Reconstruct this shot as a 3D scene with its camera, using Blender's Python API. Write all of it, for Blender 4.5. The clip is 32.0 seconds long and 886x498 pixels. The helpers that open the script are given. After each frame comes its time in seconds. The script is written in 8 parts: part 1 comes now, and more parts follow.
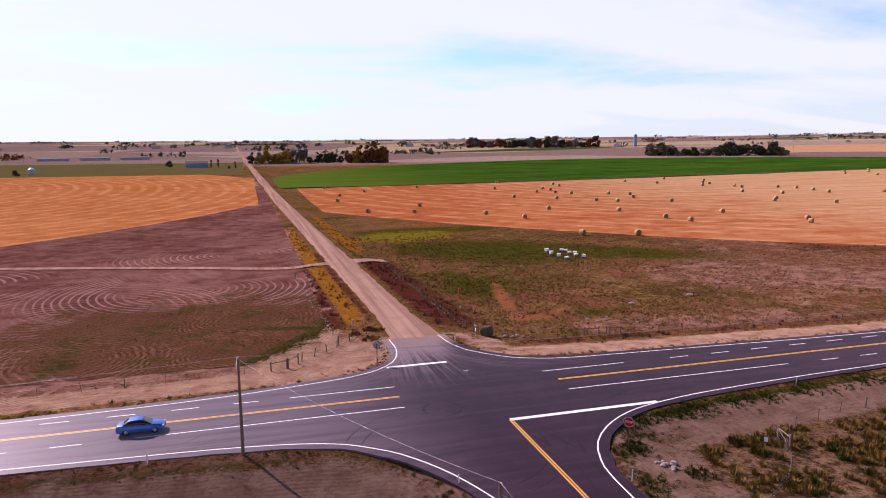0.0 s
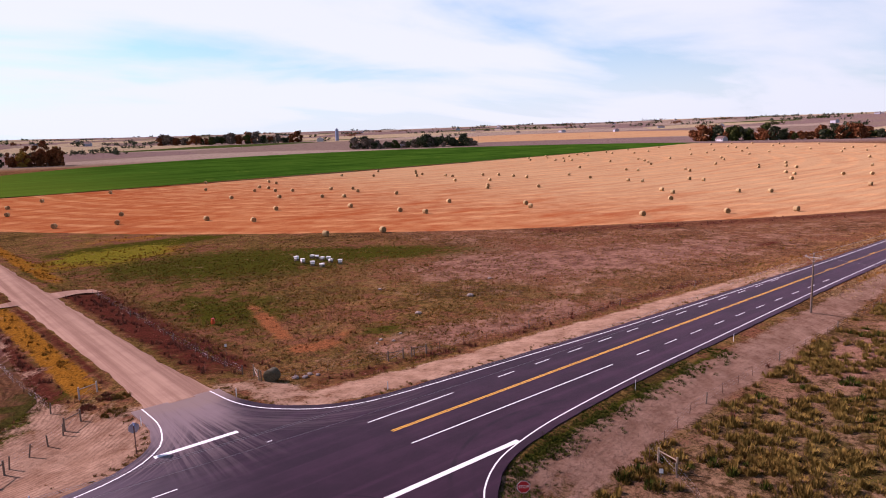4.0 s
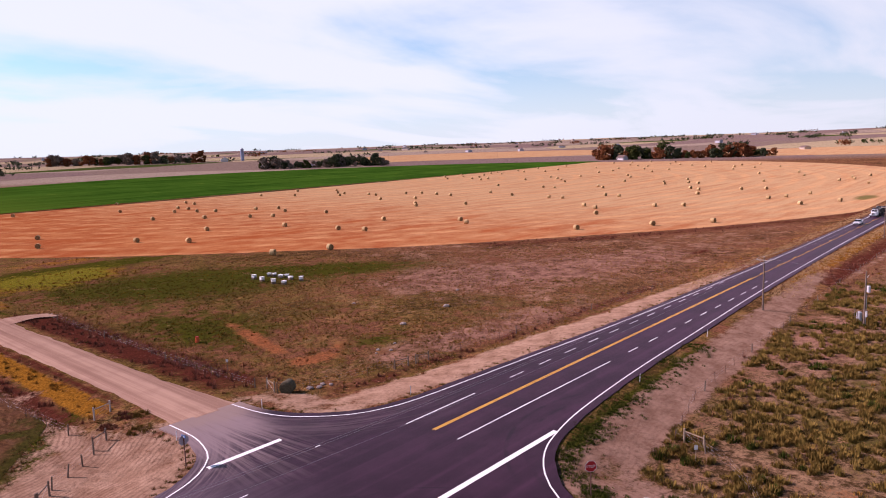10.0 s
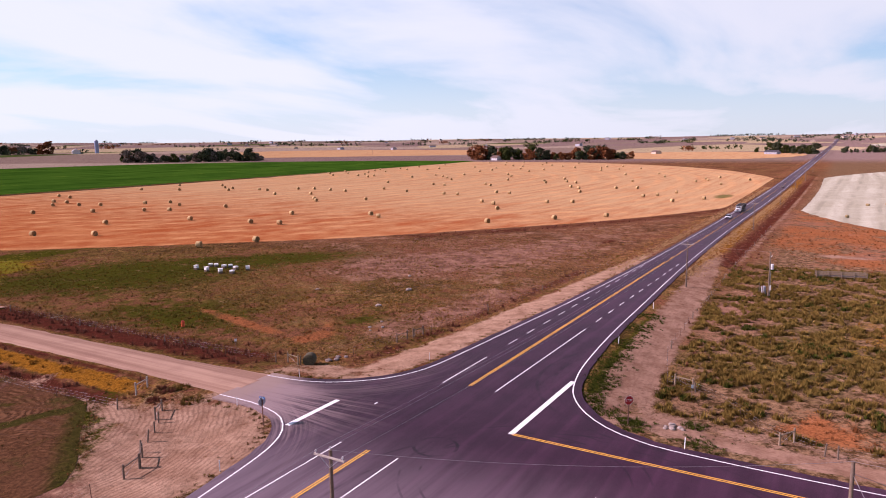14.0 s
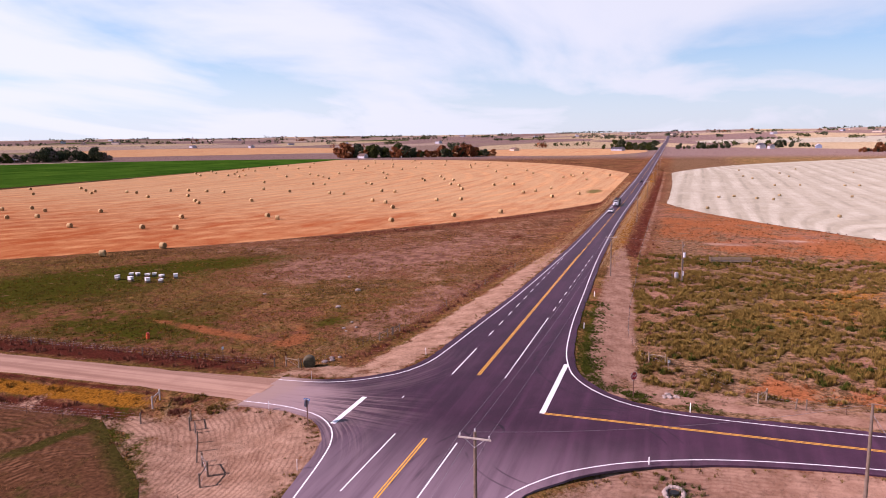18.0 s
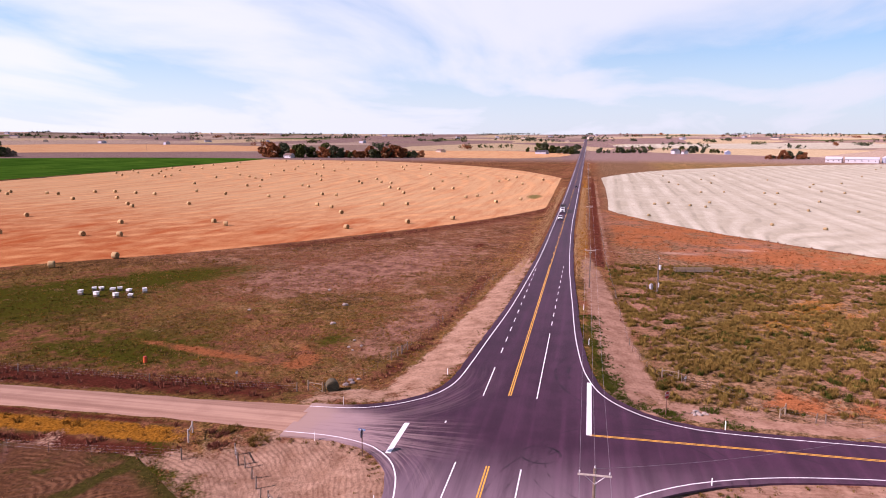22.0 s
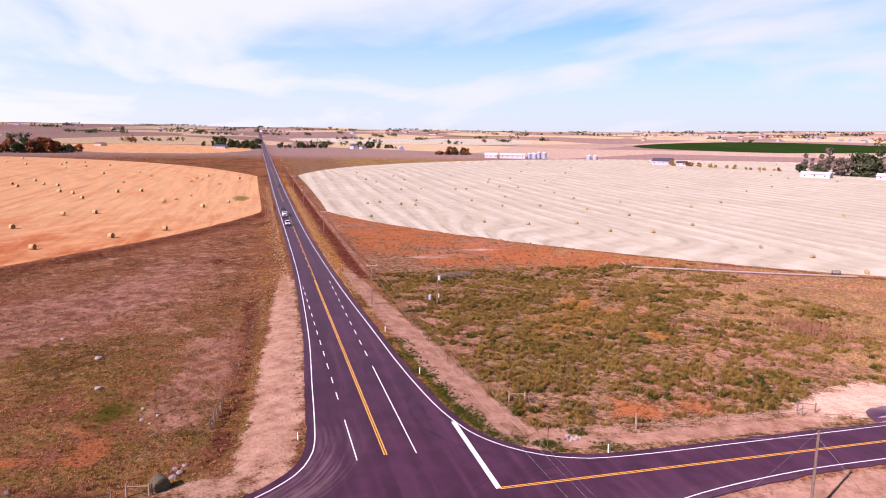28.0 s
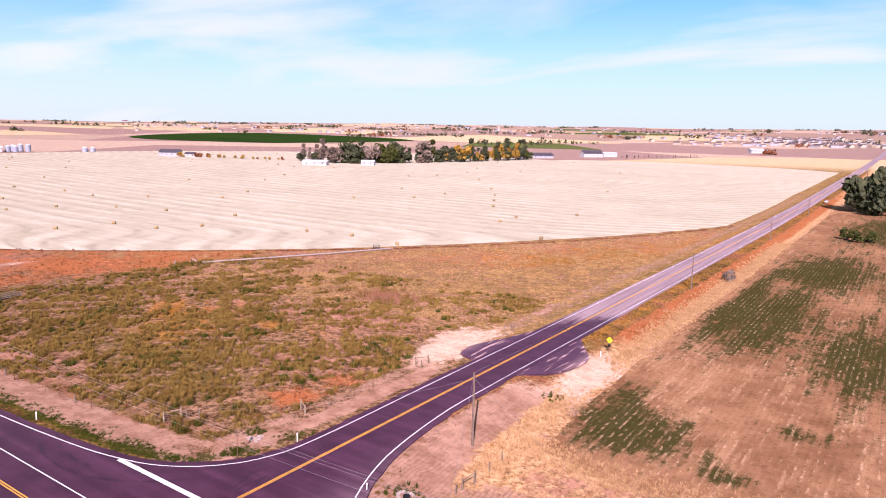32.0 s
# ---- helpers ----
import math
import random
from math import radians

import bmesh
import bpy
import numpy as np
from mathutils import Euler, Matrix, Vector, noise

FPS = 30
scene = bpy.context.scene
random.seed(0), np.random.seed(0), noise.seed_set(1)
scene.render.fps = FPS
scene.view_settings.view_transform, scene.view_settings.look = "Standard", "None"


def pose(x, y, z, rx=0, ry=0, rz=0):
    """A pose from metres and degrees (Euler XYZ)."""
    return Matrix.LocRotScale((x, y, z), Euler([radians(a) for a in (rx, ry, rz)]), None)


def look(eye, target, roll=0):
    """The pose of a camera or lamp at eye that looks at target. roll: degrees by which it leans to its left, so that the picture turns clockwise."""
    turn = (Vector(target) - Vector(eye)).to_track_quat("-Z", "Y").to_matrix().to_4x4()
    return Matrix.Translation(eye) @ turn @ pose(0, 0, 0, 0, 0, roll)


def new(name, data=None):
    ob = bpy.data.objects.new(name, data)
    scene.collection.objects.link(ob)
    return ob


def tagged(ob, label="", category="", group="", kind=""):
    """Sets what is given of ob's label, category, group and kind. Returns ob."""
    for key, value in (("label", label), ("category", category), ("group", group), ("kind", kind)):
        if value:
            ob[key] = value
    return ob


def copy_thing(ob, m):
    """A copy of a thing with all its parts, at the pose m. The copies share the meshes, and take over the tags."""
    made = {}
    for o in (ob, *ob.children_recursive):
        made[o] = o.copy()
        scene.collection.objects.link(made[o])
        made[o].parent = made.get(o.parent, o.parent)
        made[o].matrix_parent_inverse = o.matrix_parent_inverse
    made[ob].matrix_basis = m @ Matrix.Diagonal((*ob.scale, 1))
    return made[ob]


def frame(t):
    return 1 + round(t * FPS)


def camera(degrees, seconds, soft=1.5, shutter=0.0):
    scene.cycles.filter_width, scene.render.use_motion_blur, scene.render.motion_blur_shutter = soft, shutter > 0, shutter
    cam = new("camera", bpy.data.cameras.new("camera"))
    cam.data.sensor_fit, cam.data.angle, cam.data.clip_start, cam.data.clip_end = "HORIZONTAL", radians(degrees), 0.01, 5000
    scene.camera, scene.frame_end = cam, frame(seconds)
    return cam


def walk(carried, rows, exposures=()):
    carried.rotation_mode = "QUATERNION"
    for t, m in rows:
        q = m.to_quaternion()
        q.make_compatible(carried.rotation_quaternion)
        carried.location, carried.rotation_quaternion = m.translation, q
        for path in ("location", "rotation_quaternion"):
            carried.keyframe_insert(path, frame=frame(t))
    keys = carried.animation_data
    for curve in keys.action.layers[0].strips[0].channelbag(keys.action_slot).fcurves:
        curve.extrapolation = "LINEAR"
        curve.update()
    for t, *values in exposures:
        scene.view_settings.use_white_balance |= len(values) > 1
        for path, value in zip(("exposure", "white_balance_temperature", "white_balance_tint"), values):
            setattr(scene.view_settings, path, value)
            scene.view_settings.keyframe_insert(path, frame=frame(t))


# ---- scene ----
cam = camera(65.7, 32.0, 1.0)
PATH = [
    (0, (-25.712, -75.763, 28.876), (-25.173, -73.859, 28.584), -0.6),
    (1, (-26.921, -70.071, 29.164), (-26.183, -68.237, 28.86), -0.7),
    (2, (-27.559, -64.196, 29.001), (-26.636, -62.448, 28.694), -1.1),
    (3, (-27.393, -58.419, 29.038), (-26.293, -56.779, 28.72), -1.6),
    (4, (-26.97, -53.385, 29.005), (-25.698, -51.877, 28.681), -1.9),
    (4.5, (-27.326, -52.188, 29.234), (-25.974, -50.752, 28.906), -2.1),
    (6.5, (-29.678, -48.83, 28.737), (-28.192, -47.525, 28.437), -2.2),
    (7, (-30.674, -48.716, 28.663), (-29.191, -47.406, 28.372), -2.4),
    (8, (-32.429, -48.848, 28.749), (-30.976, -47.504, 28.467), -2.5),
    (9, (-35.413, -48.209, 28.771), (-33.976, -46.846, 28.495), -2.2),
    (10, (-39.632, -47.237, 28.814), (-38.157, -45.915, 28.537), -2.0),
    (11, (-44.144, -45.832, 28.575), (-42.626, -44.559, 28.298), -1.7),
    (12, (-49.184, -43.704, 28.339), (-47.58, -42.541, 28.058), -1.3),
    (13, (-54.463, -40.941, 28.35), (-52.833, -39.817, 28.066), -0.8),
    (14, (-59.388, -37.881, 28.378), (-57.685, -36.873, 28.088), -0.7),
    (14.5, (-61.785, -36.103, 28.418), (-60.033, -35.184, 28.123), -0.9),
    (17, (-69.9, -26.499, 29.263), (-68.071, -25.746, 28.968), -1.3),
    (18, (-72.64, -23.471, 30.053), (-70.767, -22.838, 29.749), -0.9),
    (19, (-75.249, -20.841, 30.881), (-73.348, -20.303, 30.575), -0.4),
    (20, (-76.254, -16.557, 31.64), (-74.347, -16.04, 31.332), -0.1),
    (21, (-77.126, -13.29, 32.729), (-75.206, -12.825, 32.422), -0.1),
    (22, (-76.425, -9.129, 33.297), (-74.49, -8.724, 32.989), 0.1),
    (23, (-75.315, -5.466, 34.014), (-73.363, -5.157, 33.704), 0.1),
    (24.5, (-72.3, 0.523, 34.631), (-70.326, 0.604, 34.319), 0.4),
    (26.5, (-67.052, 8.137, 35.643), (-65.08, 8.025, 35.329), 0.7),
    (27, (-65.719, 9.841, 35.901), (-63.757, 9.616, 35.585), 0.7),
    (28, (-63.888, 13.732, 36.811), (-61.983, 13.213, 36.49), 0.9),
    (29, (-61.988, 17.066, 37.296), (-60.192, 16.249, 36.969), 1.0),
    (30, (-59.947, 22.498, 37.401), (-58.32, 21.379, 37.081), 1.1),
    (31, (-57.753, 26.682, 37.679), (-56.347, 25.296, 37.355), 1.2),
    (32, (-54.179, 29.805, 37.397), (-53.063, 28.177, 37.073), 1.1),
]
walk(cam, [(t, look(eye, target, roll)) for t, eye, target, roll in PATH], [(0, 0.52, 6500, 53), (14, 0.50, 6500, 54), (21, 0.58, 6500, 55), (27, 0.68, 6500, 56), (32, 0.80, 6400, 51)])

# ---------------------------------------------------------------- sky, sun, exposure
SUN_EL, SUN_AZ = 34.0, (-0.48, 0.875)
world = bpy.data.worlds.new("world")
scene.world = world
world.use_nodes = True


def build_sky():
    nt = world.node_tree
    nt.nodes.clear()
    out = nt.nodes.new("ShaderNodeOutputWorld")
    bg = nt.nodes.new("ShaderNodeBackground")
    sky = nt.nodes.new("ShaderNodeTexSky")
    sky.sky_type, sky.sun_disc = "NISHITA", False
    sky.sun_elevation = radians(SUN_EL)
    sky.sun_rotation = math.atan2(SUN_AZ[0], SUN_AZ[1])
    sky.air_density, sky.dust_density, sky.ozone_density = 1.0, 1.0, 2.0
    tc = nt.nodes.new("ShaderNodeTexCoord")
    # thin streaked cloud on a high flat layer: the direction divided by its height
    sep = nt.nodes.new("ShaderNodeSeparateXYZ")
    nt.links.new(tc.outputs["Generated"], sep.inputs[0])
    up = nt.nodes.new("ShaderNodeMath")
    up.operation = "MAXIMUM"
    nt.links.new(sep.outputs["Z"], up.inputs[0])
    up.inputs[1].default_value = 0.0
    add = nt.nodes.new("ShaderNodeMath")
    add.operation = "ADD"
    nt.links.new(up.outputs[0], add.inputs[0])
    add.inputs[1].default_value = 0.14
    div = nt.nodes.new("ShaderNodeVectorMath")
    div.operation = "DIVIDE"
    comb = nt.nodes.new("ShaderNodeCombineXYZ")
    for n in range(3):
        nt.links.new(add.outputs[0], comb.inputs[n])
    nt.links.new(tc.outputs["Generated"], div.inputs[0])
    nt.links.new(comb.outputs[0], div.inputs[1])
    mapping = nt.nodes.new("ShaderNodeMapping")
    mapping.inputs["Rotation"].default_value = (0, 0, radians(-25))
    mapping.inputs["Scale"].default_value = (0.6, 1.0, 0.3)
    mapping.inputs["Location"].default_value = (3.1, 0.4, 0.0)
    nt.links.new(div.outputs[0], mapping.inputs["Vector"])
    cover = nt.nodes.new("ShaderNodeTexNoise")
    cover.inputs["Scale"].default_value = 0.75
    cover.inputs["Detail"].default_value = 7
    cover.inputs["Roughness"].default_value = 0.52
    cover.inputs["Distortion"].default_value = 0.35
    nt.links.new(mapping.outputs[0], cover.inputs["Vector"])
    ramp = nt.nodes.new("ShaderNodeMapRange")
    ramp.interpolation_type = "SMOOTHSTEP"
    ramp.inputs["From Min"].default_value = 0.28
    ramp.inputs["From Max"].default_value = 0.62
    # thicker cloud over the north, breaking towards the south-east
    lean = nt.nodes.new("ShaderNodeVectorMath")
    lean.operation = "DOT_PRODUCT"
    nt.links.new(tc.outputs["Generated"], lean.inputs[0])
    lean.inputs[1].default_value = (0.02, 0.12, 0.0)
    both = nt.nodes.new("ShaderNodeMath")
    nt.links.new(cover.outputs["Fac"], both.inputs[0])
    nt.links.new(lean.outputs["Value"], both.inputs[1])
    # the high sky is clear
    clear = nt.nodes.new("ShaderNodeMapRange")
    clear.inputs["From Min"].default_value = 0.32
    clear.inputs["From Max"].default_value = 0.60
    clear.inputs["To Max"].default_value = -0.30
    nt.links.new(sep.outputs["Z"], clear.inputs["Value"])
    total = nt.nodes.new("ShaderNodeMath")
    nt.links.new(both.outputs[0], total.inputs[0])
    nt.links.new(clear.outputs[0], total.inputs[1])
    nt.links.new(total.outputs[0], ramp.inputs["Value"])
    # haze whitens the lowest degrees
    haze = nt.nodes.new("ShaderNodeMapRange")
    haze.interpolation_type = "SMOOTHSTEP"
    haze.inputs["From Min"].default_value = 0.22
    haze.inputs["From Max"].default_value = 0.0
    haze.inputs["To Max"].default_value = 0.85
    nt.links.new(sep.outputs["Z"], haze.inputs["Value"])
    most = nt.nodes.new("ShaderNodeMath")
    most.operation = "MAXIMUM"
    nt.links.new(ramp.outputs[0], most.inputs[0])
    nt.links.new(haze.outputs[0], most.inputs[1])
    part_of = nt.nodes.new("ShaderNodeMath")
    part_of.operation = "MULTIPLY"
    nt.links.new(most.outputs[0], part_of.inputs[0])
    part_of.inputs[1].default_value = 0.93
    mix = nt.nodes.new("ShaderNodeMix")
    mix.data_type = "RGBA"
    nt.links.new(part_of.outputs[0], mix.inputs["Factor"])
    blue = nt.nodes.new("ShaderNodeMix")
    blue.data_type, blue.blend_type = "RGBA", "MULTIPLY"
    # the zenith is a deeper, plainer blue
    deep = nt.nodes.new("ShaderNodeMapRange")
    deep.inputs["From Min"].default_value, deep.inputs["From Max"].default_value = 0.30, 0.60
    deep.inputs["To Min"].default_value, deep.inputs["To Max"].default_value = 1.0, 0.15
    nt.links.new(sep.outputs["Z"], deep.inputs["Value"])
    nt.links.new(deep.outputs[0], blue.inputs["Factor"])
    nt.links.new(sky.outputs[0], blue.inputs["A"])
    blue.inputs["B"].default_value = (0.80, 2.05, 2.25, 1)
    nt.links.new(blue.outputs["Result"], mix.inputs["A"])
    # the sky away from the sun is a little duller
    toward = nt.nodes.new("ShaderNodeVectorMath")
    toward.operation = "DOT_PRODUCT"
    nt.links.new(tc.outputs["Generated"], toward.inputs[0])
    toward.inputs[1].default_value = (SUN_AZ[0], SUN_AZ[1], 0.0)
    gain = nt.nodes.new("ShaderNodeMapRange")
    gain.inputs["From Min"].default_value, gain.inputs["From Max"].default_value = -1.0, 0.2
    gain.inputs["To Min"].default_value, gain.inputs["To Max"].default_value = 0.60, 0.73
    nt.links.new(toward.outputs["Value"], gain.inputs["Value"])
    veil = nt.nodes.new("ShaderNodeVectorMath")
    veil.operation = "SCALE"
    nt.links.new(gain.outputs[0], veil.inputs["Scale"])
    mix.inputs["B"].default_value = (CLOUD[0], CLOUD[1], CLOUD[2], 1)
    nt.links.new(mix.outputs["Result"], veil.inputs[0])
    nt.links.new(veil.outputs[0], bg.inputs[0])
    bg.inputs[1].default_value = SKY
    nt.links.new(bg.outputs[0], out.inputs[0])


SKY = 0.064
CLOUD = (11.4, 14.8, 13.8)
build_sky()

sun = new("sun", bpy.data.lights.new("sun", "SUN"))
sun.data.energy, sun.data.angle, sun.data.color = 5.0, radians(0.55), (1.0, 0.94, 0.86)
SUN_WAY = Vector((SUN_AZ[0], SUN_AZ[1], 0)).normalized() * math.cos(radians(SUN_EL)) + Vector((0, 0, math.sin(radians(SUN_EL))))
sun.matrix_world = look(SUN_WAY * 400, (0, 0, 0))


# ---------------------------------------------------------------- material helpers
class Nodes:
    """A node material written as expressions."""

    def __init__(self, name, rough=0.9, spec=0.2):
        self.mat = bpy.data.materials.new(name)
        self.mat.use_nodes = True
        self.nt = self.mat.node_tree
        self.bsdf = self.nt.nodes["Principled BSDF"]
        self.bsdf.inputs["Roughness"].default_value = rough
        self.bsdf.inputs["Specular IOR Level"].default_value = spec
        self.bsdf.inputs["Diffuse Roughness"].default_value = 0.3 if rough > 0.82 else 0.0
        self.geo = None

    def put(self, socket, value):
        if isinstance(value, bpy.types.NodeSocket):
            self.nt.links.new(value, socket)
        elif isinstance(value, (tuple, list)):
            socket.default_value = tuple(value) + (1,) * (len(socket.default_value) - len(value))
        else:
            socket.default_value = value

    def pos(self):
        if self.geo is None:
            self.geo = self.nt.nodes.new("ShaderNodeNewGeometry")
        return self.geo.outputs["Position"]

    def xyz(self, vec=None):
        n = self.nt.nodes.new("ShaderNodeSeparateXYZ")
        self.put(n.inputs[0], vec or self.pos())
        return n.outputs

    def local(self):
        return self.nt.nodes.new("ShaderNodeTexCoord").outputs["Object"]

    def scaled(self, scale, rz=0.0, vec=None):
        n = self.nt.nodes.new("ShaderNodeMapping")
        self.put(n.inputs["Vector"], vec or self.pos())
        n.inputs["Scale"].default_value = scale
        n.inputs["Rotation"].default_value = (0, 0, radians(rz))
        return n.outputs[0]

    def noise(self, scale, detail=4, rough=0.55, dist=0.0, vec=None):
        n = self.nt.nodes.new("ShaderNodeTexNoise")
        self.put(n.inputs["Vector"], vec or self.pos())
        n.inputs["Scale"].default_value, n.inputs["Detail"].default_value = scale, detail
        n.inputs["Roughness"].default_value, n.inputs["Distortion"].default_value = rough, dist
        return n.outputs["Fac"]

    def voronoi(self, scale, vec=None, out="Distance"):
        n = self.nt.nodes.new("ShaderNodeTexVoronoi")
        self.put(n.inputs["Vector"], vec or self.pos())
        n.inputs["Scale"].default_value = scale
        return n.outputs[out]

    def math(self, op, a, b=0.0, clamp=False):
        n = self.nt.nodes.new("ShaderNodeMath")
        n.operation, n.use_clamp = op, clamp
        self.put(n.inputs[0], a)
        self.put(n.inputs[1], b)
        return n.outputs[0]

    def step(self, value, lo, hi, to=(0.0, 1.0)):
        n = self.nt.nodes.new("ShaderNodeMapRange")
        n.interpolation_type = "SMOOTHSTEP"
        self.put(n.inputs["Value"], value)
        n.inputs["From Min"].default_value, n.inputs["From Max"].default_value = lo, hi
        n.inputs["To Min"].default_value, n.inputs["To Max"].default_value = to
        return n.outputs[0]

    def mix(self, fac, a, b):
        n = self.nt.nodes.new("ShaderNodeMix")
        n.data_type = "RGBA"
        self.put(n.inputs["Factor"], fac)
        self.put(n.inputs["A"], a)
        self.put(n.inputs["B"], b)
        return n.outputs["Result"]

    def attr(self, name):
        n = self.nt.nodes.new("ShaderNodeAttribute")
        n.attribute_name = name
        s = self.nt.nodes.new("ShaderNodeSeparateColor")
        self.nt.links.new(n.outputs["Color"], s.inputs[0])
        return s.outputs

    def random(self, island=False):
        if island:
            return self.nt.nodes.new("ShaderNodeNewGeometry").outputs["Random Per Island"]
        return self.nt.nodes.new("ShaderNodeObjectInfo").outputs["Random"]

    def bump(self, height, strength=0.4, distance=0.05):
        n = self.nt.nodes.new("ShaderNodeBump")
        n.inputs["Strength"].default_value, n.inputs["Distance"].default_value = strength, distance
        self.put(n.inputs["Height"], height)
        self.nt.links.new(n.outputs[0], self.bsdf.inputs["Normal"])

    def colour(self, value):
        self.put(self.bsdf.inputs["Base Color"], value)
        return self.mat


def plain(name, rgb, rough=0.6, metal=0.0, spread=0.12, scale=6.0, spec=0.3):
    """A single-coloured surface with a little soiling at two scales."""
    n = Nodes(name, rough, spec)
    n.bsdf.inputs["Metallic"].default_value = metal
    v = n.local()
    dirt = n.math("ADD", n.math("MULTIPLY", n.noise(scale, 4, 0.6, vec=v), 0.6), n.math("MULTIPLY", n.noise(scale * 7, 2, 0.6, vec=v), 0.4))
    lo, hi = tuple(c * (1 - spread) for c in rgb), tuple(min(1, c * (1 + spread)) for c in rgb)
    return n.colour(n.mix(n.step(dirt, 0.3, 0.7), lo, hi))


# ---------------------------------------------------------------- the lie of the land
def smooth(v, lo, hi):
    s = np.clip((np.asarray(v, float) - lo) / (hi - lo), 0, 1)
    return s * s * (3 - 2 * s)


def rise(x, y):
    """Height of the wide land: level round the crossroads, climbing gently to the skyline."""
    x, y = np.asarray(x, float), np.asarray(y, float)
    r = np.hypot(x, y)
    z = np.interp(r, [0, 300, 420, 900, 1500, 2500, 4700], [0, 0, 1.0, 9, 20, 44, 87])
    south = smooth(-y / np.maximum(r, 1), 0.35, 0.9)
    z = z + south * np.interp(r, [0, 900, 1500, 2500, 4700], [0, 0, 4, 12, 32])
    return z + smooth(r, 900, 2200) * (3.5 * np.sin(x / 310 + 1.3) * np.sin(y / 270) + 2.0 * np.sin((x + y) / 160))


def north_x(y):
    return -1.4 - 0.024 * (np.asarray(y, float) - 12)


def south_x(y):
    return np.interp(-np.asarray(y, float), [0, 45, 84, 120, 200, 420, 5000], [0.2, 0.0, -0.15, -0.2, -0.4, -0.6, -10])


def off_road(x, y):
    """Distance outside the pavement or gravel, roughly."""
    x, y = np.asarray(x, float), np.asarray(y, float)
    north = np.interp(x, [-130, -22, -8, 8, 24, 61, 137], [4.9, 8.3, 11, 11, 8.5, 6.4, 4.8])
    south = np.interp(x, [-130, -49, -20, -8, 9, 25, 62, 118, 209], [5, 8.6, 11.5, 13, 13, 10.4, 8.3, 6.2, 5])
    d = np.where(y > 0, y - north, -y - south)
    dn = np.where(y > -5, np.abs(x - north_x(y)) - np.interp(y, [10, 17, 26], [8.4, 6, 4.0]), 999)
    ds = np.where(y < 5, np.abs(x - south_x(y)) - np.interp(-y, [12, 18, 30, 45], [9, 7, 5.6, 4.8]), 999)
    return np.minimum(np.minimum(d, dn), ds)


def lie(x, y):
    """Height of the ground sheet."""
    x, y = np.asarray(x, float), np.asarray(y, float)
    d = off_road(x, y)
    bumps = 0.05 * np.sin(x * 0.9 + 2 * np.sin(y * 0.31)) * np.sin(y * 0.77 + 1.5 * np.sin(x * 0.23)) * smooth(d, 1, 6) * (1 - smooth(np.hypot(x, y), 85, 120))
    return rise(x, y) - 0.10 - 0.12 * smooth(d, 0, 1.2) - 0.78 * smooth(d, 1.0, 10) + bumps


def ground(x, y):
    return float(lie(x, y))


# ---------------------------------------------------------------- mesh helpers
def mesh_thing(name, verts, faces, mats, smooth_faces=False, parent=None):
    me = bpy.data.meshes.new(name)
    me.from_pydata([tuple(map(float, v)) for v in verts], [], faces)
    for m in mats if isinstance(mats, (list, tuple)) else [mats]:
        me.materials.append(m)
    if smooth_faces:
        me.polygons.foreach_set("use_smooth", [True] * len(me.polygons))
    me.update()
    ob = new(name, me)
    ob.parent = parent
    return ob


def part(name, bm, material, parent=None, label=""):
    me = bpy.data.meshes.new(name)
    bm.to_mesh(me)
    bm.free()
    me.materials.append(material)
    ob = new(name, me)
    ob.parent = parent
    return tagged(ob, label)


def piece(name, me, parent, m):
    """One more object on a shared mesh."""
    ob = new(name, me)
    ob.parent = parent
    ob.matrix_basis = m
    return ob


def box(bm, x, y, z, sx, sy, sz, turn=None, bevel=0.0):
    """A box centred at x, y, z; turn is a matrix about that centre."""
    m = Matrix.Translation((x, y, z)) @ (turn or Matrix()) @ Matrix.Diagonal((sx, sy, sz, 1))
    got = bmesh.ops.create_cube(bm, size=1, matrix=m)["verts"]
    if bevel:
        edges = list({e for v in got for e in v.link_edges})
        bmesh.ops.bevel(bm, geom=edges, offset=bevel, segments=2, affect="EDGES", profile=0.5)
    return bm


def rod(bm, a, b, r0, r1=None, sides=8):
    a, b = Vector(a), Vector(b)
    m = Matrix.Translation((a + b) / 2) @ (b - a).to_track_quat("Z", "Y").to_matrix().to_4x4()
    bmesh.ops.create_cone(bm, cap_ends=True, segments=sides, radius1=r0, radius2=r0 if r1 is None else r1, depth=(b - a).length, matrix=m)
    return bm


def curve_points(points, step=1.5):
    """A smooth line through a few points, in even steps."""
    p = [np.array(q, float) for q in points]
    p = [2 * p[0] - p[1]] + p + [2 * p[-1] - p[-2]]
    out = []
    for i in range(1, len(p) - 2):
        n = max(2, int(np.linalg.norm(p[i + 1] - p[i]) / step))
        for k in range(n):
            t = k / n
            out.append(0.5 * (2 * p[i] + (p[i + 1] - p[i - 1]) * t + (2 * p[i - 1] - 5 * p[i] + 4 * p[i + 1] - p[i + 2]) * t**2 + (3 * p[i] - p[i - 1] - 3 * p[i + 1] + p[i + 2]) * t**3))
    return np.array(out + [p[-2]])


def offset(line, d):
    """The line moved to its left by d."""
    t = np.gradient(line, axis=0)
    t /= np.linalg.norm(t, axis=1, keepdims=True)
    return line + d * np.stack([-t[:, 1], t[:, 0]], 1)


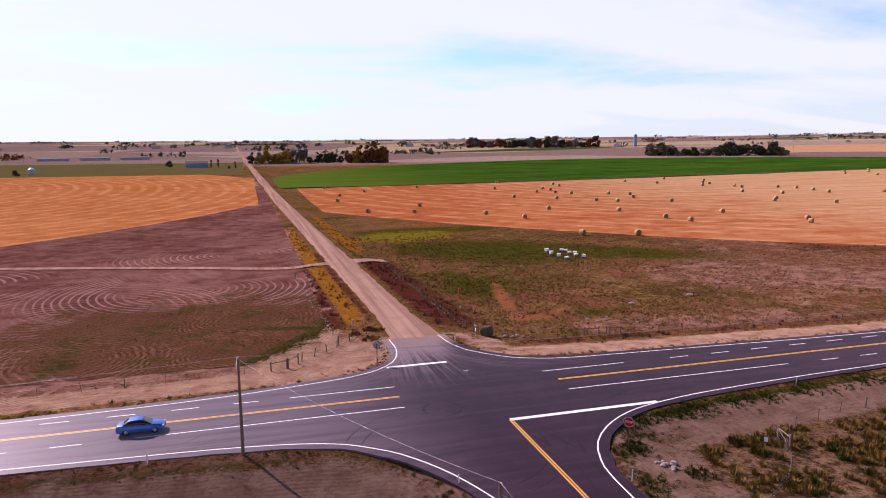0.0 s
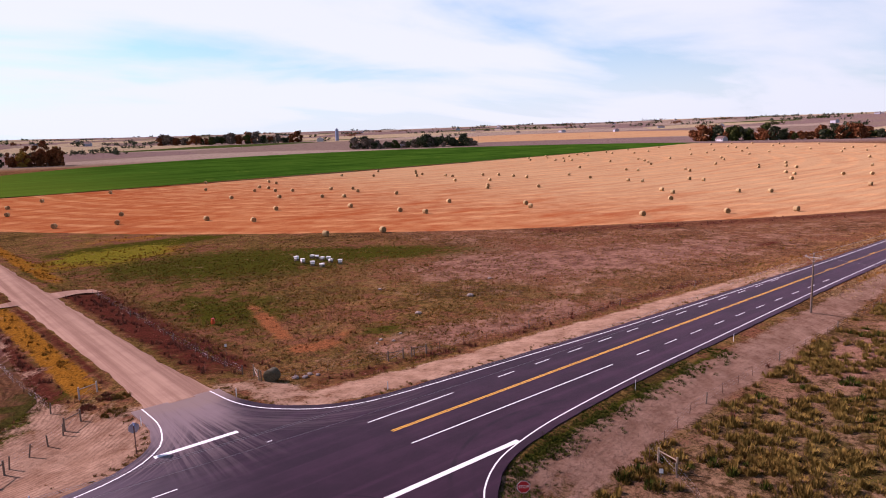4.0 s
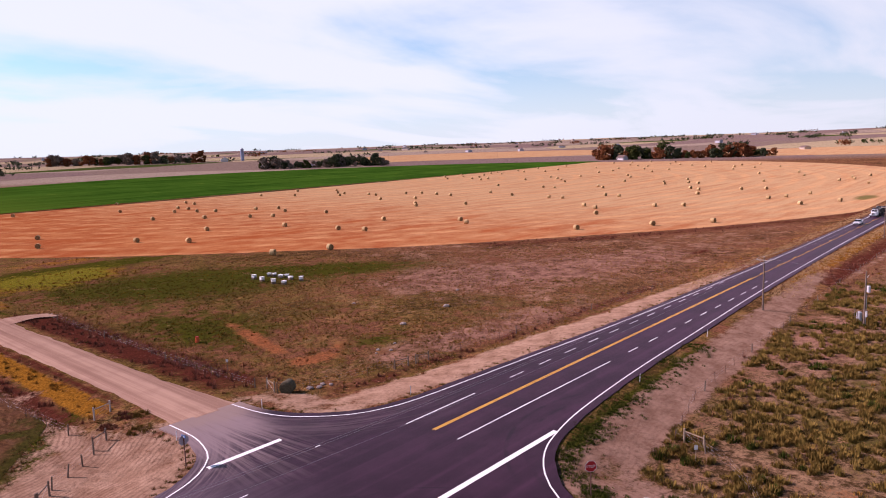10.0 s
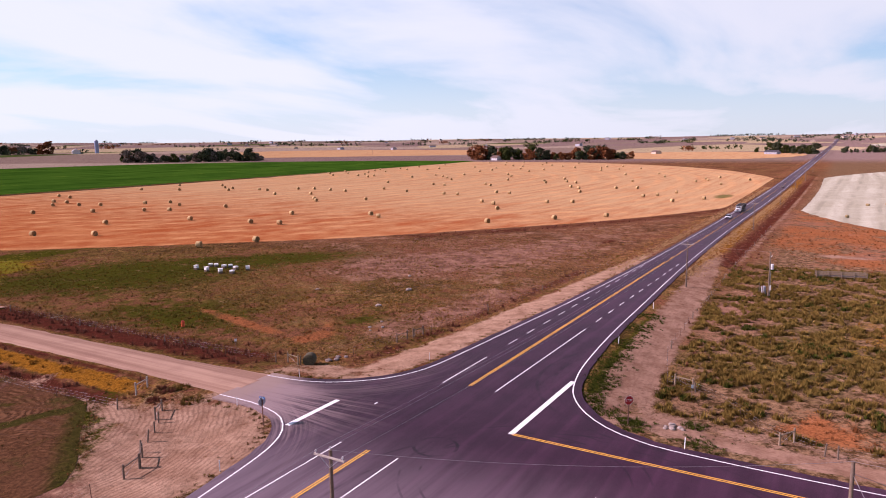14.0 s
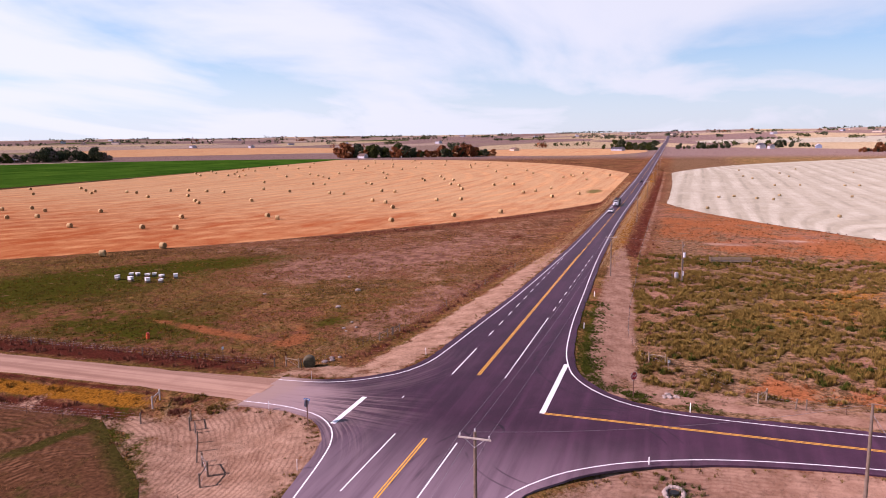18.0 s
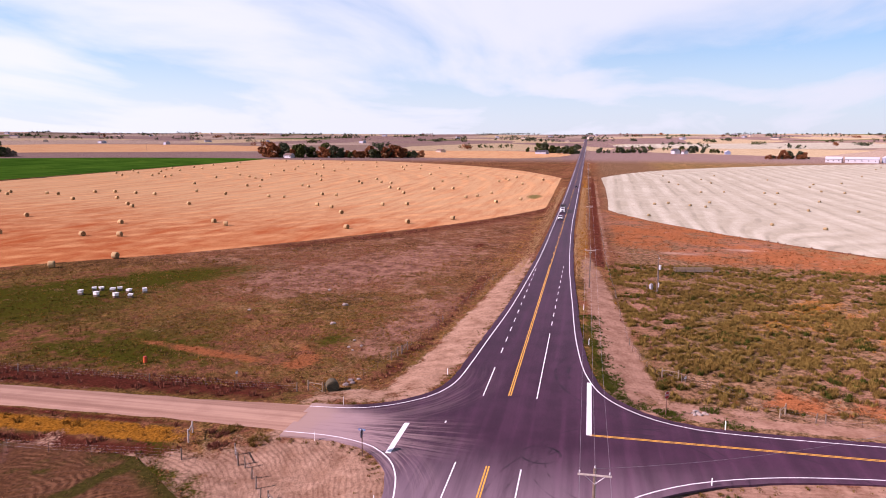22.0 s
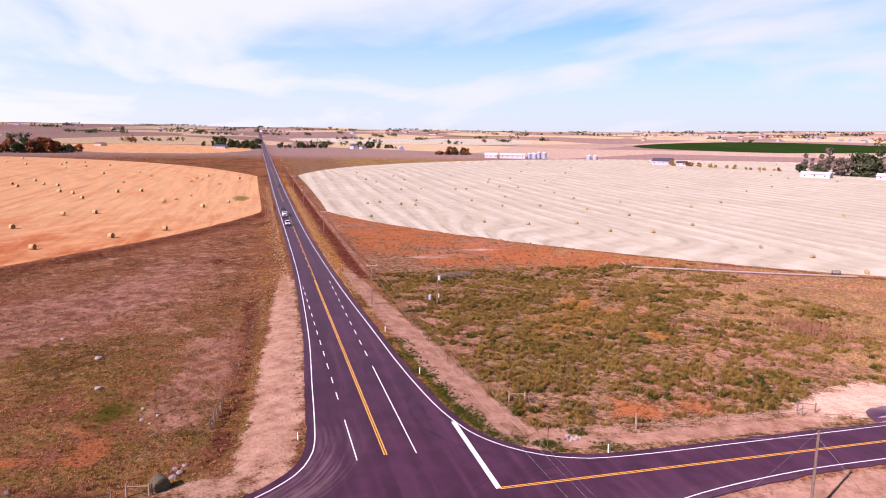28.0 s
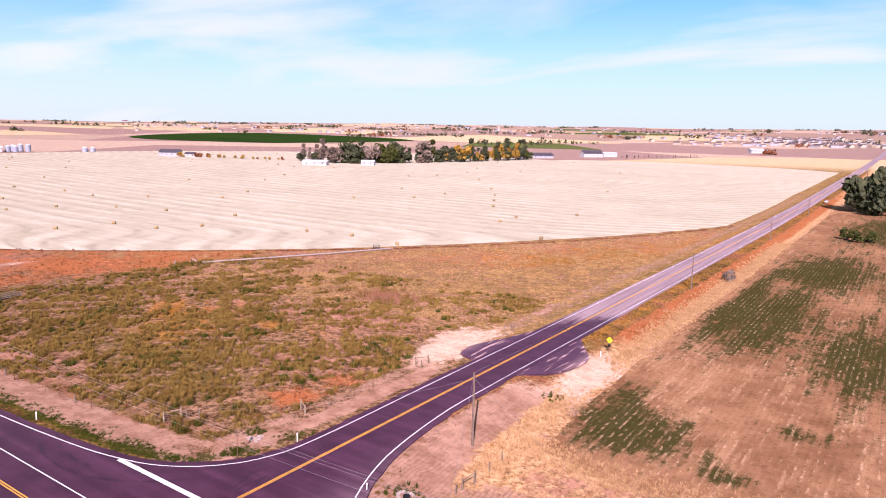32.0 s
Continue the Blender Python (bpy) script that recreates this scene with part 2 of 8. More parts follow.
def ribbon(name, line, width, lift, material, parent=None, thick=0.0):
    """A band along a line on the road."""
    a, b = offset(line, width / 2), offset(line, -width / 2)
    z = rise(line[:, 0], line[:, 1]) + lift
    verts = [(*p, h) for p, h in zip(a, z)] + [(*p, h) for p, h in zip(b, z)]
    n = len(line)
    return mesh_thing(name, verts, [(i, n + i, n + i + 1, i + 1) for i in range(n - 1)], material, parent=parent)


# ---------------------------------------------------------------- materials of the land and roads
def ground_material():
    n = Nodes("rangeland", 0.95, 0.0)
    big, mid, fine = n.noise(0.035, 5, 0.6), n.noise(0.35, 5, 0.65), n.noise(3.2, 4, 0.7)
    c1, c2 = n.attr("cover"), n.attr("cover_two")
    slow = n.noise(0.11, 5, 0.7)
    ragged = n.math("ADD", n.math("ADD", n.math("MULTIPLY", n.math("SUBTRACT", mid, 0.5), 1.5), n.math("MULTIPLY", n.math("SUBTRACT", slow, 0.5), 1.5)), n.math("MULTIPLY", n.math("SUBTRACT", fine, 0.5), 1.2))

    def over(base, amount, colour, lo=0.28, hi=0.78):
        return n.mix(n.step(n.math("ADD", amount, ragged), lo, hi), base, colour)

    dry = n.mix(n.step(fine, 0.3, 0.7), (0.082, 0.030, 0.016), (0.262, 0.108, 0.056))
    olive = n.mix(n.step(fine, 0.3, 0.7), (0.056, 0.036, 0.009), (0.205, 0.124, 0.034))
    col = n.mix(n.step(n.math("ADD", big, n.math("MULTIPLY", n.math("SUBTRACT", mid, 0.5), 1.1)), 0.32, 0.60), dry, n.mix(n.step(n.xyz()[0], 55, 120, (0.0, 0.75)), olive, dry))
    # golden seed heads and dark matted swaths
    col = n.mix(n.step(n.math("ADD", n.noise(0.85, 6, 0.8), n.math("MULTIPLY", n.math("SUBTRACT", slow, 0.5), 0.9)), 0.50, 0.66, (0.0, 0.62)), col, n.mix(n.step(fine, 0.3, 0.7), (0.170, 0.088, 0.026), (0.400, 0.225, 0.078)))
    col = n.mix(n.step(n.math("ADD", n.noise(0.5, 6, 0.8), n.math("MULTIPLY", n.math("SUBTRACT", big, 0.5), 0.8)), 0.53, 0.64, (0.0, 0.66)), col, (0.030, 0.016, 0.008))
    # the south-eastern pasture is sandier, then straw coloured
    x, y, z = n.xyz()
    sand = n.mix(n.step(n.noise(0.8, 6, 0.75), 0.40, 0.62), (0.046, 0.029, 0.012), (0.270, 0.162, 0.092))
    straw = n.mix(n.step(fine, 0.3, 0.7), (0.178, 0.100, 0.036), (0.365, 0.222, 0.094))
    straw = n.mix(n.step(n.math("ADD", slow, n.math("MULTIPLY", n.math("SUBTRACT", mid, 0.5), 0.8)), 0.38, 0.56), straw, n.mix(n.step(fine, 0.3, 0.7), (0.070, 0.048, 0.014), (0.210, 0.142, 0.050)))
    straw = n.mix(n.step(n.noise(0.7, 6, 0.8), 0.54, 0.66, (0.0, 0.65)), straw, (0.105, 0.050, 0.022))
    east = n.step(x, -1.0, 5.0)
    col = n.mix(n.math("MULTIPLY", n.math("MULTIPLY", east, n.step(y, -14, -26)), 0.85), col, sand)
    col = n.mix(n.math("MULTIPLY", n.math("MULTIPLY", east, n.step(n.math("ADD", y, n.math("MULTIPLY", slow, 40.0)), -50, -80)), 0.85), col, straw)
    # the bank beside the tan field is blond with dead grass
    blond = n.mix(n.step(n.noise(0.9, 6, 0.75), 0.36, 0.64), (0.230, 0.118, 0.050), (0.520, 0.335, 0.175))
    col = n.mix(n.math("MULTIPLY", n.math("MULTIPLY", n.step(x, -8.5, -12.0), n.step(y, -22, -32)), 0.85), col, blond)
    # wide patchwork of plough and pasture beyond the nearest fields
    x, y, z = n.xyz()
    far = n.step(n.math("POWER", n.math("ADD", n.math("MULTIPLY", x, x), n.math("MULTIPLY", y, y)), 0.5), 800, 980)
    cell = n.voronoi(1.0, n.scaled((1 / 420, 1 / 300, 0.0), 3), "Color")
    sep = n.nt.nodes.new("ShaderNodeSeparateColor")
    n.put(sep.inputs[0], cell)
    # plot tones are greyed and paled; distance haze is put into them
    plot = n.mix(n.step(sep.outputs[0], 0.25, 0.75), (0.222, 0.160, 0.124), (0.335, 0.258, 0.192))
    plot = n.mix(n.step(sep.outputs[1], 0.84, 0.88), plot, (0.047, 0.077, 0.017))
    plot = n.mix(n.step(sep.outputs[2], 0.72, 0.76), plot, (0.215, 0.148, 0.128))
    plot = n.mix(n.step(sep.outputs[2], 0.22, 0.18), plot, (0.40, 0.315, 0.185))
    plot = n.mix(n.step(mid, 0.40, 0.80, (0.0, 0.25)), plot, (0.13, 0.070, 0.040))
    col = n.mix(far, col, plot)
    soil = n.mix(n.step(mid, 0.3, 0.7), (0.142, 0.064, 0.042), (0.325, 0.170, 0.112))
    col = over(col, c2[2], soil)
    green = n.mix(n.step(fine, 0.25, 0.75), (0.027, 0.031, 0.003), (0.074, 0.070, 0.008))
    col = over(col, c1[0], green)
    gold = n.mix(n.step(fine, 0.3, 0.7), (0.150, 0.056, 0.006), (0.360, 0.155, 0.018))
    col = over(col, c2[0], gold)
    lime = n.mix(n.step(fine, 0.3, 0.7), (0.085, 0.082, 0.007), (0.230, 0.185, 0.017))
    col = over(col, n.math("MULTIPLY", n.math("MULTIPLY", n.math("MULTIPLY", c1[0], c2[0]), 1.6), n.step(x, 0.0, 8.0)), lime)
    wine = n.mix(n.step(fine, 0.3, 0.7), (0.057, 0.014, 0.009), (0.114, 0.030, 0.018))
    col = over(col, c2[1], wine)
    rust = n.mix(n.step(fine, 0.3, 0.7), (0.190, 0.062, 0.022), (0.335, 0.122, 0.047))
    col = over(col, c1[1], rust)
    # bare graded dirt, combed by wheels: rings on the northern side, straight ruts on the southern
    wob = n.math("MULTIPLY", n.noise(0.25, 3, 0.5), 1.6)
    away = n.attr("verge")[0]
    ring = n.math("POWER", n.math("ADD", n.math("POWER", n.math("ADD", x, 26.0), 2.0), n.math("POWER", n.math("SUBTRACT", y, 38.0), 2.0)), 0.5)
    comb = n.math("SINE", n.math("MULTIPLY", n.math("ADD", ring, wob), 11.0))
    comb_two = n.math("SINE", n.math("MULTIPLY", n.math("ADD", away, wob), 10.5))
    north_side = n.math("MULTIPLY", n.step(y, -1.0, 1.0), n.step(x, 0.5, -0.5))
    ruts = n.math("ADD", n.math("MULTIPLY", comb, north_side), n.math("MULTIPLY", comb_two, n.math("SUBTRACT", 1.0, north_side)))
    ruts = n.math("MULTIPLY", n.step(ruts, -0.2, 0.9), n.step(slow, 0.36, 0.54))
    ruts = n.math("MULTIPLY", ruts, n.math("MAXIMUM", n.step(y, 2.0, -2.0), north_side))
    dirt = n.mix(n.step(mid, 0.3, 0.7), (0.190, 0.104, 0.067), (0.310, 0.188, 0.130))
    dirt = n.mix(n.step(y, -1.0, 1.0), dirt, n.mix(n.step(mid, 0.3, 0.7), (0.262, 0.148, 0.092), (0.415, 0.260, 0.173)))
    pads = n.math("MULTIPLY", n.step(y, -56.0, -64.0), n.step(y, -92.0, -86.0))
    dirt = n.mix(n.math("MULTIPLY", pads, 0.9), dirt, n.mix(n.step(mid, 0.3, 0.7), (0.370, 0.255, 0.178), (0.500, 0.360, 0.262)))
    dirt = n.mix(n.math("MULTIPLY", ruts, n.step(n.math("SUBTRACT", x, n.math("MULTIPLY", y, 1.0)), 2.0, 40.0, (0.40, 0.14))), dirt, (0.136, 0.062, 0.041))
    dirt = n.mix(n.step(n.noise(1.1, 6, 0.75), 0.52, 0.72, (0.0, 0.7)), dirt, (0.154, 0.072, 0.048))
    col = over(col, c1[2], dirt, 0.26, 0.70)
    # dark specks in the colour: stones, roots and painted shade between the blades
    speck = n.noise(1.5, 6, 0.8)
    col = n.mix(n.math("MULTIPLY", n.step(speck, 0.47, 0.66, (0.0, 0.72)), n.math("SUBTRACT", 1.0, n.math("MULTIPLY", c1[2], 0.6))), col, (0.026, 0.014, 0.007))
    # loose sand and clumps south of the highway, matted grass north of it
    n.put(n.bsdf.inputs["Diffuse Roughness"], n.step(y, 2.0, -8.0, (0.25, 0.9)))
    n.bump(n.math("ADD", n.math("MULTIPLY", fine, 0.5), n.math("MULTIPLY", mid, 1.4)), 0.8, 0.30)
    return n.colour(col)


def asphalt_material(name, dark, light, dust_and_sheen=True, dusty=False, worn=None):
    n = Nodes(name, 0.50, 0.10)
    n.bsdf.inputs["Diffuse Roughness"].default_value = 0.8
    grain, patch = n.noise(38, 3, 0.7), n.noise(0.22, 4, 0.6)
    track = n.noise(0.35, 4, 0.6, vec=n.scaled((0.06, 1.3, 1.0)))
    col = n.mix(n.step(n.math("ADD", n.math("MULTIPLY", patch, 0.5), n.math("MULTIPLY", track, 0.5)), 0.40, 0.62), dark, light)
    col = n.mix(n.step(grain, 0.35, 0.75, (0.0, 0.35)), col, tuple(c * 1.9 for c in light))
    x, y, z = n.xyz()

    def far_from(cx, cy):
        return n.math("POWER", n.math("ADD", n.math("POWER", n.math("SUBTRACT", x, cx), 2.0), n.math("POWER", n.math("SUBTRACT", y, cy), 2.0)), 0.5)

    def streaks(across, along, scale=1.0, lo=0.42, hi=0.62):
        v = n.nt.nodes.new("ShaderNodeCombineXYZ")
        n.put(v.inputs[0], across)
        n.put(v.inputs[1], n.math("MULTIPLY", along, 0.05))
        return n.step(n.noise(scale, 5, 0.65, 0.1, vec=v.outputs[0]), lo, hi)

    if dust_and_sheen:
        # polished wheel paths and paler lane centres along the highway
        lanes = n.math("SINE", n.math("MULTIPLY", n.math("ADD", y, n.math("MULTIPLY", n.noise(0.03, 2), 0.8)), 2 * math.pi / 1.8))
        col = n.mix(n.math("MULTIPLY", n.step(lanes, 0.1, 0.9), n.step(track, 0.42, 0.64, (0.0, 0.26))), col, tuple(c * 1.9 for c in light))
        pale = (0.36, 0.245, 0.235)
        # dust carried straight out of the gravel side road
        fan = n.math("ARCTAN2", n.math("ADD", x, 3.4), n.math("SUBTRACT", 44.0, y))
        out = n.math("MULTIPLY", n.step(n.math("ADD", y, n.math("MULTIPLY", n.math("SUBTRACT", patch, 0.5), 8.0)), 1.0, 15.0), n.math("MULTIPLY", n.step(fan, -0.20, -0.08), n.step(fan, 0.17, 0.03)))
        col = n.mix(n.math("MULTIPLY", n.math("MULTIPLY", out, streaks(n.math("MULTIPLY", fan, 60.0), y, 1.0)), 0.85), col, pale)
        # the mouth itself is powdered over, most on the side where cars leave
        mouth = n.math("MULTIPLY", n.step(n.math("ADD", y, n.math("MULTIPLY", n.math("SUBTRACT", patch, 0.5), 6.0)), 10.5, 20.0), n.step(x, 3.2, -0.5))
        col = n.mix(n.math("MULTIPLY", mouth, streaks(n.math("MULTIPLY", fan, 45.0), y, 1.0, 0.15, 0.55)), col, pale)
        powder = n.step(n.math("ADD", y, n.math("MULTIPLY", n.math("SUBTRACT", patch, 0.5), 7.0)), 17.5, 24.0, (0.0, 0.92))
        col = n.mix(powder, col, (0.385, 0.255, 0.205))
        # arcs of cars turning west and east
        west_arc, east_arc = far_from(-21.0, 23.0), far_from(18.0, 24.5)
        turn_w = n.math("MULTIPLY", n.math("MULTIPLY", n.step(west_arc, 13.2, 15.0), n.step(west_arc, 21.0, 16.5)), n.math("MULTIPLY", n.step(x, -23.0, -9.0), n.step(y, 24.0, 16.0)))
        col = n.mix(n.math("MULTIPLY", n.math("MULTIPLY", turn_w, streaks(n.math("MULTIPLY", west_arc, 2.2), n.math("ADD", x, y), 1.0)), 0.60), col, pale)
        turn_e = n.math("MULTIPLY", n.math("MULTIPLY", n.step(east_arc, 16.5, 18.0), n.step(east_arc, 24.0, 20.0)), n.math("MULTIPLY", n.step(x, 26.0, 8.0), n.step(x, -4.0, 2.0)))
        col = n.mix(n.math("MULTIPLY", n.math("MULTIPLY", turn_e, streaks(n.math("MULTIPLY", east_arc, 1.8), n.math("SUBTRACT", y, x), 1.0)), 0.22), col, pale)
        # sun sheen put into the colour: the western highway is painted pale lavender grey
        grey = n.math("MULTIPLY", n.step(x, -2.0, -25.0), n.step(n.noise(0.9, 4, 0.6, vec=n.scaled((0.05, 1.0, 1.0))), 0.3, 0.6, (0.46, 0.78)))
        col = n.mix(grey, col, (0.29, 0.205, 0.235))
        # dark rubber left by turning tyres
        for cx, cy, r, wide, deep in ((-6.0, -5.2, 2.1, 0.24, 0.95), (-7.5, -15.0, 9.2, 0.16, 0.5), (-7.5, -15.0, 10.9, 0.16, 0.5), (22.0, -24.0, 16.6, 0.30, 0.5), (22.0, -24.0, 18.5, 0.30, 0.5), (-18.0, -22.0, 20.0, 0.2, 0.45), (-18.0, -22.0, 21.8, 0.2, 0.45)):
            ring = n.math("MULTIPLY", n.step(n.math("ABSOLUTE", n.math("SUBTRACT", far_from(cx, cy), r)), wide, wide * 0.3), n.step(n.noise(0.25, 3), 0.42, 0.60, (0.0, deep)))
            col = n.mix(ring, col, (0.009, 0.006, 0.009))
    elif dusty:
        lines = n.noise(0.9, 3, 0.5, 0.4, vec=n.scaled((1.4, 0.16, 1.0), -35))
        col = n.mix(n.math("MULTIPLY", n.step(lines, 0.56, 0.62), n.step(patch, 0.34, 0.48, (0.0, 0.85))), col, (0.36, 0.245, 0.225))
        edge = n.step(n.math("ADD", n.math("ABSOLUTE", n.math("ADD", x, 0.6)), n.math("MULTIPLY", patch, 3.0)), 9.0, 13.0, (0.0, 0.35))
        col = n.mix(edge, col, (0.36, 0.245, 0.225))
    elif worn:
        # the new surface ends in ragged patches on the bleached old one
        ragged = n.math("ADD", n.math("MULTIPLY", n.noise(0.35, 5, 0.7), 16.0), n.math("MULTIPLY", n.noise(0.5, 3, vec=n.scaled((1.6, 0.1, 1.0))), 22.0))
        old = n.mix(n.step(n.noise(0.8, 4, 0.6, vec=n.scaled((1.2, 0.03, 1.0))), 0.35, 0.65), *worn)
        col = n.mix(n.step(n.math("ADD", n.math("SUBTRACT", y, n.math("MULTIPLY", x, 0.9)), ragged), -80.0, -89.0), col, old)
    n.bump(grain, 0.25, 0.012)
    return n.colour(col)


def paint_material(name, rgb):
    n = Nodes(name, 0.6, 0.3)
    worn = n.noise(9, 5, 0.75)
    return n.colour(n.mix(n.step(worn, 0.60, 0.78, (0.0, 0.55)), rgb, tuple(c * 0.35 for c in rgb)))


def gravel_material():
    n = Nodes("packed_gravel", 0.95, 0.0)
    grain, mid = n.noise(9, 4, 0.75), n.noise(0.25, 4, 0.6)
    lane = n.noise(0.55, 4, 0.6, vec=n.scaled((1.3, 0.02, 1.0), -1.4))
    col = n.mix(n.step(lane, 0.30, 0.70), (0.27, 0.152, 0.106), (0.47, 0.298, 0.208))
    col = n.mix(n.step(mid, 0.4, 0.7, (0.0, 0.3)), col, (0.25, 0.138, 0.100))
    col = n.mix(n.step(grain, 0.5, 0.8, (0.0, 0.5)), col, (0.52, 0.345, 0.28))
    n.bump(grain, 0.4, 0.03)
    return n.colour(col)


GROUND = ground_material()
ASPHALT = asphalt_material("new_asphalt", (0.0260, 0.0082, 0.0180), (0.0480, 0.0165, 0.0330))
OLD_ASPHALT = asphalt_material("worn_asphalt", (0.0260, 0.0082, 0.0180), (0.0480, 0.0165, 0.0330), False, False, ((0.150, 0.100, 0.108), (0.235, 0.168, 0.176)))
PATCH_ASPHALT = asphalt_material("asphalt_apron", (0.036, 0.014, 0.027), (0.058, 0.025, 0.044), False, True)
WHITE_PAINT = paint_material("white_road_paint", (0.80, 0.79, 0.79))
YELLOW_PAINT = paint_material("yellow_road_paint", (0.74, 0.37, 0.045))
GRAVEL = gravel_material()


# ---------------------------------------------------------------- the ground sheet
def graded(fine_to, fine, ratio, limit):
    out, v, s = [0.0], 0.0, fine
    while v < limit:
        if v > fine_to:
            s *= ratio
        v += s
        out.append(v)
    out = np.array(out)
    return np.concatenate([-out[:0:-1], out])


def blob(x, y, cx, cy, rx, ry, turn=0.0):
    a = radians(turn)
    u, v = (x - cx) * math.cos(a) + (y - cy) * math.sin(a), -(x - cx) * math.sin(a) + (y - cy) * math.cos(a)
    return np.exp(-((u / rx) ** 2 + (v / ry) ** 2))


def band(v, a, b, soft):
    return smooth(v, a - soft, a + soft) * (1 - smooth(v, b - soft, b + soft))


WHITE_C, WHITE_R = (418.0, -418.0), 418.0
BALE_C, BALE_R = (415.0, 440.0), 445.0
OCHRE_C, OCHRE_R = (-420.0, 440.0), 421.0


def cover_of(x, y):
    """What grows where: green, rust, dirt and gold, wine, soil."""
    d = off_road(x, y)
    to_white = np.hypot(x - WHITE_C[0], y - WHITE_C[1]) - WHITE_R
    ne, se, nw, sw = (x > 0) & (y > 0), (x > 0) & (y < 0), (x <= 0) & (y > 0), (x <= 0) & (y <= 0)
    green = np.zeros_like(x)
    green += se * band(d, 1.2, 3.2, 0.8) * band(x, 3, 55, 5) * 1.3 * (y > -42)
    green += ne * band(d, 1.0, 2.0, 0.5) * 0.5 * (x < 120)
    green += ne * (1.25 * blob(x, y, 46, 166, 20, 8) + 0.9 * blob(x, y, 24, 158, 18, 18) + 1.05 * blob(x, y, 40, 112, 36, 22, -30) + 0.85 * blob(x, y, 20, 64, 13, 22) + 0.85 * blob(x, y, 75, 98, 30, 10, -40) + 0.6 * blob(x, y, 34, 34, 9, 4))
    green += se * 0.55 * (0.60 * blob(x, y, 46, -44, 26, 15, -30) + 0.55 * blob(x, y, 60, -33, 34, 10, 0) + 0.4 * blob(x, y, 30, -70, 12, 16) + 0.35 * blob(x, y, 90, -40, 22, 14))
    green += sw * (band(d, 1.5, 5, 1.5) * 0.8 * blob(x, y, -14, -22, 9, 9) + band(d, 1, 3.5, 1) * 0.6 * (x < -22))
    rim = 0.59 * y - 0.81 * x
    green += nw * (1.2 * band(rim, 30.6, 34.5, 0.9) * band(y, 21, 40, 3) + 0.7 * blob(x, y, -14, 54, 4, 12) + 0.5 * blob(x, y, -60, 24, 30, 3) + 0.45 * blob(x, y, -13, 120, 3, 14))
    patchy = 0.5 + 0.5 * np.sin(x * 0.11 + 1.6 * np.sin(y * 0.07)) * np.sin(y * 0.13 + 1.4 * np.sin(x * 0.05))
    rust = se * ((0.38 + 0.42 * patchy) * (to_white > 2) * (1 - smooth(to_white, 45, 75)) * smooth(x - 0.10 * y, 114, 140) * smooth(-y, 14, 22) + (0.15 + 0.4 * patchy) * band(to_white, 2, 34, 16) * (1 - smooth(x - 0.6 * y, 100, 175)))
    rust += se * (0.85 * blob(x, y, 18, -38, 5, 5) + 0.6 * blob(x, y, 17, -47, 3.5, 4) + 0.4 * blob(x, y, 62, -66, 14, 9))
    rust += ne * (1.0 * blob(x, y, 22.6, 51, 1.7, 15, -13) + 1.05 * blob(x, y, 21.5, 33.5, 3.4, 2.6) + 0.5 * blob(x, y, 27, 36, 5, 2.2, 30))
    rust += sw * 0.85 * band(x - south_x(y), -13.5, -8.5, 1.4) * smooth(-y, 86, 100)
    dirt = ne * band(d, 0.0, np.interp(x, [20, 60, 100, 150], [7.2, 6.6, 4.6, 1.0]), 1.3) * band(x, 2, 128, 22) * (1 - smooth(y, 23, 31))
    dirt += se * band(d, 2.0, np.interp(x, [20, 60, 100, 150], [8.8, 8.4, 6.6, 3.6]), 1.3) * band(x, 12, 130, 18) + se * 0.95 * band(d, 1.2, 4.4, 1.2) * (x < 16) * (y > -62) * band(y, -60, -12, 8)
    dirt += se * (1.5 * blob(x, y, 146, -38, 2.2, 7, 0) + 1.4 * blob(x, y, 157, -58, 2.0, 4.5, 0))
    dirt += se * 1.5 * blob(x, y, 14.5, -74, 4, 11, 8)
    dirt += nw * (1.3 * blob(x, y, -16, 19, 11, 10.5, -30) + 0.95 * band(d, 0.8, 9.0, 1.4) * smooth(-x, 10, 18))
    dirt += sw * (0.95 * band(d, 0.8, np.interp(-y, [20, 30, 37, 60], [11, 9.5, 8.4, 7.4]), 1.2) * band(-y, 18, 62, 6) + 1.5 * blob(x, y, -14, -72, 4.5, 11, 20) + 0.85 * smooth(-x, 12, 20) * band(d, 2.6, 20, 3) * (1 - smooth(-y, 28, 36)))
    gold = nw * (1.05 * band(x - north_x(y), -8.8, -5.2, 0.7) * band(y, 36, 180, 6)) + ne * (0.85 * band(x - north_x(y), 6, 10, 1.5) * band(y, 118, 240, 8) + 1.25 * blob(x, y, 24, 150, 20, 12, 10) + 0.6 * blob(x, y, 40, 184, 16, 8))
    gold += se * (0.55 * blob(x, y, 70, -52, 24, 9, -35) + 0.45 * blob(x, y, 50, -62, 16, 8) + 0.6 * band(d, 0.6, 4.6, 0.8) * (x > 112) + 0.4 * band(to_white, 8, 50, 14) * smooth(-y, 110, 160))
    gold += sw * (0.12 * band(x - south_x(y), -16.5, -11.5, 1.6) * band(-y, 36, 300, 6) + 0.35 * band(x - south_x(y), -8, -4.6, 1.2) * (y < -88))
    gold += ne * 0.22 * band(d, 3, 14, 3) * smooth(x, 100, 118)
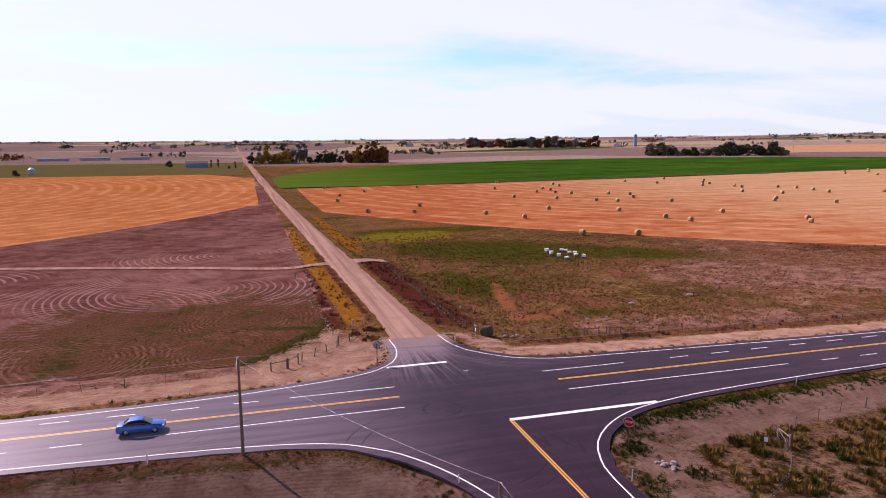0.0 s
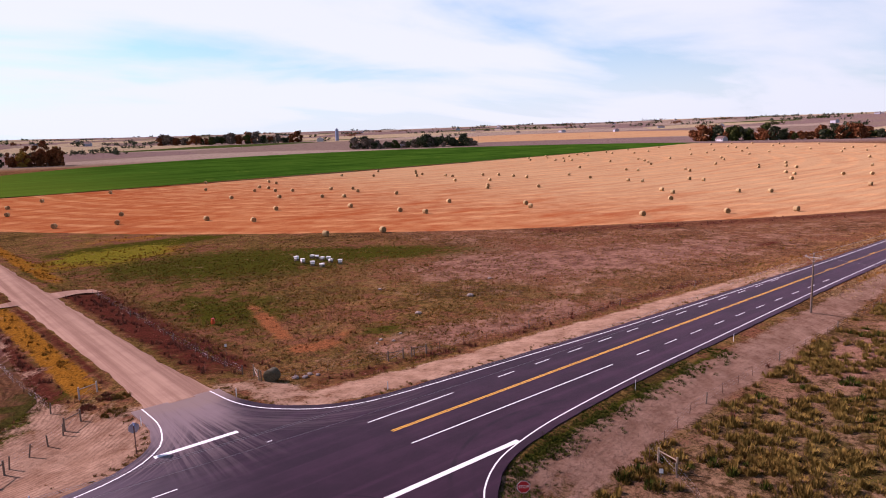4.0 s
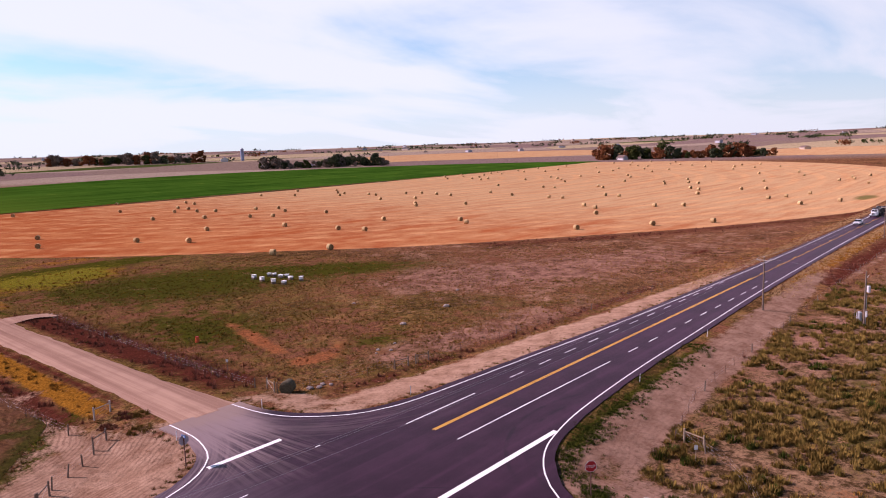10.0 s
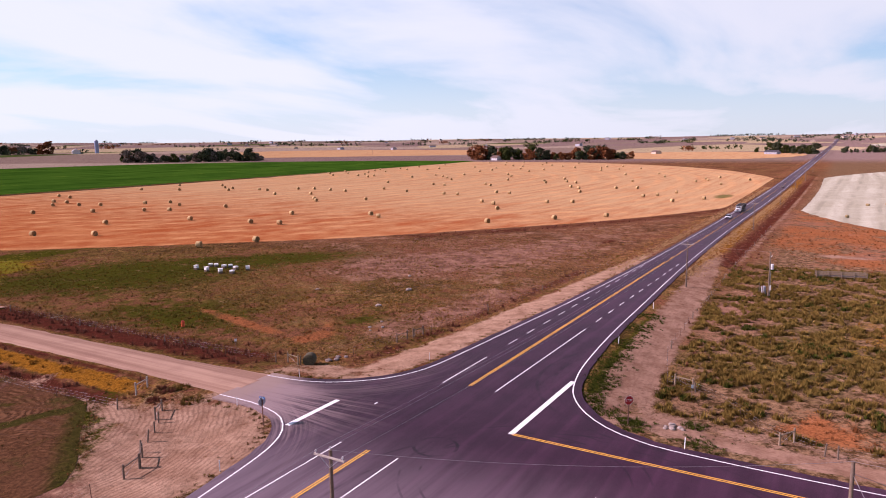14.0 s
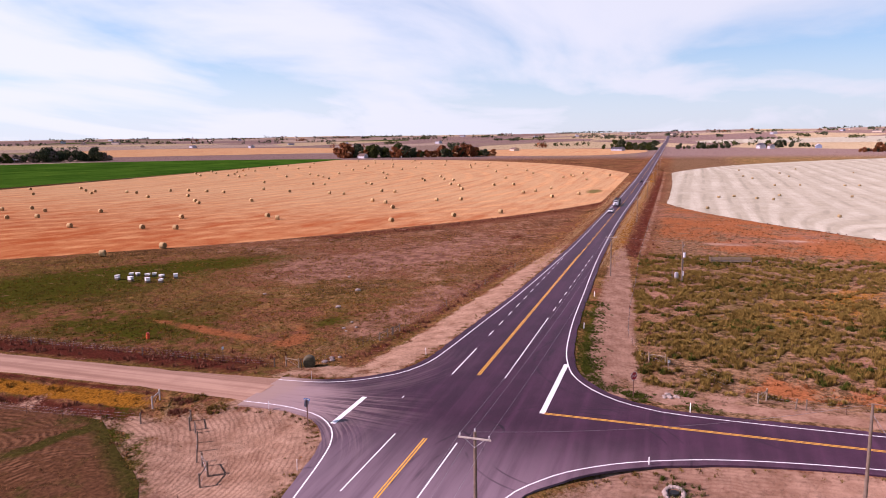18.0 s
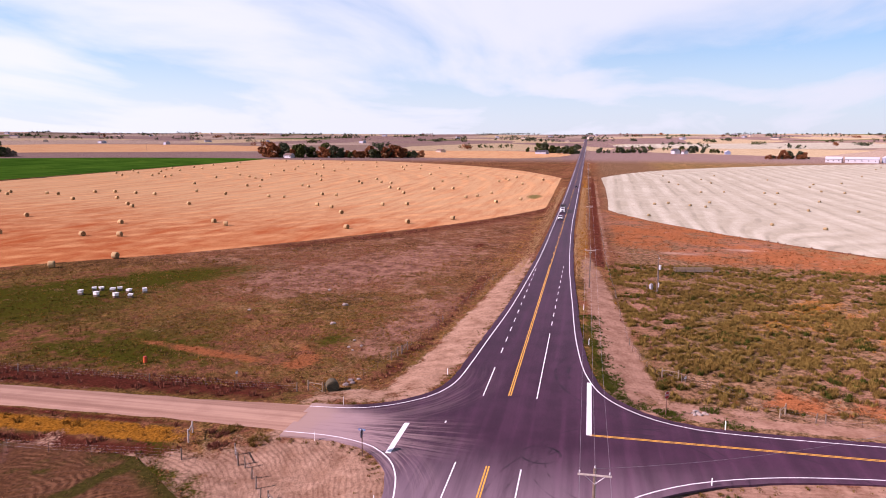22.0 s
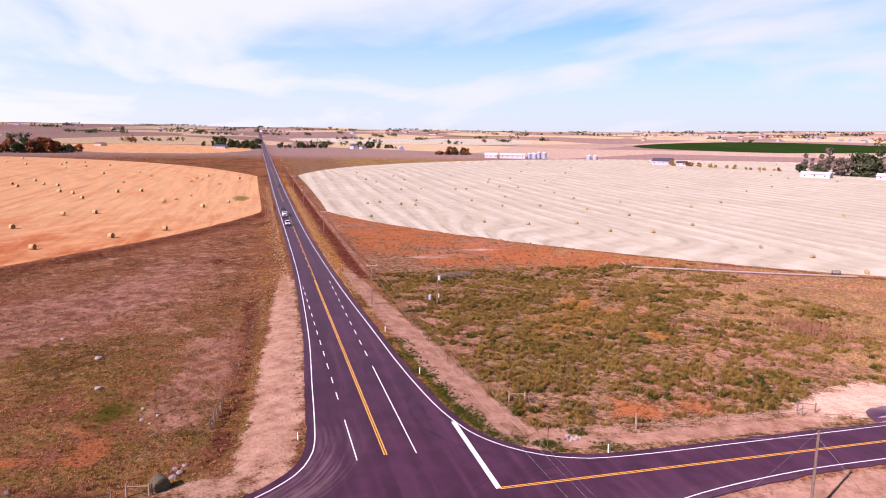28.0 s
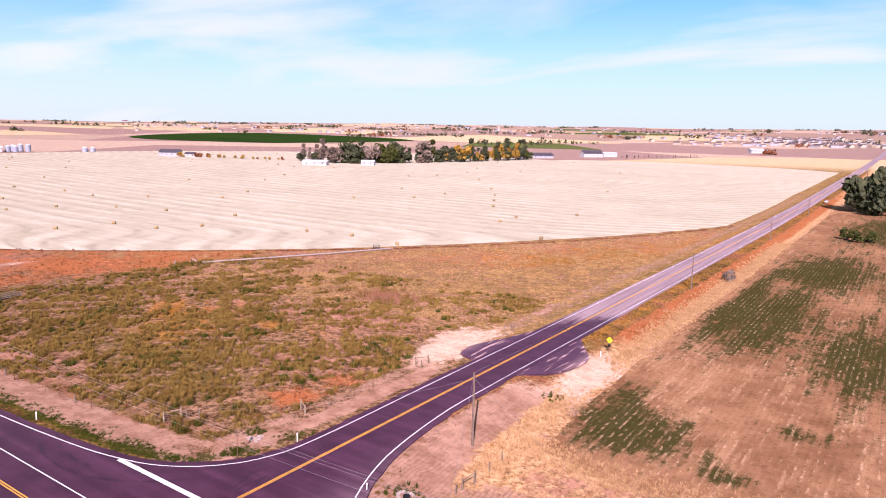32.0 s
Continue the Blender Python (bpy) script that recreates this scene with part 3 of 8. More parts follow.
    wine = nw * (0.9 * band(x - north_x(y), -12.5, -9.0, 1.3) * band(y, 34, 200, 6) + 0.75 * band(x - north_x(y), -5.2, -3.6, 0.7) * band(y, 36, 120, 5)) + ne * (0.85 * band(x - north_x(y), 4.4, 13, 2.2) * band(y, 30, 105, 6) + 0.8 * blob(x, y, 149, 25.5, 6, 2.2) + 0.5 * band(d, 8, 12, 1.6) * band(x, 12, 100, 5))
    wine += se * (0.36 * band(-y, 11.5, 19, 1.8) * smooth(x, 104, 118) + 0.22 * band(d, 8.4, 11.5, 1.2) * band(x, 20, 110, 6))
    dirt += se * (0.55 * band(-y, 14.8, 16.4, 0.6) + 0.4 * band(-y, 11.6, 12.3, 0.4)) * smooth(x, 112, 128) * (y < -10)
    wine += se * 0.6 * band(to_white, 0.5, 4.0, 1.0) * smooth(-y, 18, 26)
    wine += se * 0.45 * band(-y, 10.2, 14.6, 0.9) * smooth(x, 112, 126)
    wine += 0.55 * ne * band(np.hypot(x - BALE_C[0], y - BALE_C[1]) - BALE_R, 0, 12, 4) * (x > 130)
    soil = ne * (0.55 * blob(x, y, 86, 58, 30, 16, -25) + 0.65 * blob(x, y, 40, 24, 26, 6, -8) + 0.5 * blob(x, y, 120, 40, 30, 9, -15)) + nw * 0.9 * smooth(-x, 12, 20) * band(y, 16, 40, 4)
    soil += se * (0.9 * blob(x, y, 146, -41, 8, 4) + 0.9 * blob(x, y, 160, -60, 9, 5) + 0.35 * band(to_white, 4, 40, 12) * (1 - patchy) + 0.05 * smooth(-y, 70, 100) * smooth(d, 2, 6))
    soil += se * 0.30 * smooth(d, 6, 10) + ne * 0.36 * smooth(x - 0.5 * y, 10, 60) * smooth(d, 4, 12) + se * (0.4 * blob(x, y, 30, -50, 10, 8) + 0.45 * blob(x, y, 40, -75, 14, 10) + 0.5 * blob(x, y, 72, -24, 20, 5))
    tan = sw * smooth(-(x - south_x(y)), 13.5, 18) * smooth(-y, 36, 50)
    dirt = dirt * (1 - tan) + 0.50 * tan
    green += tan * (1.25 * blob(x, y, -26, -56, 8, 10, 25) + 0.7 * blob(x, y, -20.5, -70, 3, 8) + 1.1 * blob(x, y, -34, -205, 14, 36) + 1.15 * blob(x, y, -31, -132, 9, 34) + 0.62 * blob(x, y, -45, -68, 6, 3) + 1.05 * blob(x, y, -50, -112, 8, 30) + 0.7 * blob(x, y, -40, -50, 4, 3) + 0.9 * blob(x, y, -22, -140, 3, 40) + 1.2 * blob(x, y, -55, -330, 30, 80) + 0.8 * blob(x, y, -60, -170, 10, 30))
    dirt = dirt * (1 - np.clip(green * tan, 0, 0.9))
    soil += sw * (0.5 * smooth(-x, 16, 24) * (1 - tan) + 0.45 * tan)
    close = 1 - smooth(np.hypot(x, y), 420, 700)
    return (green * close, rust * close, dirt * close), (gold * close, wine * close, soil * close)


def build_ground():
    axis = graded(125.0, 0.95, 1.06, 4720.0)
    gx, gy = np.meshgrid(axis, axis, indexing="xy")
    x, y = gx.ravel(), gy.ravel()
    n = len(axis)
    verts = np.stack([x, y, lie(x, y)], 1)
    i = np.arange(n * n).reshape(n, n)
    faces = np.stack([i[:-1, :-1], i[:-1, 1:], i[1:, 1:], i[1:, :-1]], -1).reshape(-1, 4)
    me = bpy.data.meshes.new("ground")
    me.vertices.add(len(verts))
    me.vertices.foreach_set("co", verts.astype(np.float32).ravel())
    me.loops.add(faces.size)
    me.loops.foreach_set("vertex_index", faces.astype(np.int32).ravel())
    me.polygons.add(len(faces))
    me.polygons.foreach_set("loop_start", np.arange(0, faces.size, 4, dtype=np.int32))
    me.update(calc_edges=True)
    me.polygons.foreach_set("use_smooth", np.ones(len(faces), bool))
    for name, three in zip(("cover", "cover_two"), cover_of(x, y)):
        a = me.attributes.new(name, "FLOAT_COLOR", "POINT")
        rgba = np.stack([*[np.clip(c, 0, 1) for c in three], np.ones_like(x)], 1)
        a.data.foreach_set("color", rgba.astype(np.float32).ravel())
    a = me.attributes.new("verge", "FLOAT_COLOR", "POINT")
    far = np.clip(off_road(x, y), 0, 60)
    a.data.foreach_set("color", np.stack([far, far * 0, far * 0, far * 0 + 1], 1).astype(np.float32).ravel())
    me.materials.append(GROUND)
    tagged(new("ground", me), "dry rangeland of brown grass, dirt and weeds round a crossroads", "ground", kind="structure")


build_ground()

# ---------------------------------------------------------------- roads
NE_LINE = curve_points([(1.7, 24.5), (2.3, 19.1), (4.1, 14.8), (8.0, 10.6), (11.8, 8.7), (15.8, 7.8), (24, 7.2), (37, 6.5), (61, 5.2), (101, 4.1), (137, 3.6), (220, 3.5)])
SE_LINE = curve_points([(3.77, -60), (3.75, -45), (3.7, -32.9), (4.0, -25), (4.7, -21.6), (6.3, -18.1), (9.2, -14.8), (13.1, -12.2), (17.5, -10.7), (25.4, -9.3), (41.6, -8.0), (62.3, -7.1), (90, -5.9), (118, -5.0), (170, -4.0), (220, -3.6)])
NW_LINE = curve_points([(-6.1, 24.5), (-6.1, 19.4), (-6.7, 16.1), (-7.9, 13.1), (-10.3, 10.6), (-12.9, 9.2), (-15.9, 8.3), (-22, 7.2), (-30, 6.1), (-45, 5.2), (-80, 4.2), (-130, 3.6), (-220, 3.5)])
SW_LINE = curve_points([(-3.92, -60), (-4.1, -45), (-5.8, -31), (-8.6, -22), (-11.9, -16.3), (-15.2, -13.0), (-19.7, -10.5), (-29, -8.8), (-49, -7.4), (-80, -5.4), (-130, -3.8), (-220, -3.6)])


def slab(name, outline, thick, material, label, lift=0.0):
    """A flat paved area with a real edge."""
    bm = bmesh.new()
    top = [bm.verts.new((x, y, lift)) for x, y in outline]
    face = bm.faces.new(top)
    if face.normal.z < 0:
        face.normal_flip()
    low = [bm.verts.new((x, y, lift - thick)) for x, y in outline]
    n = len(top)
    for i in range(n):
        bm.faces.new((top[i], top[(i + 1) % n], low[(i + 1) % n], low[i]))
    bmesh.ops.triangulate(bm, faces=[face])
    bmesh.ops.recalc_face_normals(bm, faces=bm.faces)
    return tagged(part(name, bm, material), label, "road", kind="structure")


def far_road(name, line, half, material, label, shade=0.0):
    """A straight road over the swells of the land."""
    left, right = offset(line, half), offset(line, -half)
    z = rise(line[:, 0], line[:, 1]) + shade
    n = len(line)
    verts = [(*p, h) for p, h in zip(left, z)] + [(*p, h) for p, h in zip(right, z)]
    verts += [(x, y, h - 0.35) for x, y, h in verts]
    faces = [(i, n + i, n + i + 1, i + 1) for i in range(n - 1)]
    faces += [(2 * n + i, i, i + 1, 2 * n + i + 1) for i in range(n - 1)] + [(n + i, 3 * n + i, 3 * n + i + 1, n + i + 1) for i in range(n - 1)]
    return tagged(mesh_thing(name, verts, faces, material), label, "road", kind="structure")


def build_roads():
    shoulder = 1.1
    ne, se = offset(NE_LINE, shoulder), offset(SE_LINE, -shoulder)
    nw, sw = offset(NW_LINE, -shoulder), offset(SW_LINE, shoulder)
    outline = np.concatenate([ne, se[::-1], sw, nw[::-1]])
    ragged = np.random.RandomState(4).normal(0, 0.06, outline.shape)
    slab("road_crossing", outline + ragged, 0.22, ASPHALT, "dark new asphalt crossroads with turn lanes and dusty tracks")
    def shape(xs):
        return np.stack([np.array(xs, float), np.zeros(len(xs))], 1)
    far_road("road_east", shape(np.linspace(220, 4690, 120)), 4.6, ASPHALT, "straight dark asphalt highway running to the horizon")
    far_road("road_west", shape(np.linspace(-4690, -220, 120)), 4.6, ASPHALT, "straight dark asphalt highway")
    ys = np.concatenate([np.linspace(-60, -122, 32)])
    far_road("road_south_new", np.stack([south_x(ys), ys], 1), 4.75, OLD_ASPHALT, "newly surfaced asphalt side road ending in ragged patches", -0.002)
    ys = np.concatenate([np.linspace(-122, -420, 40), np.linspace(-440, -4690, 90)])
    far_road("road_south_old", np.stack([south_x(ys), ys], 1), 4.5, OLD_ASPHALT, "grey worn asphalt side road", -0.004)
    ys = np.concatenate([np.linspace(24, 240, 90), np.linspace(250, 4690, 110)])
    rs = np.random.RandomState(7)
    wide = 3.15 + rs.normal(0, 0.12, len(ys)) + np.interp(ys, [24, 40], [0.7, 0]) + 0.5 * np.exp(-((ys - 100) / 6) ** 2)
    xs = north_x(ys)
    z = rise(xs, ys)
    verts, faces = [], []
    for x, y, h, w in zip(xs, ys, z, wide):
        verts += [(x - w - 0.8, y, h - 0.32), (x - w, y, h - 0.05), (x, y, h + 0.03), (x + w, y, h - 0.05), (x + w + 0.8, y, h - 0.32)]
    for i in range(len(ys) - 1):
        faces += [(5 * i + k, 5 * i + k + 1, 5 * i + k + 6, 5 * i + k + 5) for k in range(4)]
    tagged(mesh_thing("road_gravel", verts, faces, GRAVEL, True), "pale packed gravel road between fields", "road", kind="structure")
    # a gravel turnout and a wheel track that run down from the crown of the road
    for name, line, near, far, label in (("gravel_stub", [(-2.6, 99.5), (3.0, 101.0), (8.5, 102.0)], 7.5, 4.5, "short gravel turnout beside the road"), ("farm_track", [(-3.6, 98.5), (-9, 98.0), (-14, 98.5), (-24, 101), (-47, 110), (-92, 124), (-180, 148)], 7.0, 3.2, "pale wheel track worn into bare soil")):
        pts = curve_points(line, 1.5)
        gone = np.linalg.norm(pts - pts[0], axis=1)
        half = np.interp(gone, [0, 7], [near / 2, far / 2])
        top_z = np.interp(gone, [0, 3.2, 10], [1.0, 0.9, 0.0])
        a, b = offset(pts, 1.0) - pts, offset(pts, -1.0) - pts
        verts = []
        for side in (a, b):
            edge = pts + side * half[:, None]
            low = np.array([ground(*q) for q in edge]) + 0.22
            high = rise(edge[:, 0], edge[:, 1]) - 0.02
            verts += [(q[0], q[1], w * hi + (1 - w) * lo) for q, lo, hi, w in zip(edge, low, high, top_z)]
        n = len(pts)
        tagged(mesh_thing(name, verts, [(i, n + i, n + i + 1, i + 1) for i in range(n - 1)], GRAVEL), label, "track", kind="structure")
    # field entrances beside the side road
    slab("apron_east", curve_points([(3.0, -64.0), (5.2, -66.0), (8.6, -67.8), (9.4, -71.0), (8.8, -75.0), (6.6, -81.0), (5.0, -87.3), (3.0, -92.0)], 1.2), 0.3, PATCH_ASPHALT, "fan-shaped asphalt field entrance", -0.03)
    slab("apron_west", curve_points([(-4.0, -62.0), (-5.6, -64.6), (-8.2, -67.0), (-10.3, -71.3), (-10.8, -78.5), (-8.4, -83.0), (-5.6, -87.8), (-4.0, -93.0)], 1.2), 0.3, PATCH_ASPHALT, "fan-shaped asphalt field entrance with dusty tyre marks", -0.035)


def line_mark(name, points, width, paint, label="", lift=0.006, step=4.0):
    pts = curve_points(points, step) if len(points) > 2 else np.linspace(points[0], points[1], max(2, int(np.hypot(*np.subtract(points[1], points[0])) / step) + 1))
    return tagged(ribbon(name, np.asarray(pts, float), width, lift, paint), label or name.replace("_", " "), "road marking", kind="structure")


def build_markings():
    for line, name in ((NE_LINE, "edge_line"), (SE_LINE, "edge_line"), (NW_LINE, "edge_line"), (SW_LINE, "edge_line")):
        tagged(ribbon(name, line, 0.15, 0.006, WHITE_PAINT), "solid white edge line curving round the corner", "road marking", kind="structure")
    for sign in (1, -1):
        for xs in (np.linspace(220, 4690, 120), np.linspace(-4690, -220, 120)):
            tagged(ribbon("edge_line", np.stack([xs, np.full(len(xs), 3.55 * sign)], 1), 0.2, 0.008, WHITE_PAINT), "solid white edge line along the highway", "road marking", kind="structure")
        ys = np.linspace(-60, -900, 90)
        tagged(ribbon("edge_line", np.stack([south_x(ys) + 3.85 * sign, ys], 1), 0.12, 0.01, WHITE_PAINT), "solid white edge line along the side road", "road marking", kind="structure")
    for side in (0.14, -0.14):
        line_mark("yellow_line", [(10.6, side), (112, side)], 0.15, YELLOW_PAINT, "solid yellow centre line")
        line_mark("yellow_line", [(-9.8, side), (-130, side)], 0.15, YELLOW_PAINT, "solid yellow centre line")
        ys = np.concatenate([np.linspace(-10.4, -122, 50), np.linspace(-126, -900, 100)])
        tagged(ribbon("yellow_line", np.stack([south_x(ys) + side, ys], 1), 0.15, 0.01, YELLOW_PAINT), "solid yellow centre line of the side road", "road marking", kind="structure")
    xs = np.linspace(220, 2600, 80)
    tagged(ribbon("yellow_line", np.stack([xs, np.full(len(xs), -0.16)], 1), 0.13, 0.01, YELLOW_PAINT), "solid yellow centre line", "road marking", kind="structure")
    line_mark("yellow_line", [(112, -0.16), (220, -0.16)], 0.13, YELLOW_PAINT, "solid yellow centre line")
    line_mark("lane_line", [(10.0, 3.45), (21.8, 3.45)], 0.14, WHITE_PAINT, "solid white turn-lane line")
    line_mark("lane_line", [(10.3, -3.6), (42.3, -3.6)], 0.14, WHITE_PAINT, "solid white turn-lane line")
    line_mark("lane_line", [(-9.6, 3.45), (-22.2, 3.45)], 0.14, WHITE_PAINT, "solid white turn-lane line")
    line_mark("lane_line", [(-9.9, -3.45), (-38.0, -3.45)], 0.14, WHITE_PAINT, "solid white turn-lane line")
    line_mark("stop_line", [(-9.1, 11.05), (-0.8, 11.05)], 0.62, WHITE_PAINT, "thick white stop bar across the gravel approach", 0.008)
    line_mark("stop_line", [(0.1, -10.3), (18.0, -10.35)], 0.62, WHITE_PAINT, "thick white stop bar across the side road", 0.008)
    for y, start, end in ((3.45, 29.0, 104), (-3.6, 47.6, 112), (3.45, -108, -26.0), (-3.45, -112, -42)):
        for x in np.arange(start, end, 6.62):
            line_mark("lane_dash", [(x, y), (x + 2.9, y)], 0.14, WHITE_PAINT, "short white lane dash")
    for x in np.arange(118, 420, 12.2):
        line_mark("yellow_dash", [(x, 0.16), (x + 3.2, 0.16)], 0.13, YELLOW_PAINT, "short yellow centre dash", 0.012)
    for y in (0.1,):
        line_mark("lane_dash", [(0.2, 6.6), (0.8, 6.6)], 0.15, WHITE_PAINT, "short white lane dash")


build_roads()
build_markings()


# ---------------------------------------------------------------- fields
def field(name, centre, reach, material, label, clip=(), rings=18, steps=640, seed=0, lift=0.13, rough=1.0, rim=0):
    """A crop circle cut by straight borders (a, b, c): a*x + b*y <= c; its edge wanders."""
    rs = np.random.RandomState(seed)
    th = np.linspace(0, 2 * math.pi, steps, endpoint=False)
    wander = sum(rs.normal(0, rough / k) * np.sin(k * 6 * th + rs.uniform(0, 6)) for k in range(1, 6)) + rs.normal(0, 0.22 * rough, steps)
    far = np.full(steps, reach) + wander
    for a, b, c in clip:
        along = a * np.cos(th) + b * np.sin(th)
        room = c - a * centre[0] - b * centre[1]
        with np.errstate(divide="ignore"):
            far = np.minimum(far, np.where(along > 1e-6, room / np.maximum(along, 1e-6), 1e9) + 0.4 * wander)
    f = np.concatenate([[0.02], np.linspace(0.08, 1, rings)]) if not rim else np.concatenate([[0.02], np.linspace(0.08, 0.9, 12), np.linspace(0.91, 1, rim)])
    x = centre[0] + (f[:, None] * far * np.cos(th)).ravel()
    y = centre[1] + (f[:, None] * far * np.sin(th)).ravel()
    z = lie(x, y) + lift
    z[-steps:] -= lift * 0.75
    verts = np.stack([x, y, z], 1)
    faces = [tuple(range(steps))]
    for r in range(len(f) - 1):
        for k in range(steps):
            q = (k + 1) % steps
            faces.append((r * steps + k, (r + 1) * steps + k, (r + 1) * steps + q, r * steps + q))
    return tagged(mesh_thing(name, verts, faces, material, True), label, "field", kind="structure")


def stubble(name, rows, low, high, streak, streak_amount=0.5, soil=None, bleached=None):
    """Cut stubble: rows(n) gives a signal 0..1 along the swaths."""
    n = Nodes(name, 0.95, 0.0)
    fine, mid, big = n.noise(2.2, 4, 0.7), n.noise(0.12, 4, 0.6), n.noise(0.015, 4, 0.55)
    col = n.mix(n.step(n.math("ADD", n.math("MULTIPLY", mid, 0.6), n.math("MULTIPLY", big, 0.4)), 0.36, 0.64), low, high)
    if bleached:
        # the eastern part is mixed paler
        x, y, z = n.xyz()
        col = n.mix(n.math("MULTIPLY", n.step(n.math("ADD", x, n.math("MULTIPLY", mid, 200.0)), 160, 420), 0.95), col, bleached)
        # weeds have come up green near the eastern tip
        u, v = n.math("DIVIDE", n.math("SUBTRACT", x, 356.0), 20.0), n.math("DIVIDE", n.math("SUBTRACT", y, 23.0), 6.0)
        far_off = n.math("ADD", n.math("ADD", n.math("MULTIPLY", u, u), n.math("MULTIPLY", v, v)), n.math("MULTIPLY", n.noise(0.3, 4), 1.2))
        weedy = n.step(far_off, 1.5, 0.7, (0.0, 0.8))
    band_of = rows(n)
    if isinstance(band_of, tuple):
        band_of, furrow = band_of
        col = n.mix(n.math("MULTIPLY", furrow, 0.40), col, tuple(c * 0.55 for c in low))
    col = n.mix(n.math("MULTIPLY", band_of, streak_amount), col, streak)
    drift = n.noise(0.20, 5, 0.65, 0.2, vec=n.scaled((0.06, 1.2, 1.0), 14))
    col = n.mix(n.step(drift, 0.46, 0.66, (0.0, 0.32)), col, tuple(c * 0.80 for c in low))
    if soil:
        x, y, z = n.xyz()
        bare = n.step(n.noise(0.05, 5, 0.6, vec=n.scaled((0.35, 1.5, 1.0), -20)), 0.50, 0.68)
        col = n.mix(n.math("MULTIPLY", bare, n.step(x, 120, 330, (0.8, 0.22))), col, soil)
    col = n.mix(n.step(fine, 0.45, 0.75, (0.0, 0.45)), col, tuple(c * 0.55 for c in low))
    grain = n.noise(0.7, 6, 0.8, vec=n.scaled((0.35, 1.3, 1.0), 12))
    col = n.mix(n.step(grain, 0.56, 0.70, (0.0, 0.45)), col, streak)
    col = n.mix(n.step(grain, 0.44, 0.34, (0.0, 0.40)), col, tuple(c * 0.62 for c in low))
    if bleached:
        col = n.mix(weedy, col, (0.075, 0.085, 0.020))
    n.bump(fine, 0.5, 0.10)
    return n.colour(col)


def white_rows(n):
    """Bright combed swaths with thin dark furrows between them, hooked where the harvester turned."""
    x, y, z = n.xyz()
    dx, dy = n.math("SUBTRACT", x, WHITE_C[0]), n.math("SUBTRACT", y, WHITE_C[1])
    r = n.math("POWER", n.math("ADD", n.math("MULTIPLY", dx, dx), n.math("MULTIPLY", dy, dy)), 0.5)
    edge = n.math("POWER", n.step(r, WHITE_R - 62, WHITE_R + 4), 1.5)
    side = n.math("MULTIPLY", n.step(y, -45, -90), n.step(y, -260, -140, (-0.6, 1.0)))
    hook = n.math("MULTIPLY", n.math("MULTIPLY", edge, side), 36.0)
    v = n.math("SUBTRACT", n.math("ADD", y, n.math("MULTIPLY", x, 0.03)), hook)
    v = n.math("ADD", v, n.math("ADD", n.math("MULTIPLY", n.noise(0.012, 2), 4.0), n.math("MULTIPLY", n.noise(0.09, 3), 1.6)))
    turn = n.math("MULTIPLY", v, 2 * math.pi / 12.5)
    worn = n.math("MAXIMUM", n.step(n.noise(0.02, 4, 0.6), 0.46, 0.60, (0.30, 0.85)), edge)
    swath = n.math("MULTIPLY", n.math("MULTIPLY", n.step(n.math("SINE", turn), -0.3, 0.9), n.step(n.noise(0.3, 4), 0.25, 0.6, (0.35, 1.0))), worn)
    furrow = n.math("MULTIPLY", n.step(n.math("SINE", n.math("ADD", turn, 2.4)), 0.78, 0.98), n.step(n.noise(0.12, 4, vec=n.scaled((0.25, 1.0, 1.0), -2)), 0.42, 0.62))
    return swath, furrow


def ring_rows(centre, period, flat=0.0):
    def rows(n):
        x, y, z = n.xyz()
        dx, dy = n.math("SUBTRACT", x, centre[0]), n.math("SUBTRACT", y, centre[1])
        r = n.math("POWER", n.math("ADD", n.math("MULTIPLY", dx, dx), n.math("MULTIPLY", dy, dy)), 0.5)
        v = n.math("ADD", r, n.math("MULTIPLY", n.noise(0.02, 3), period * 0.4))
        wave = n.math("SINE", n.math("MULTIPLY", v, 2 * math.pi / period))
        return n.math("MULTIPLY", n.step(wave, 0.0, 0.95), n.step(n.noise(0.06, 4), 0.3, 0.65))
    return rows


def crop(name, low, high, bare, thin=0.7):
    """Green crop with thin spots."""
    n = Nodes(name, 0.9, 0.0)
    fine, mid = n.noise(1.6, 4, 0.7), n.noise(0.02, 5, 0.6)
    streak = n.noise(0.1, 4, 0.6, vec=n.scaled((0.08, 1.0, 1.0)))
    col = n.mix(n.step(n.math("ADD", n.math("MULTIPLY", mid, 0.5), n.math("MULTIPLY", streak, 0.5)), 0.35, 0.65), low, high)
    x, y, z = n.xyz()
    # yellowish near the road, deep green eastwards: view-dependent light put into the colour
    col = n.mix(n.step(n.math("ADD", x, n.math("MULTIPLY", mid, 160.0)), 300, 60, (0.0, 0.45)), col, bare)
    col = n.mix(n.step(n.noise(0.03, 5, 0.65), thin, thin + 0.2, (0.0, 0.7)), col, bare)
    col = n.mix(n.step(fine, 0.45, 0.8, (0.0, 0.4)), col, tuple(c * 0.55 for c in low))
    n.bump(fine, 0.5, 0.12)
    return n.colour(col)


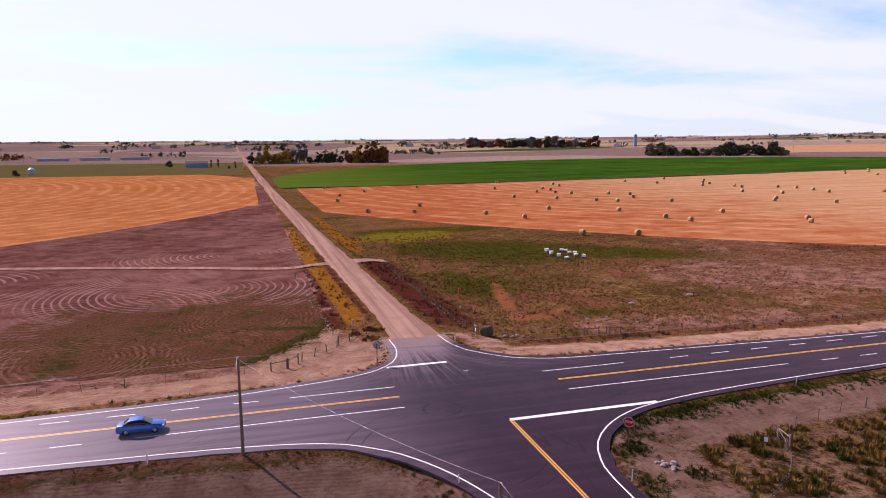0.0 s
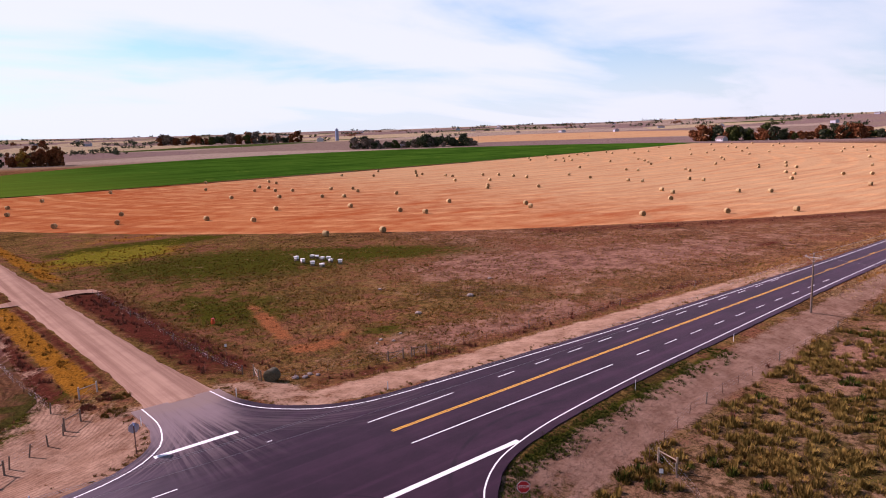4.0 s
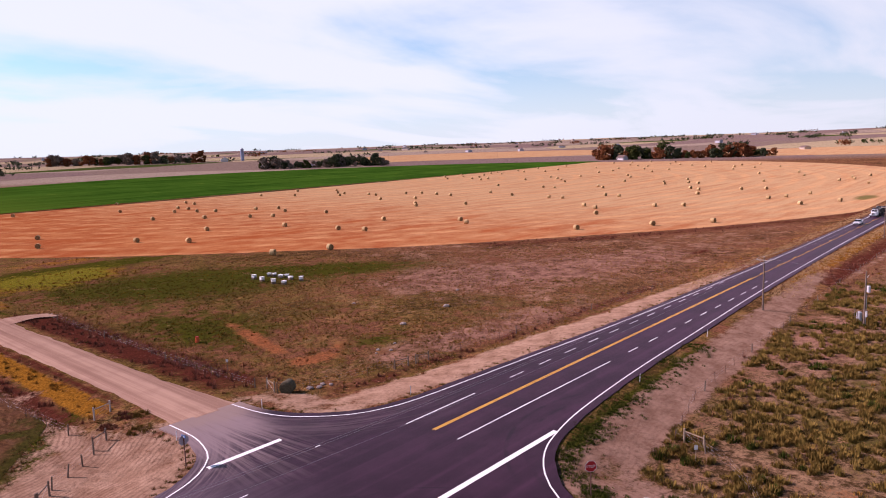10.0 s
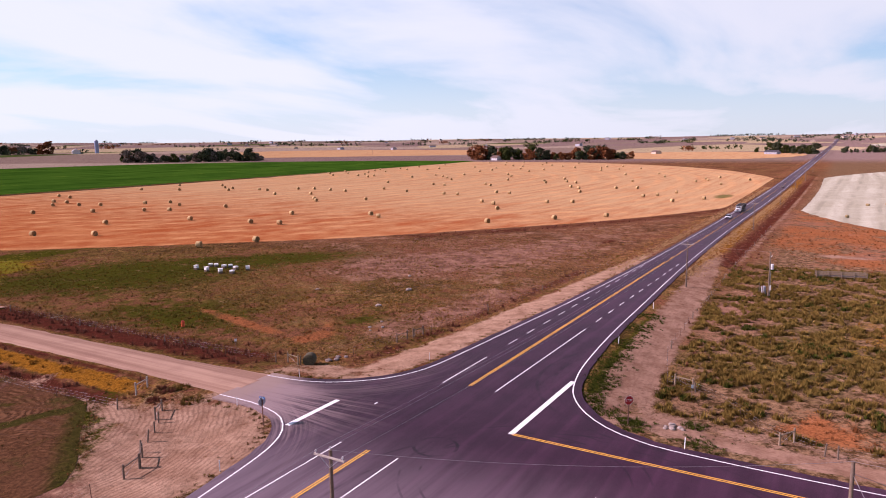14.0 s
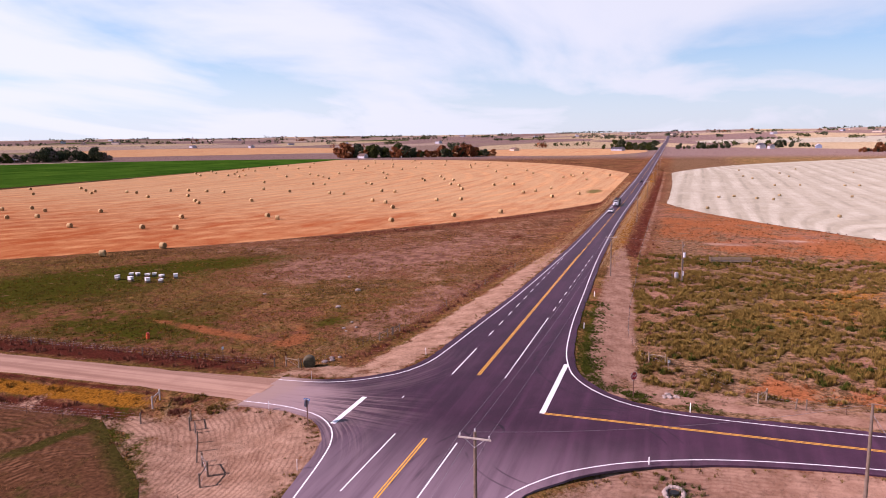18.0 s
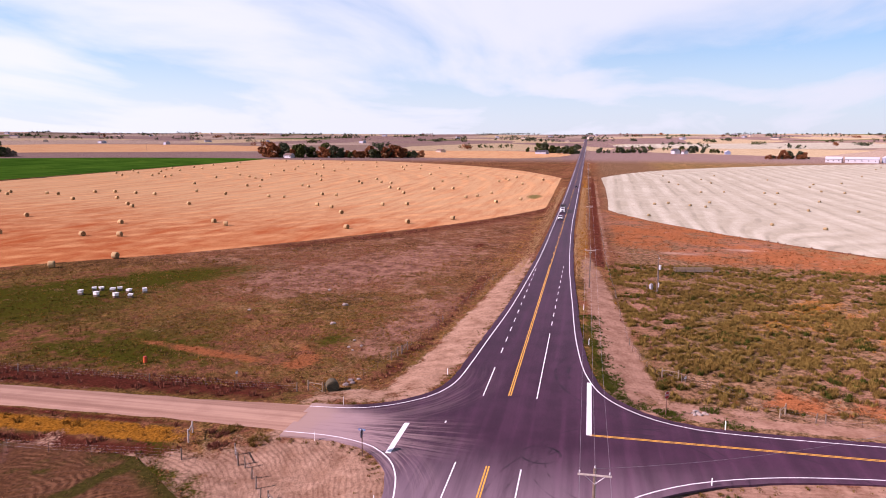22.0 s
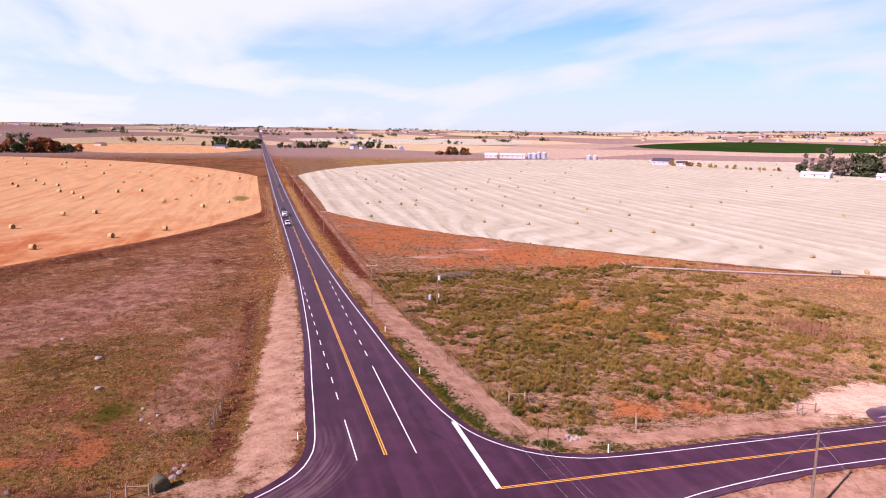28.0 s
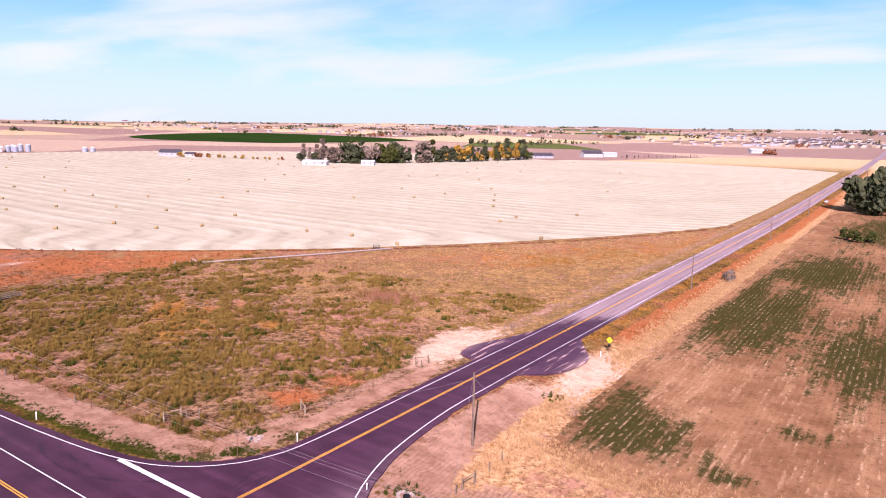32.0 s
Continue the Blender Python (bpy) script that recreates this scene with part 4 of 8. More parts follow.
def plough_material():
    """Bare worked soil crossed by thin tyre rings, weedy along its south-eastern rim."""
    n = Nodes("bare_plough_soil", 0.95, 0.0)
    fine, mid, big = n.noise(2.4, 5, 0.75), n.noise(0.2, 5, 0.65), n.noise(0.03, 4, 0.6)
    x, y, z = n.xyz()
    col = n.mix(n.step(n.math("ADD", n.math("MULTIPLY", mid, 0.5), n.math("MULTIPLY", big, 0.5)), 0.36, 0.64), (0.098, 0.038, 0.028), (0.235, 0.110, 0.083))
    stretch = n.noise(0.05, 4, 0.6, vec=n.scaled((0.3, 2.0, 1.0), 28))
    col = n.mix(n.step(stretch, 0.5, 0.7, (0.0, 0.3)), col, (0.085, 0.034, 0.022))
    for k, (cx, cy, period) in enumerate(((-62, 60, 1.9), (-38, 78, 1.6), (-100, 95, 2.3), (-30, 128, 1.8), (-36, 36, 1.4))):
        d = n.math("POWER", n.math("ADD", n.math("POWER", n.math("SUBTRACT", x, cx), 2.0), n.math("POWER", n.math("SUBTRACT", y, cy), 2.0)), 0.5)
        d = n.math("ADD", d, n.math("MULTIPLY", n.noise(0.04, 2), 2.0))
        wave = n.math("SINE", n.math("MULTIPLY", d, 2 * math.pi / period))
        gate = n.math("MULTIPLY", n.step(n.noise(0.045, 3, 0.5, vec=n.scaled((1, 1, 1), 40 * k)), 0.43, 0.55), n.step(d, 40, 26))
        col = n.mix(n.math("MULTIPLY", n.math("MULTIPLY", n.step(wave, 0.35, 0.95), gate), 0.65), col, (0.40, 0.225, 0.178))
    # brown and green weeds taking over near the junction
    u, v = n.math("DIVIDE", n.math("ADD", x, 36.0), 30.0), n.math("DIVIDE", n.math("SUBTRACT", y, 40.0), 24.0)
    near = n.math("SUBTRACT", 1.5, n.math("POWER", n.math("ADD", n.math("MULTIPLY", u, u), n.math("MULTIPLY", v, v)), 0.5))
    ragged = n.math("ADD", n.math("MULTIPLY", n.math("SUBTRACT", mid, 0.5), 1.6), n.math("MULTIPLY", n.math("SUBTRACT", n.noise(0.09, 4, 0.65), 0.5), 2.2))
    weeds = n.mix(n.step(fine, 0.3, 0.7), (0.048, 0.023, 0.010), (0.155, 0.070, 0.030))
    weeds = n.mix(n.step(n.noise(0.16, 5, 0.7), 0.50, 0.66), weeds, n.mix(n.step(fine, 0.3, 0.7), (0.020, 0.022, 0.004), (0.075, 0.062, 0.012)))
    col = n.mix(n.step(n.math("ADD", near, ragged), 0.05, 0.65, (0.0, 0.9)), col, weeds)
    # combed arcs of the last disking in the corner, and green strips that it missed
    for cx, cy, reach, period in ((-27.0, 47.0, 15.0, 0.85), (-30.0, 27.5, 15.0, 0.75), (-52.0, 30.0, 17.0, 1.0)):
        d = n.math("POWER", n.math("ADD", n.math("POWER", n.math("SUBTRACT", x, cx), 2.0), n.math("POWER", n.math("SUBTRACT", y, cy), 2.0)), 0.5)
        wave = n.math("SINE", n.math("MULTIPLY", n.math("ADD", d, n.math("MULTIPLY", n.noise(0.16, 4, 0.6), 3.4)), 2 * math.pi / period))
        gate = n.math("MULTIPLY", n.math("MULTIPLY", n.step(d, reach, reach * 0.7), n.step(d, 3.0, 7.0)), n.step(n.noise(0.4, 5, 0.7), 0.42, 0.60, (0.0, 0.6)))
        col = n.mix(n.math("MULTIPLY", n.step(wave, 0.0, 0.9), gate), col, (0.235, 0.112, 0.056))
        col = n.mix(n.math("MULTIPLY", n.step(wave, -0.4, -0.95), gate), col, (0.045, 0.019, 0.010))
    rim = n.math("ADD", n.math("SUBTRACT", n.math("MULTIPLY", y, 0.59), n.math("MULTIPLY", x, 0.81)), n.math("MULTIPLY", n.math("SUBTRACT", mid, 0.5), 3.0))
    strip = n.math("ABSOLUTE", n.math("ADD", n.math("SUBTRACT", y, n.math("MULTIPLY", x, -0.32)), n.math("MULTIPLY", mid, 2.6)))
    missed = n.math("MULTIPLY", n.step(n.math("ABSOLUTE", n.math("SUBTRACT", strip, 34.0)), 1.7, 0.8), n.math("MULTIPLY", n.step(x, -27.0, -22.0), n.step(y, 50.0, 44.0)))
    lush = n.math("MAXIMUM", missed, n.math("MULTIPLY", n.step(rim, 36.6, 34.6), n.step(y, 46.0, 40.0)))
    col = n.mix(n.math("MULTIPLY", lush, 0.85), col, n.mix(n.step(fine, 0.3, 0.7), (0.018, 0.022, 0.004), (0.060, 0.058, 0.011)))
    col = n.mix(n.step(n.noise(1.4, 6, 0.8), 0.50, 0.70, (0.0, 0.6)), col, (0.036, 0.016, 0.011))
    n.bump(n.math("ADD", fine, n.math("MULTIPLY", mid, 1.5)), 0.6, 0.15)
    return n.colour(col)


STRAW = stubble("straw_stubble", ring_rows(BALE_C, 17.0), (0.350, 0.098, 0.032), (0.46, 0.168, 0.058), (0.66, 0.345, 0.145), 0.50, (0.33, 0.072, 0.018), (0.475, 0.300, 0.150))
PALE = stubble("pale_stubble", white_rows, (0.340, 0.316, 0.225), (0.400, 0.378, 0.282), (0.500, 0.474, 0.366), 0.85)
OCHRE = stubble("ochre_stubble", ring_rows(OCHRE_C, 11.5), (0.38, 0.125, 0.036), (0.50, 0.195, 0.062), (0.64, 0.315, 0.125), 0.6)
PLOUGH = plough_material()
ALFALFA = crop("green_alfalfa", (0.014, 0.054, 0.005), (0.040, 0.108, 0.010), (0.150, 0.215, 0.022), 0.60)
DARK_CROP = crop("dark_far_crop", (0.010, 0.030, 0.006), (0.020, 0.046, 0.010), (0.060, 0.070, 0.014), 0.8)
PASTURE = crop("dull_pasture", (0.046, 0.065, 0.017), (0.085, 0.099, 0.029), (0.175, 0.118, 0.047), 0.55)


def tan_material():
    """Sandy tan soil drilled in rows, with green crop where it has come up."""
    n = Nodes("tan_row_soil", 0.95, 0.0)
    fine, mid, big = n.noise(2.6, 5, 0.75), n.noise(0.25, 5, 0.65), n.noise(0.04, 4, 0.6)
    x, y, z = n.xyz()
    col = n.mix(n.step(n.math("ADD", n.math("MULTIPLY", mid, 0.5), n.math("MULTIPLY", big, 0.5)), 0.36, 0.64), (0.170, 0.084, 0.040), (0.300, 0.164, 0.086))
    row = n.math("SINE", n.math("MULTIPLY", n.math("ADD", x, n.math("MULTIPLY", n.noise(0.3, 2), 0.3)), 2 * math.pi / 0.92))
    col = n.mix(n.math("MULTIPLY", n.step(row, -0.2, 0.8), n.step(mid, 0.35, 0.65, (0.0, 0.09))), col, (0.14, 0.060, 0.027))
    broad = n.noise(0.30, 5, 0.65, 0.3, vec=n.scaled((1.0, 0.16, 1.0)))
    col = n.mix(n.step(broad, 0.52, 0.66, (0.0, 0.55)), col, (0.385, 0.228, 0.125))
    green = n.mix(n.step(fine, 0.3, 0.7), (0.009, 0.017, 0.004), (0.032, 0.042, 0.009))
    ragged = n.math("ADD", n.math("MULTIPLY", n.math("SUBTRACT", mid, 0.5), 1.2), n.math("MULTIPLY", n.math("SUBTRACT", broad, 0.5), 1.6))
    gaps = n.noise(0.75, 5, 0.7, 0.2, vec=n.scaled((1.0, 0.07, 1.0)))
    thin = n.noise(0.9, 6, 0.8)
    ragged = n.math("ADD", ragged, n.math("ADD", n.math("MULTIPLY", n.math("SUBTRACT", gaps, 0.5), 1.5), n.math("MULTIPLY", n.math("SUBTRACT", thin, 0.5), 1.3)))
    col = n.mix(n.step(n.math("ADD", n.attr("cover")[0], ragged), 0.36, 0.86, (0.0, 0.9)), col, green)
    col = n.mix(n.step(n.noise(1.5, 6, 0.8), 0.52, 0.68, (0.0, 0.6)), col, (0.070, 0.030, 0.014))
    # dotted rows of pale crumbled earth
    crumbs = n.math("MULTIPLY", n.step(row, 0.1, 0.8), n.math("MULTIPLY", n.step(n.noise(1.1, 6, 0.8, vec=n.scaled((1.0, 0.5, 1.0))), 0.50, 0.60), n.step(broad, 0.42, 0.58)))
    col = n.mix(n.math("MULTIPLY", crumbs, 0.7), col, (0.465, 0.300, 0.178))
    n.bump(n.math("ADD", fine, n.math("MULTIPLY", row, 0.4)), 0.5, 0.10)
    return n.colour(col)


def build_tan_field():
    ys = np.concatenate([np.arange(-43, -230, -1.3), np.linspace(-232, -430, 60)])
    us = np.linspace(0, 1, 90)
    rs = np.random.RandomState(17)
    rim = south_x(ys) - np.interp(-ys, [43, 60, 120, 430], [19.5, 17.4, 16.6, 16.4]) + np.convolve(rs.normal(0, 0.5, len(ys) + 4), np.ones(5) / 5, "valid")
    x = rim[:, None] * (1 - us) + (-125.0) * us
    y = np.repeat(ys[:, None], len(us), 1) + 1.5 * np.sin(x / 7.0) * (ys[:, None] > -45)
    z = lie(x, y) + 0.10 * smooth(rim[:, None] - x, 0, 1.5) - 0.02
    rows_n, cols = x.shape
    i = np.arange(rows_n * cols).reshape(rows_n, cols)
    faces = np.stack([i[:-1, :-1], i[:-1, 1:], i[1:, 1:], i[1:, :-1]], -1).reshape(-1, 4)
    ob = mesh_thing("field_tan", np.stack([x.ravel(), y.ravel(), z.ravel()], 1), [tuple(map(int, f)) for f in faces[:, ::-1]], tan_material(), True)
    a = ob.data.attributes.new("cover", "FLOAT_COLOR", "POINT")
    green = np.clip(cover_of(x.ravel(), y.ravel())[0][0], 0, 1)
    a.data.foreach_set("color", np.stack([green, green * 0, green * 0, green * 0 + 1], 1).astype(np.float32).ravel())
    tagged(ob, "sandy tan field drilled in rows with patches of green crop", "field", kind="structure")


build_tan_field()
field("field_straw", BALE_C, BALE_R, STRAW, "golden straw stubble field dotted with round bales", [(0, -1, -12.5), (0, 1, 438), (-1, 0, -9), (1, 0, 830)], seed=1)
field("field_alfalfa", (415.0, 446.0), 440.0, ALFALFA, "half circle of dense green alfalfa", [(0, -1, -440), (-1, 0, 4)], seed=2, lift=0.22)
field("field_pale", WHITE_C, WHITE_R, PALE, "bleached cream stubble field with curved swath rows", [(0, 1, -21), (-1, 0, -16)], seed=3, rough=1.6)
field("field_pale_south", (200.0, -620.0), 275.0, PALE, "southern corner of the bleached cream stubble field", [(-1, 0, -15.5), (0.942, -0.334, 612)], seed=13, lift=0.19, steps=300, rough=1.2)
field("field_ochre", OCHRE_C, OCHRE_R, OCHRE, "ochre stubble field with bright ring swaths", [(1, 0, -20), (0, 1, 668)], seed=4, lift=0.22)
field("field_plough", (-300.0, 150.0), 800.0, PLOUGH, "bare brown ploughed ground with tyre arcs", [(1, 0, -13.5), (0, -1, -21), (0.81, -0.59, -33.5), (0, 1, 470), (-1, 0, 900)], seed=5, lift=0.09, steps=640, rough=0.7, rim=24)
field("field_pasture", (-250.0, 800.0), 420.0, PASTURE, "dull green pasture behind the stubble", [(1, 0, -30), (0, -1, -668), (0, 1, 1010)], seed=6, lift=0.12)
field("field_far_green", (1230.0, -1130.0), 330.0, DARK_CROP, "far flat circle of dark green crop", [(-1, 0, -985)], seed=8, lift=0.8, steps=200)
field("field_far_tan", (1120.0, 230.0), 210.0, STRAW, "far tan stubble field behind the grove", [(-1, 0, -960), (0, -1, -14)], seed=9, lift=0.6, steps=200)
field("field_far_straw", (1120.0, 860.0), 330.0, STRAW, "far straw field beyond the green half circle", [(-0.72, -0.70, -1290)], seed=10, lift=0.8, steps=200)
field("field_far_gold", (1800.0, -400.0), 330.0, PALE, "far pale stubble field", [(0, 1, -60)], seed=11, lift=1.0, steps=160)


# ---------------------------------------------------------------- round bales
def bale_material(name, side, face):
    n = Nodes(name, 0.95, 0.08)
    v = n.local()
    x, y, z = n.xyz(v)
    r = n.math("POWER", n.math("ADD", n.math("MULTIPLY", y, y), n.math("MULTIPLY", z, z)), 0.5)
    straw = n.noise(14, 5, 0.75, vec=n.scaled((6.0, 1.0, 1.0), 0, v))
    spiral = n.math("SINE", n.math("MULTIPLY", n.math("ADD", r, n.math("MULTIPLY", n.noise(3, 3, vec=v), 0.08)), 62.0))
    end = n.step(n.math("ABSOLUTE", x), 0.75, 0.785)
    wrap = n.mix(n.step(straw, 0.3, 0.7), tuple(c * 0.72 for c in side), side)
    coil = n.mix(n.step(spiral, -0.6, 0.9), tuple(c * 0.45 for c in face), face)
    tone = n.math("ADD", 0.82, n.math("MULTIPLY", n.random(), 0.3))
    mixed = n.mix(end, wrap, coil)
    sc = n.nt.nodes.new("ShaderNodeVectorMath")
    sc.operation = "SCALE"
    n.put(sc.inputs[0], mixed)
    n.put(sc.inputs["Scale"], tone)
    n.bump(straw, 0.6, 0.04)
    return n.colour(sc.outputs[0])


STRAW_BALE = bale_material("straw_bale", (0.62, 0.42, 0.20), (0.42, 0.26, 0.115))
HAY_BALE = bale_material("hay_bale", (0.36, 0.26, 0.13), (0.24, 0.16, 0.07))


def make_bale(name, material, radius, half):
    """A net-wrapped round bale on its side, sagged where it rests."""
    bm = bmesh.new()
    seg = 20
    prof = [(-half, 0.0), (-half, radius * 0.55), (-half + 0.01, radius * 0.93), (-half + 0.07, radius), (-half * 0.4, radius * 1.012), (half * 0.4, radius * 1.008), (half - 0.07, radius), (half - 0.01, radius * 0.93), (half, radius * 0.55), (half, 0.0)]
    rings = []
    for x, r in prof:
        if r == 0:
            rings.append([bm.verts.new((x, 0, 0))])
            continue
        row = []
        for k in range(seg):
            a = 2 * math.pi * k / seg
            rr = r * (1 + 0.012 * math.sin(3 * a + x * 4))
            row.append(bm.verts.new((x, rr * math.cos(a), max(-radius * 0.93, rr * math.sin(a)))))
        rings.append(row)
    for a, b in zip(rings, rings[1:]):
        for k in range(seg):
            q = (k + 1) % seg
            if len(a) == 1:
                bm.faces.new((a[0], b[q], b[k]))
            elif len(b) == 1:
                bm.faces.new((a[k], a[q], b[0]))
            else:
                bm.faces.new((a[k], a[q], b[q], b[k]))
    bmesh.ops.recalc_face_normals(bm, faces=bm.faces)
    for f in bm.faces:
        f.smooth = True
    ob = part(name, bm, material)
    return ob


ROW_A = [(83, 134), (100, 127), (181, 84), (86, 192), (142, 157), (204, 65), (140, 171), (180, 136), (76, 213), (222, 49), (48, 232), (188, 146), (28, 242), (138, 205), (112, 225), (176, 182), (235, 106), (59, 266), (261, 121), (280, 99), (286, 87), (271, 133), (165, 253), (158, 263), (191, 242), (309, 41), (23, 314), (143, 282), (125, 302), (240, 223), (259, 202), (187, 273), (330, 29), (250, 233), (336, 63), (196, 292), (349, 58), (29, 354), (187, 302), (312, 171), (168, 314), (332, 145), (162, 324), (314, 182), (154, 335), (336, 156), (357, 108)]
ROW_B = [(371, 52), (280, 262), (169, 347), (50, 384), (268, 282), (323, 216), (169, 360), (139, 373), (309, 257), (389, 120), (398, 97), (403, 84), (314, 274), (339, 246), (93, 411), (401, 130), (192, 382), (294, 314), (28, 430), (318, 292), (313, 303), (395, 190), (296, 324), (283, 341), (195, 399), (388, 225), (407, 200), (390, 236), (296, 351), (458, 40), (268, 374), (442, 141), (436, 163), (164, 436), (299, 362), (452, 152), (258, 403), (471, 106), (480, 61), (453, 171), (398, 284), (315, 383), (495, 55), (459, 206), (506, 27), (300, 414), (446, 252)]
PALE_ROW = [(257, -38), (318, -46), (325, -54), (313, -64), (307, -71), (332, -77), (412, -99), (327, -110), (407, -123), (407, -131), (423, -162), (296, -118), (229, -85), (218, -102), (334, -180), (274, -159), (217, -125), (192, -128), (244, -167), (308, -198), (294, -140), (185, -144), (413, -173), (499, -73), (409, -84), (494, -104), (488, -176), (475, -221), (588, -122), (575, -76), (204, -176), (142, -161), (276, -225), (224, -280), (199, -307), (200, -342), (154, -327), (138, -299), (101, -242), (104, -263), (62, -206), (95, -159), (85, -292), (121, -164), (295, -259), (243, -351)]


def build_bales():
    rs = np.random.RandomState(11)
    straw = make_bale("round_bale", STRAW_BALE, 0.95, 0.80)
    tagged(straw, "round golden straw bale lying on stubble", "bale", "bales on the straw field")
    spots = list(ROW_A + ROW_B)
    while len(spots) < 150:
        a, r = rs.uniform(-1.2, 1.4), rs.uniform(60, 425)
        x, y = BALE_C[0] + r * math.cos(a), BALE_C[1] - abs(r * math.sin(a)) * 0.98
        if 440 < x < 815 and 25 < y < 428 and all(math.hypot(x - p[0], y - p[1]) > 17 for p in spots):
            spots.append((x, y))
    for i, (x, y) in enumerate(spots):
        m = pose(x, y, ground(x, y) + 0.13 + 0.87, 0, 0, rs.normal(78, 24))
        if i:
            copy_thing(straw, m)
        else:
            straw.matrix_basis = m
    hay = make_bale("round_bale", HAY_BALE, 0.60, 0.72)
    tagged(hay, "flattened dull hay bale on cream stubble", "bale", "bales on the pale field")
    spots = list(PALE_ROW)
    while len(spots) < 95:
        x, y = rs.uniform(120, 780), rs.uniform(-800, -60)
        if math.hypot(x - WHITE_C[0], y - WHITE_C[1]) < 395 and all(math.hypot(x - p[0], y - p[1]) > 24 for p in spots):
            spots.append((x, y))
    for i, (x, y) in enumerate(spots):
        m = pose(x, y, ground(x, y) + 0.13 + 0.55, 0, 0, rs.uniform(0, 180))
        if i:
            copy_thing(hay, m)
        else:
            hay.matrix_basis = m


build_bales()

# ---------------------------------------------------------------- utility poles
POLE_WOOD = plain("weathered_pole_wood", (0.165, 0.115, 0.085), 0.85, 0, 0.3, 3)
PALE_WOOD = plain("bleached_wood", (0.42, 0.36, 0.31), 0.85, 0, 0.25, 4)
STEEL = plain("galvanised_steel", (0.50, 0.50, 0.52), 0.45, 0.8)
PORCELAIN = plain("grey_porcelain", (0.55, 0.54, 0.55), 0.3)
WIRE = plain("wire", (0.33, 0.31, 0.32), 0.5, 0.6)


def utility_pole(x, y, height, arm=True, turn=0.0, transformer=False, label="", lean=0.0):
    top = new("utility_pole")
    base = ground(x, y)
    top.matrix_basis = pose(x, y, base, lean, 0, turn)
    part("pole", rod(bmesh.new(), (0, 0, -0.6), (0, 0, height), 0.17, 0.115, 12), POLE_WOOD, top)
    if arm:
        ob = part("crossarm", box(bmesh.new(), 0, 0.14, height - 0.45, 2.5, 0.10, 0.13, bevel=0.012), PALE_WOOD, top, "pale wooden crossarm")
        for sx in (-1, 1):
            part("brace", rod(bmesh.new(), (sx * 0.75, 0.16, height - 0.5), (0, 0.14, height - 1.15), 0.02, sides=5), STEEL, top)
        for sx in (-1.1, 0.0, 1.1):
            bm = bmesh.new()
            zz = height - 0.38 if sx else height
            rod(bm, (sx, 0.14 if sx else 0, zz), (sx, 0.14 if sx else 0, zz + 0.12), 0.025, sides=6)
            rod(bm, (sx, 0.14 if sx else 0, zz + 0.12), (sx, 0.14 if sx else 0, zz + 0.24), 0.075, 0.05, 8)
            part("insulator", bm, PORCELAIN, top)
    if transformer:
        bm = bmesh.new()
        rod(bm, (0.0, -0.42, height * 0.62), (0.0, -0.42, height * 0.62 + 0.95), 0.27, sides=14)
        can = part("transformer", bm, PORCELAIN, top, "pale grey transformer can")
        part("lid", rod(bmesh.new(), (0, -0.42, height * 0.62 + 0.96), (0, -0.42, height * 0.62 + 1.04), 0.29, 0.2, 14), PORCELAIN, can)
        part("bushing", rod(bmesh.new(), (0.1, -0.42, height * 0.62 + 1.04), (0.1, -0.42, height * 0.62 + 1.3), 0.05, 0.03, 8), POLE_WOOD, can)
        part("meter_box", box(bmesh.new(), 0.0, -0.27, 1.9, 0.62, 0.24, 0.9, bevel=0.02), PORCELAIN, top, "grey metal meter box")
        part("conduit", rod(bmesh.new(), (0.12, -0.19, 0), (0.12, -0.19, 5.2), 0.035, sides=6), PORCELAIN, top)
        part("cutout", rod(bmesh.new(), (0.25, -0.1, height - 1.1), (0.35, -0.3, height - 0.6), 0.04, sides=6), PORCELAIN, top)
    tagged(top, label or "weathered wooden utility pole with a crossarm", "utility pole", "power line")
    return base + height


def sag(a, b, dip, n=18):
    a, b = Vector(a), Vector(b)
    return [a.lerp(b, k / n) - Vector((0, 0, dip * 4 * (k / n) * (1 - k / n))) for k in range(n + 1)]


def cable(name, pts, r, label):
    cu = bpy.data.curves.new(name, "CURVE")
    cu.dimensions, cu.bevel_depth, cu.bevel_resolution = "3D", r, 1
    sp = cu.splines.new("POLY")
    sp.points.add(len(pts) - 1)
    for p, q in zip(sp.points, pts):
        p.co = (*q, 1)
    cu.materials.append(WIRE)
    ob = new(name, cu)
    return tagged(ob, label, "cable", "power line")


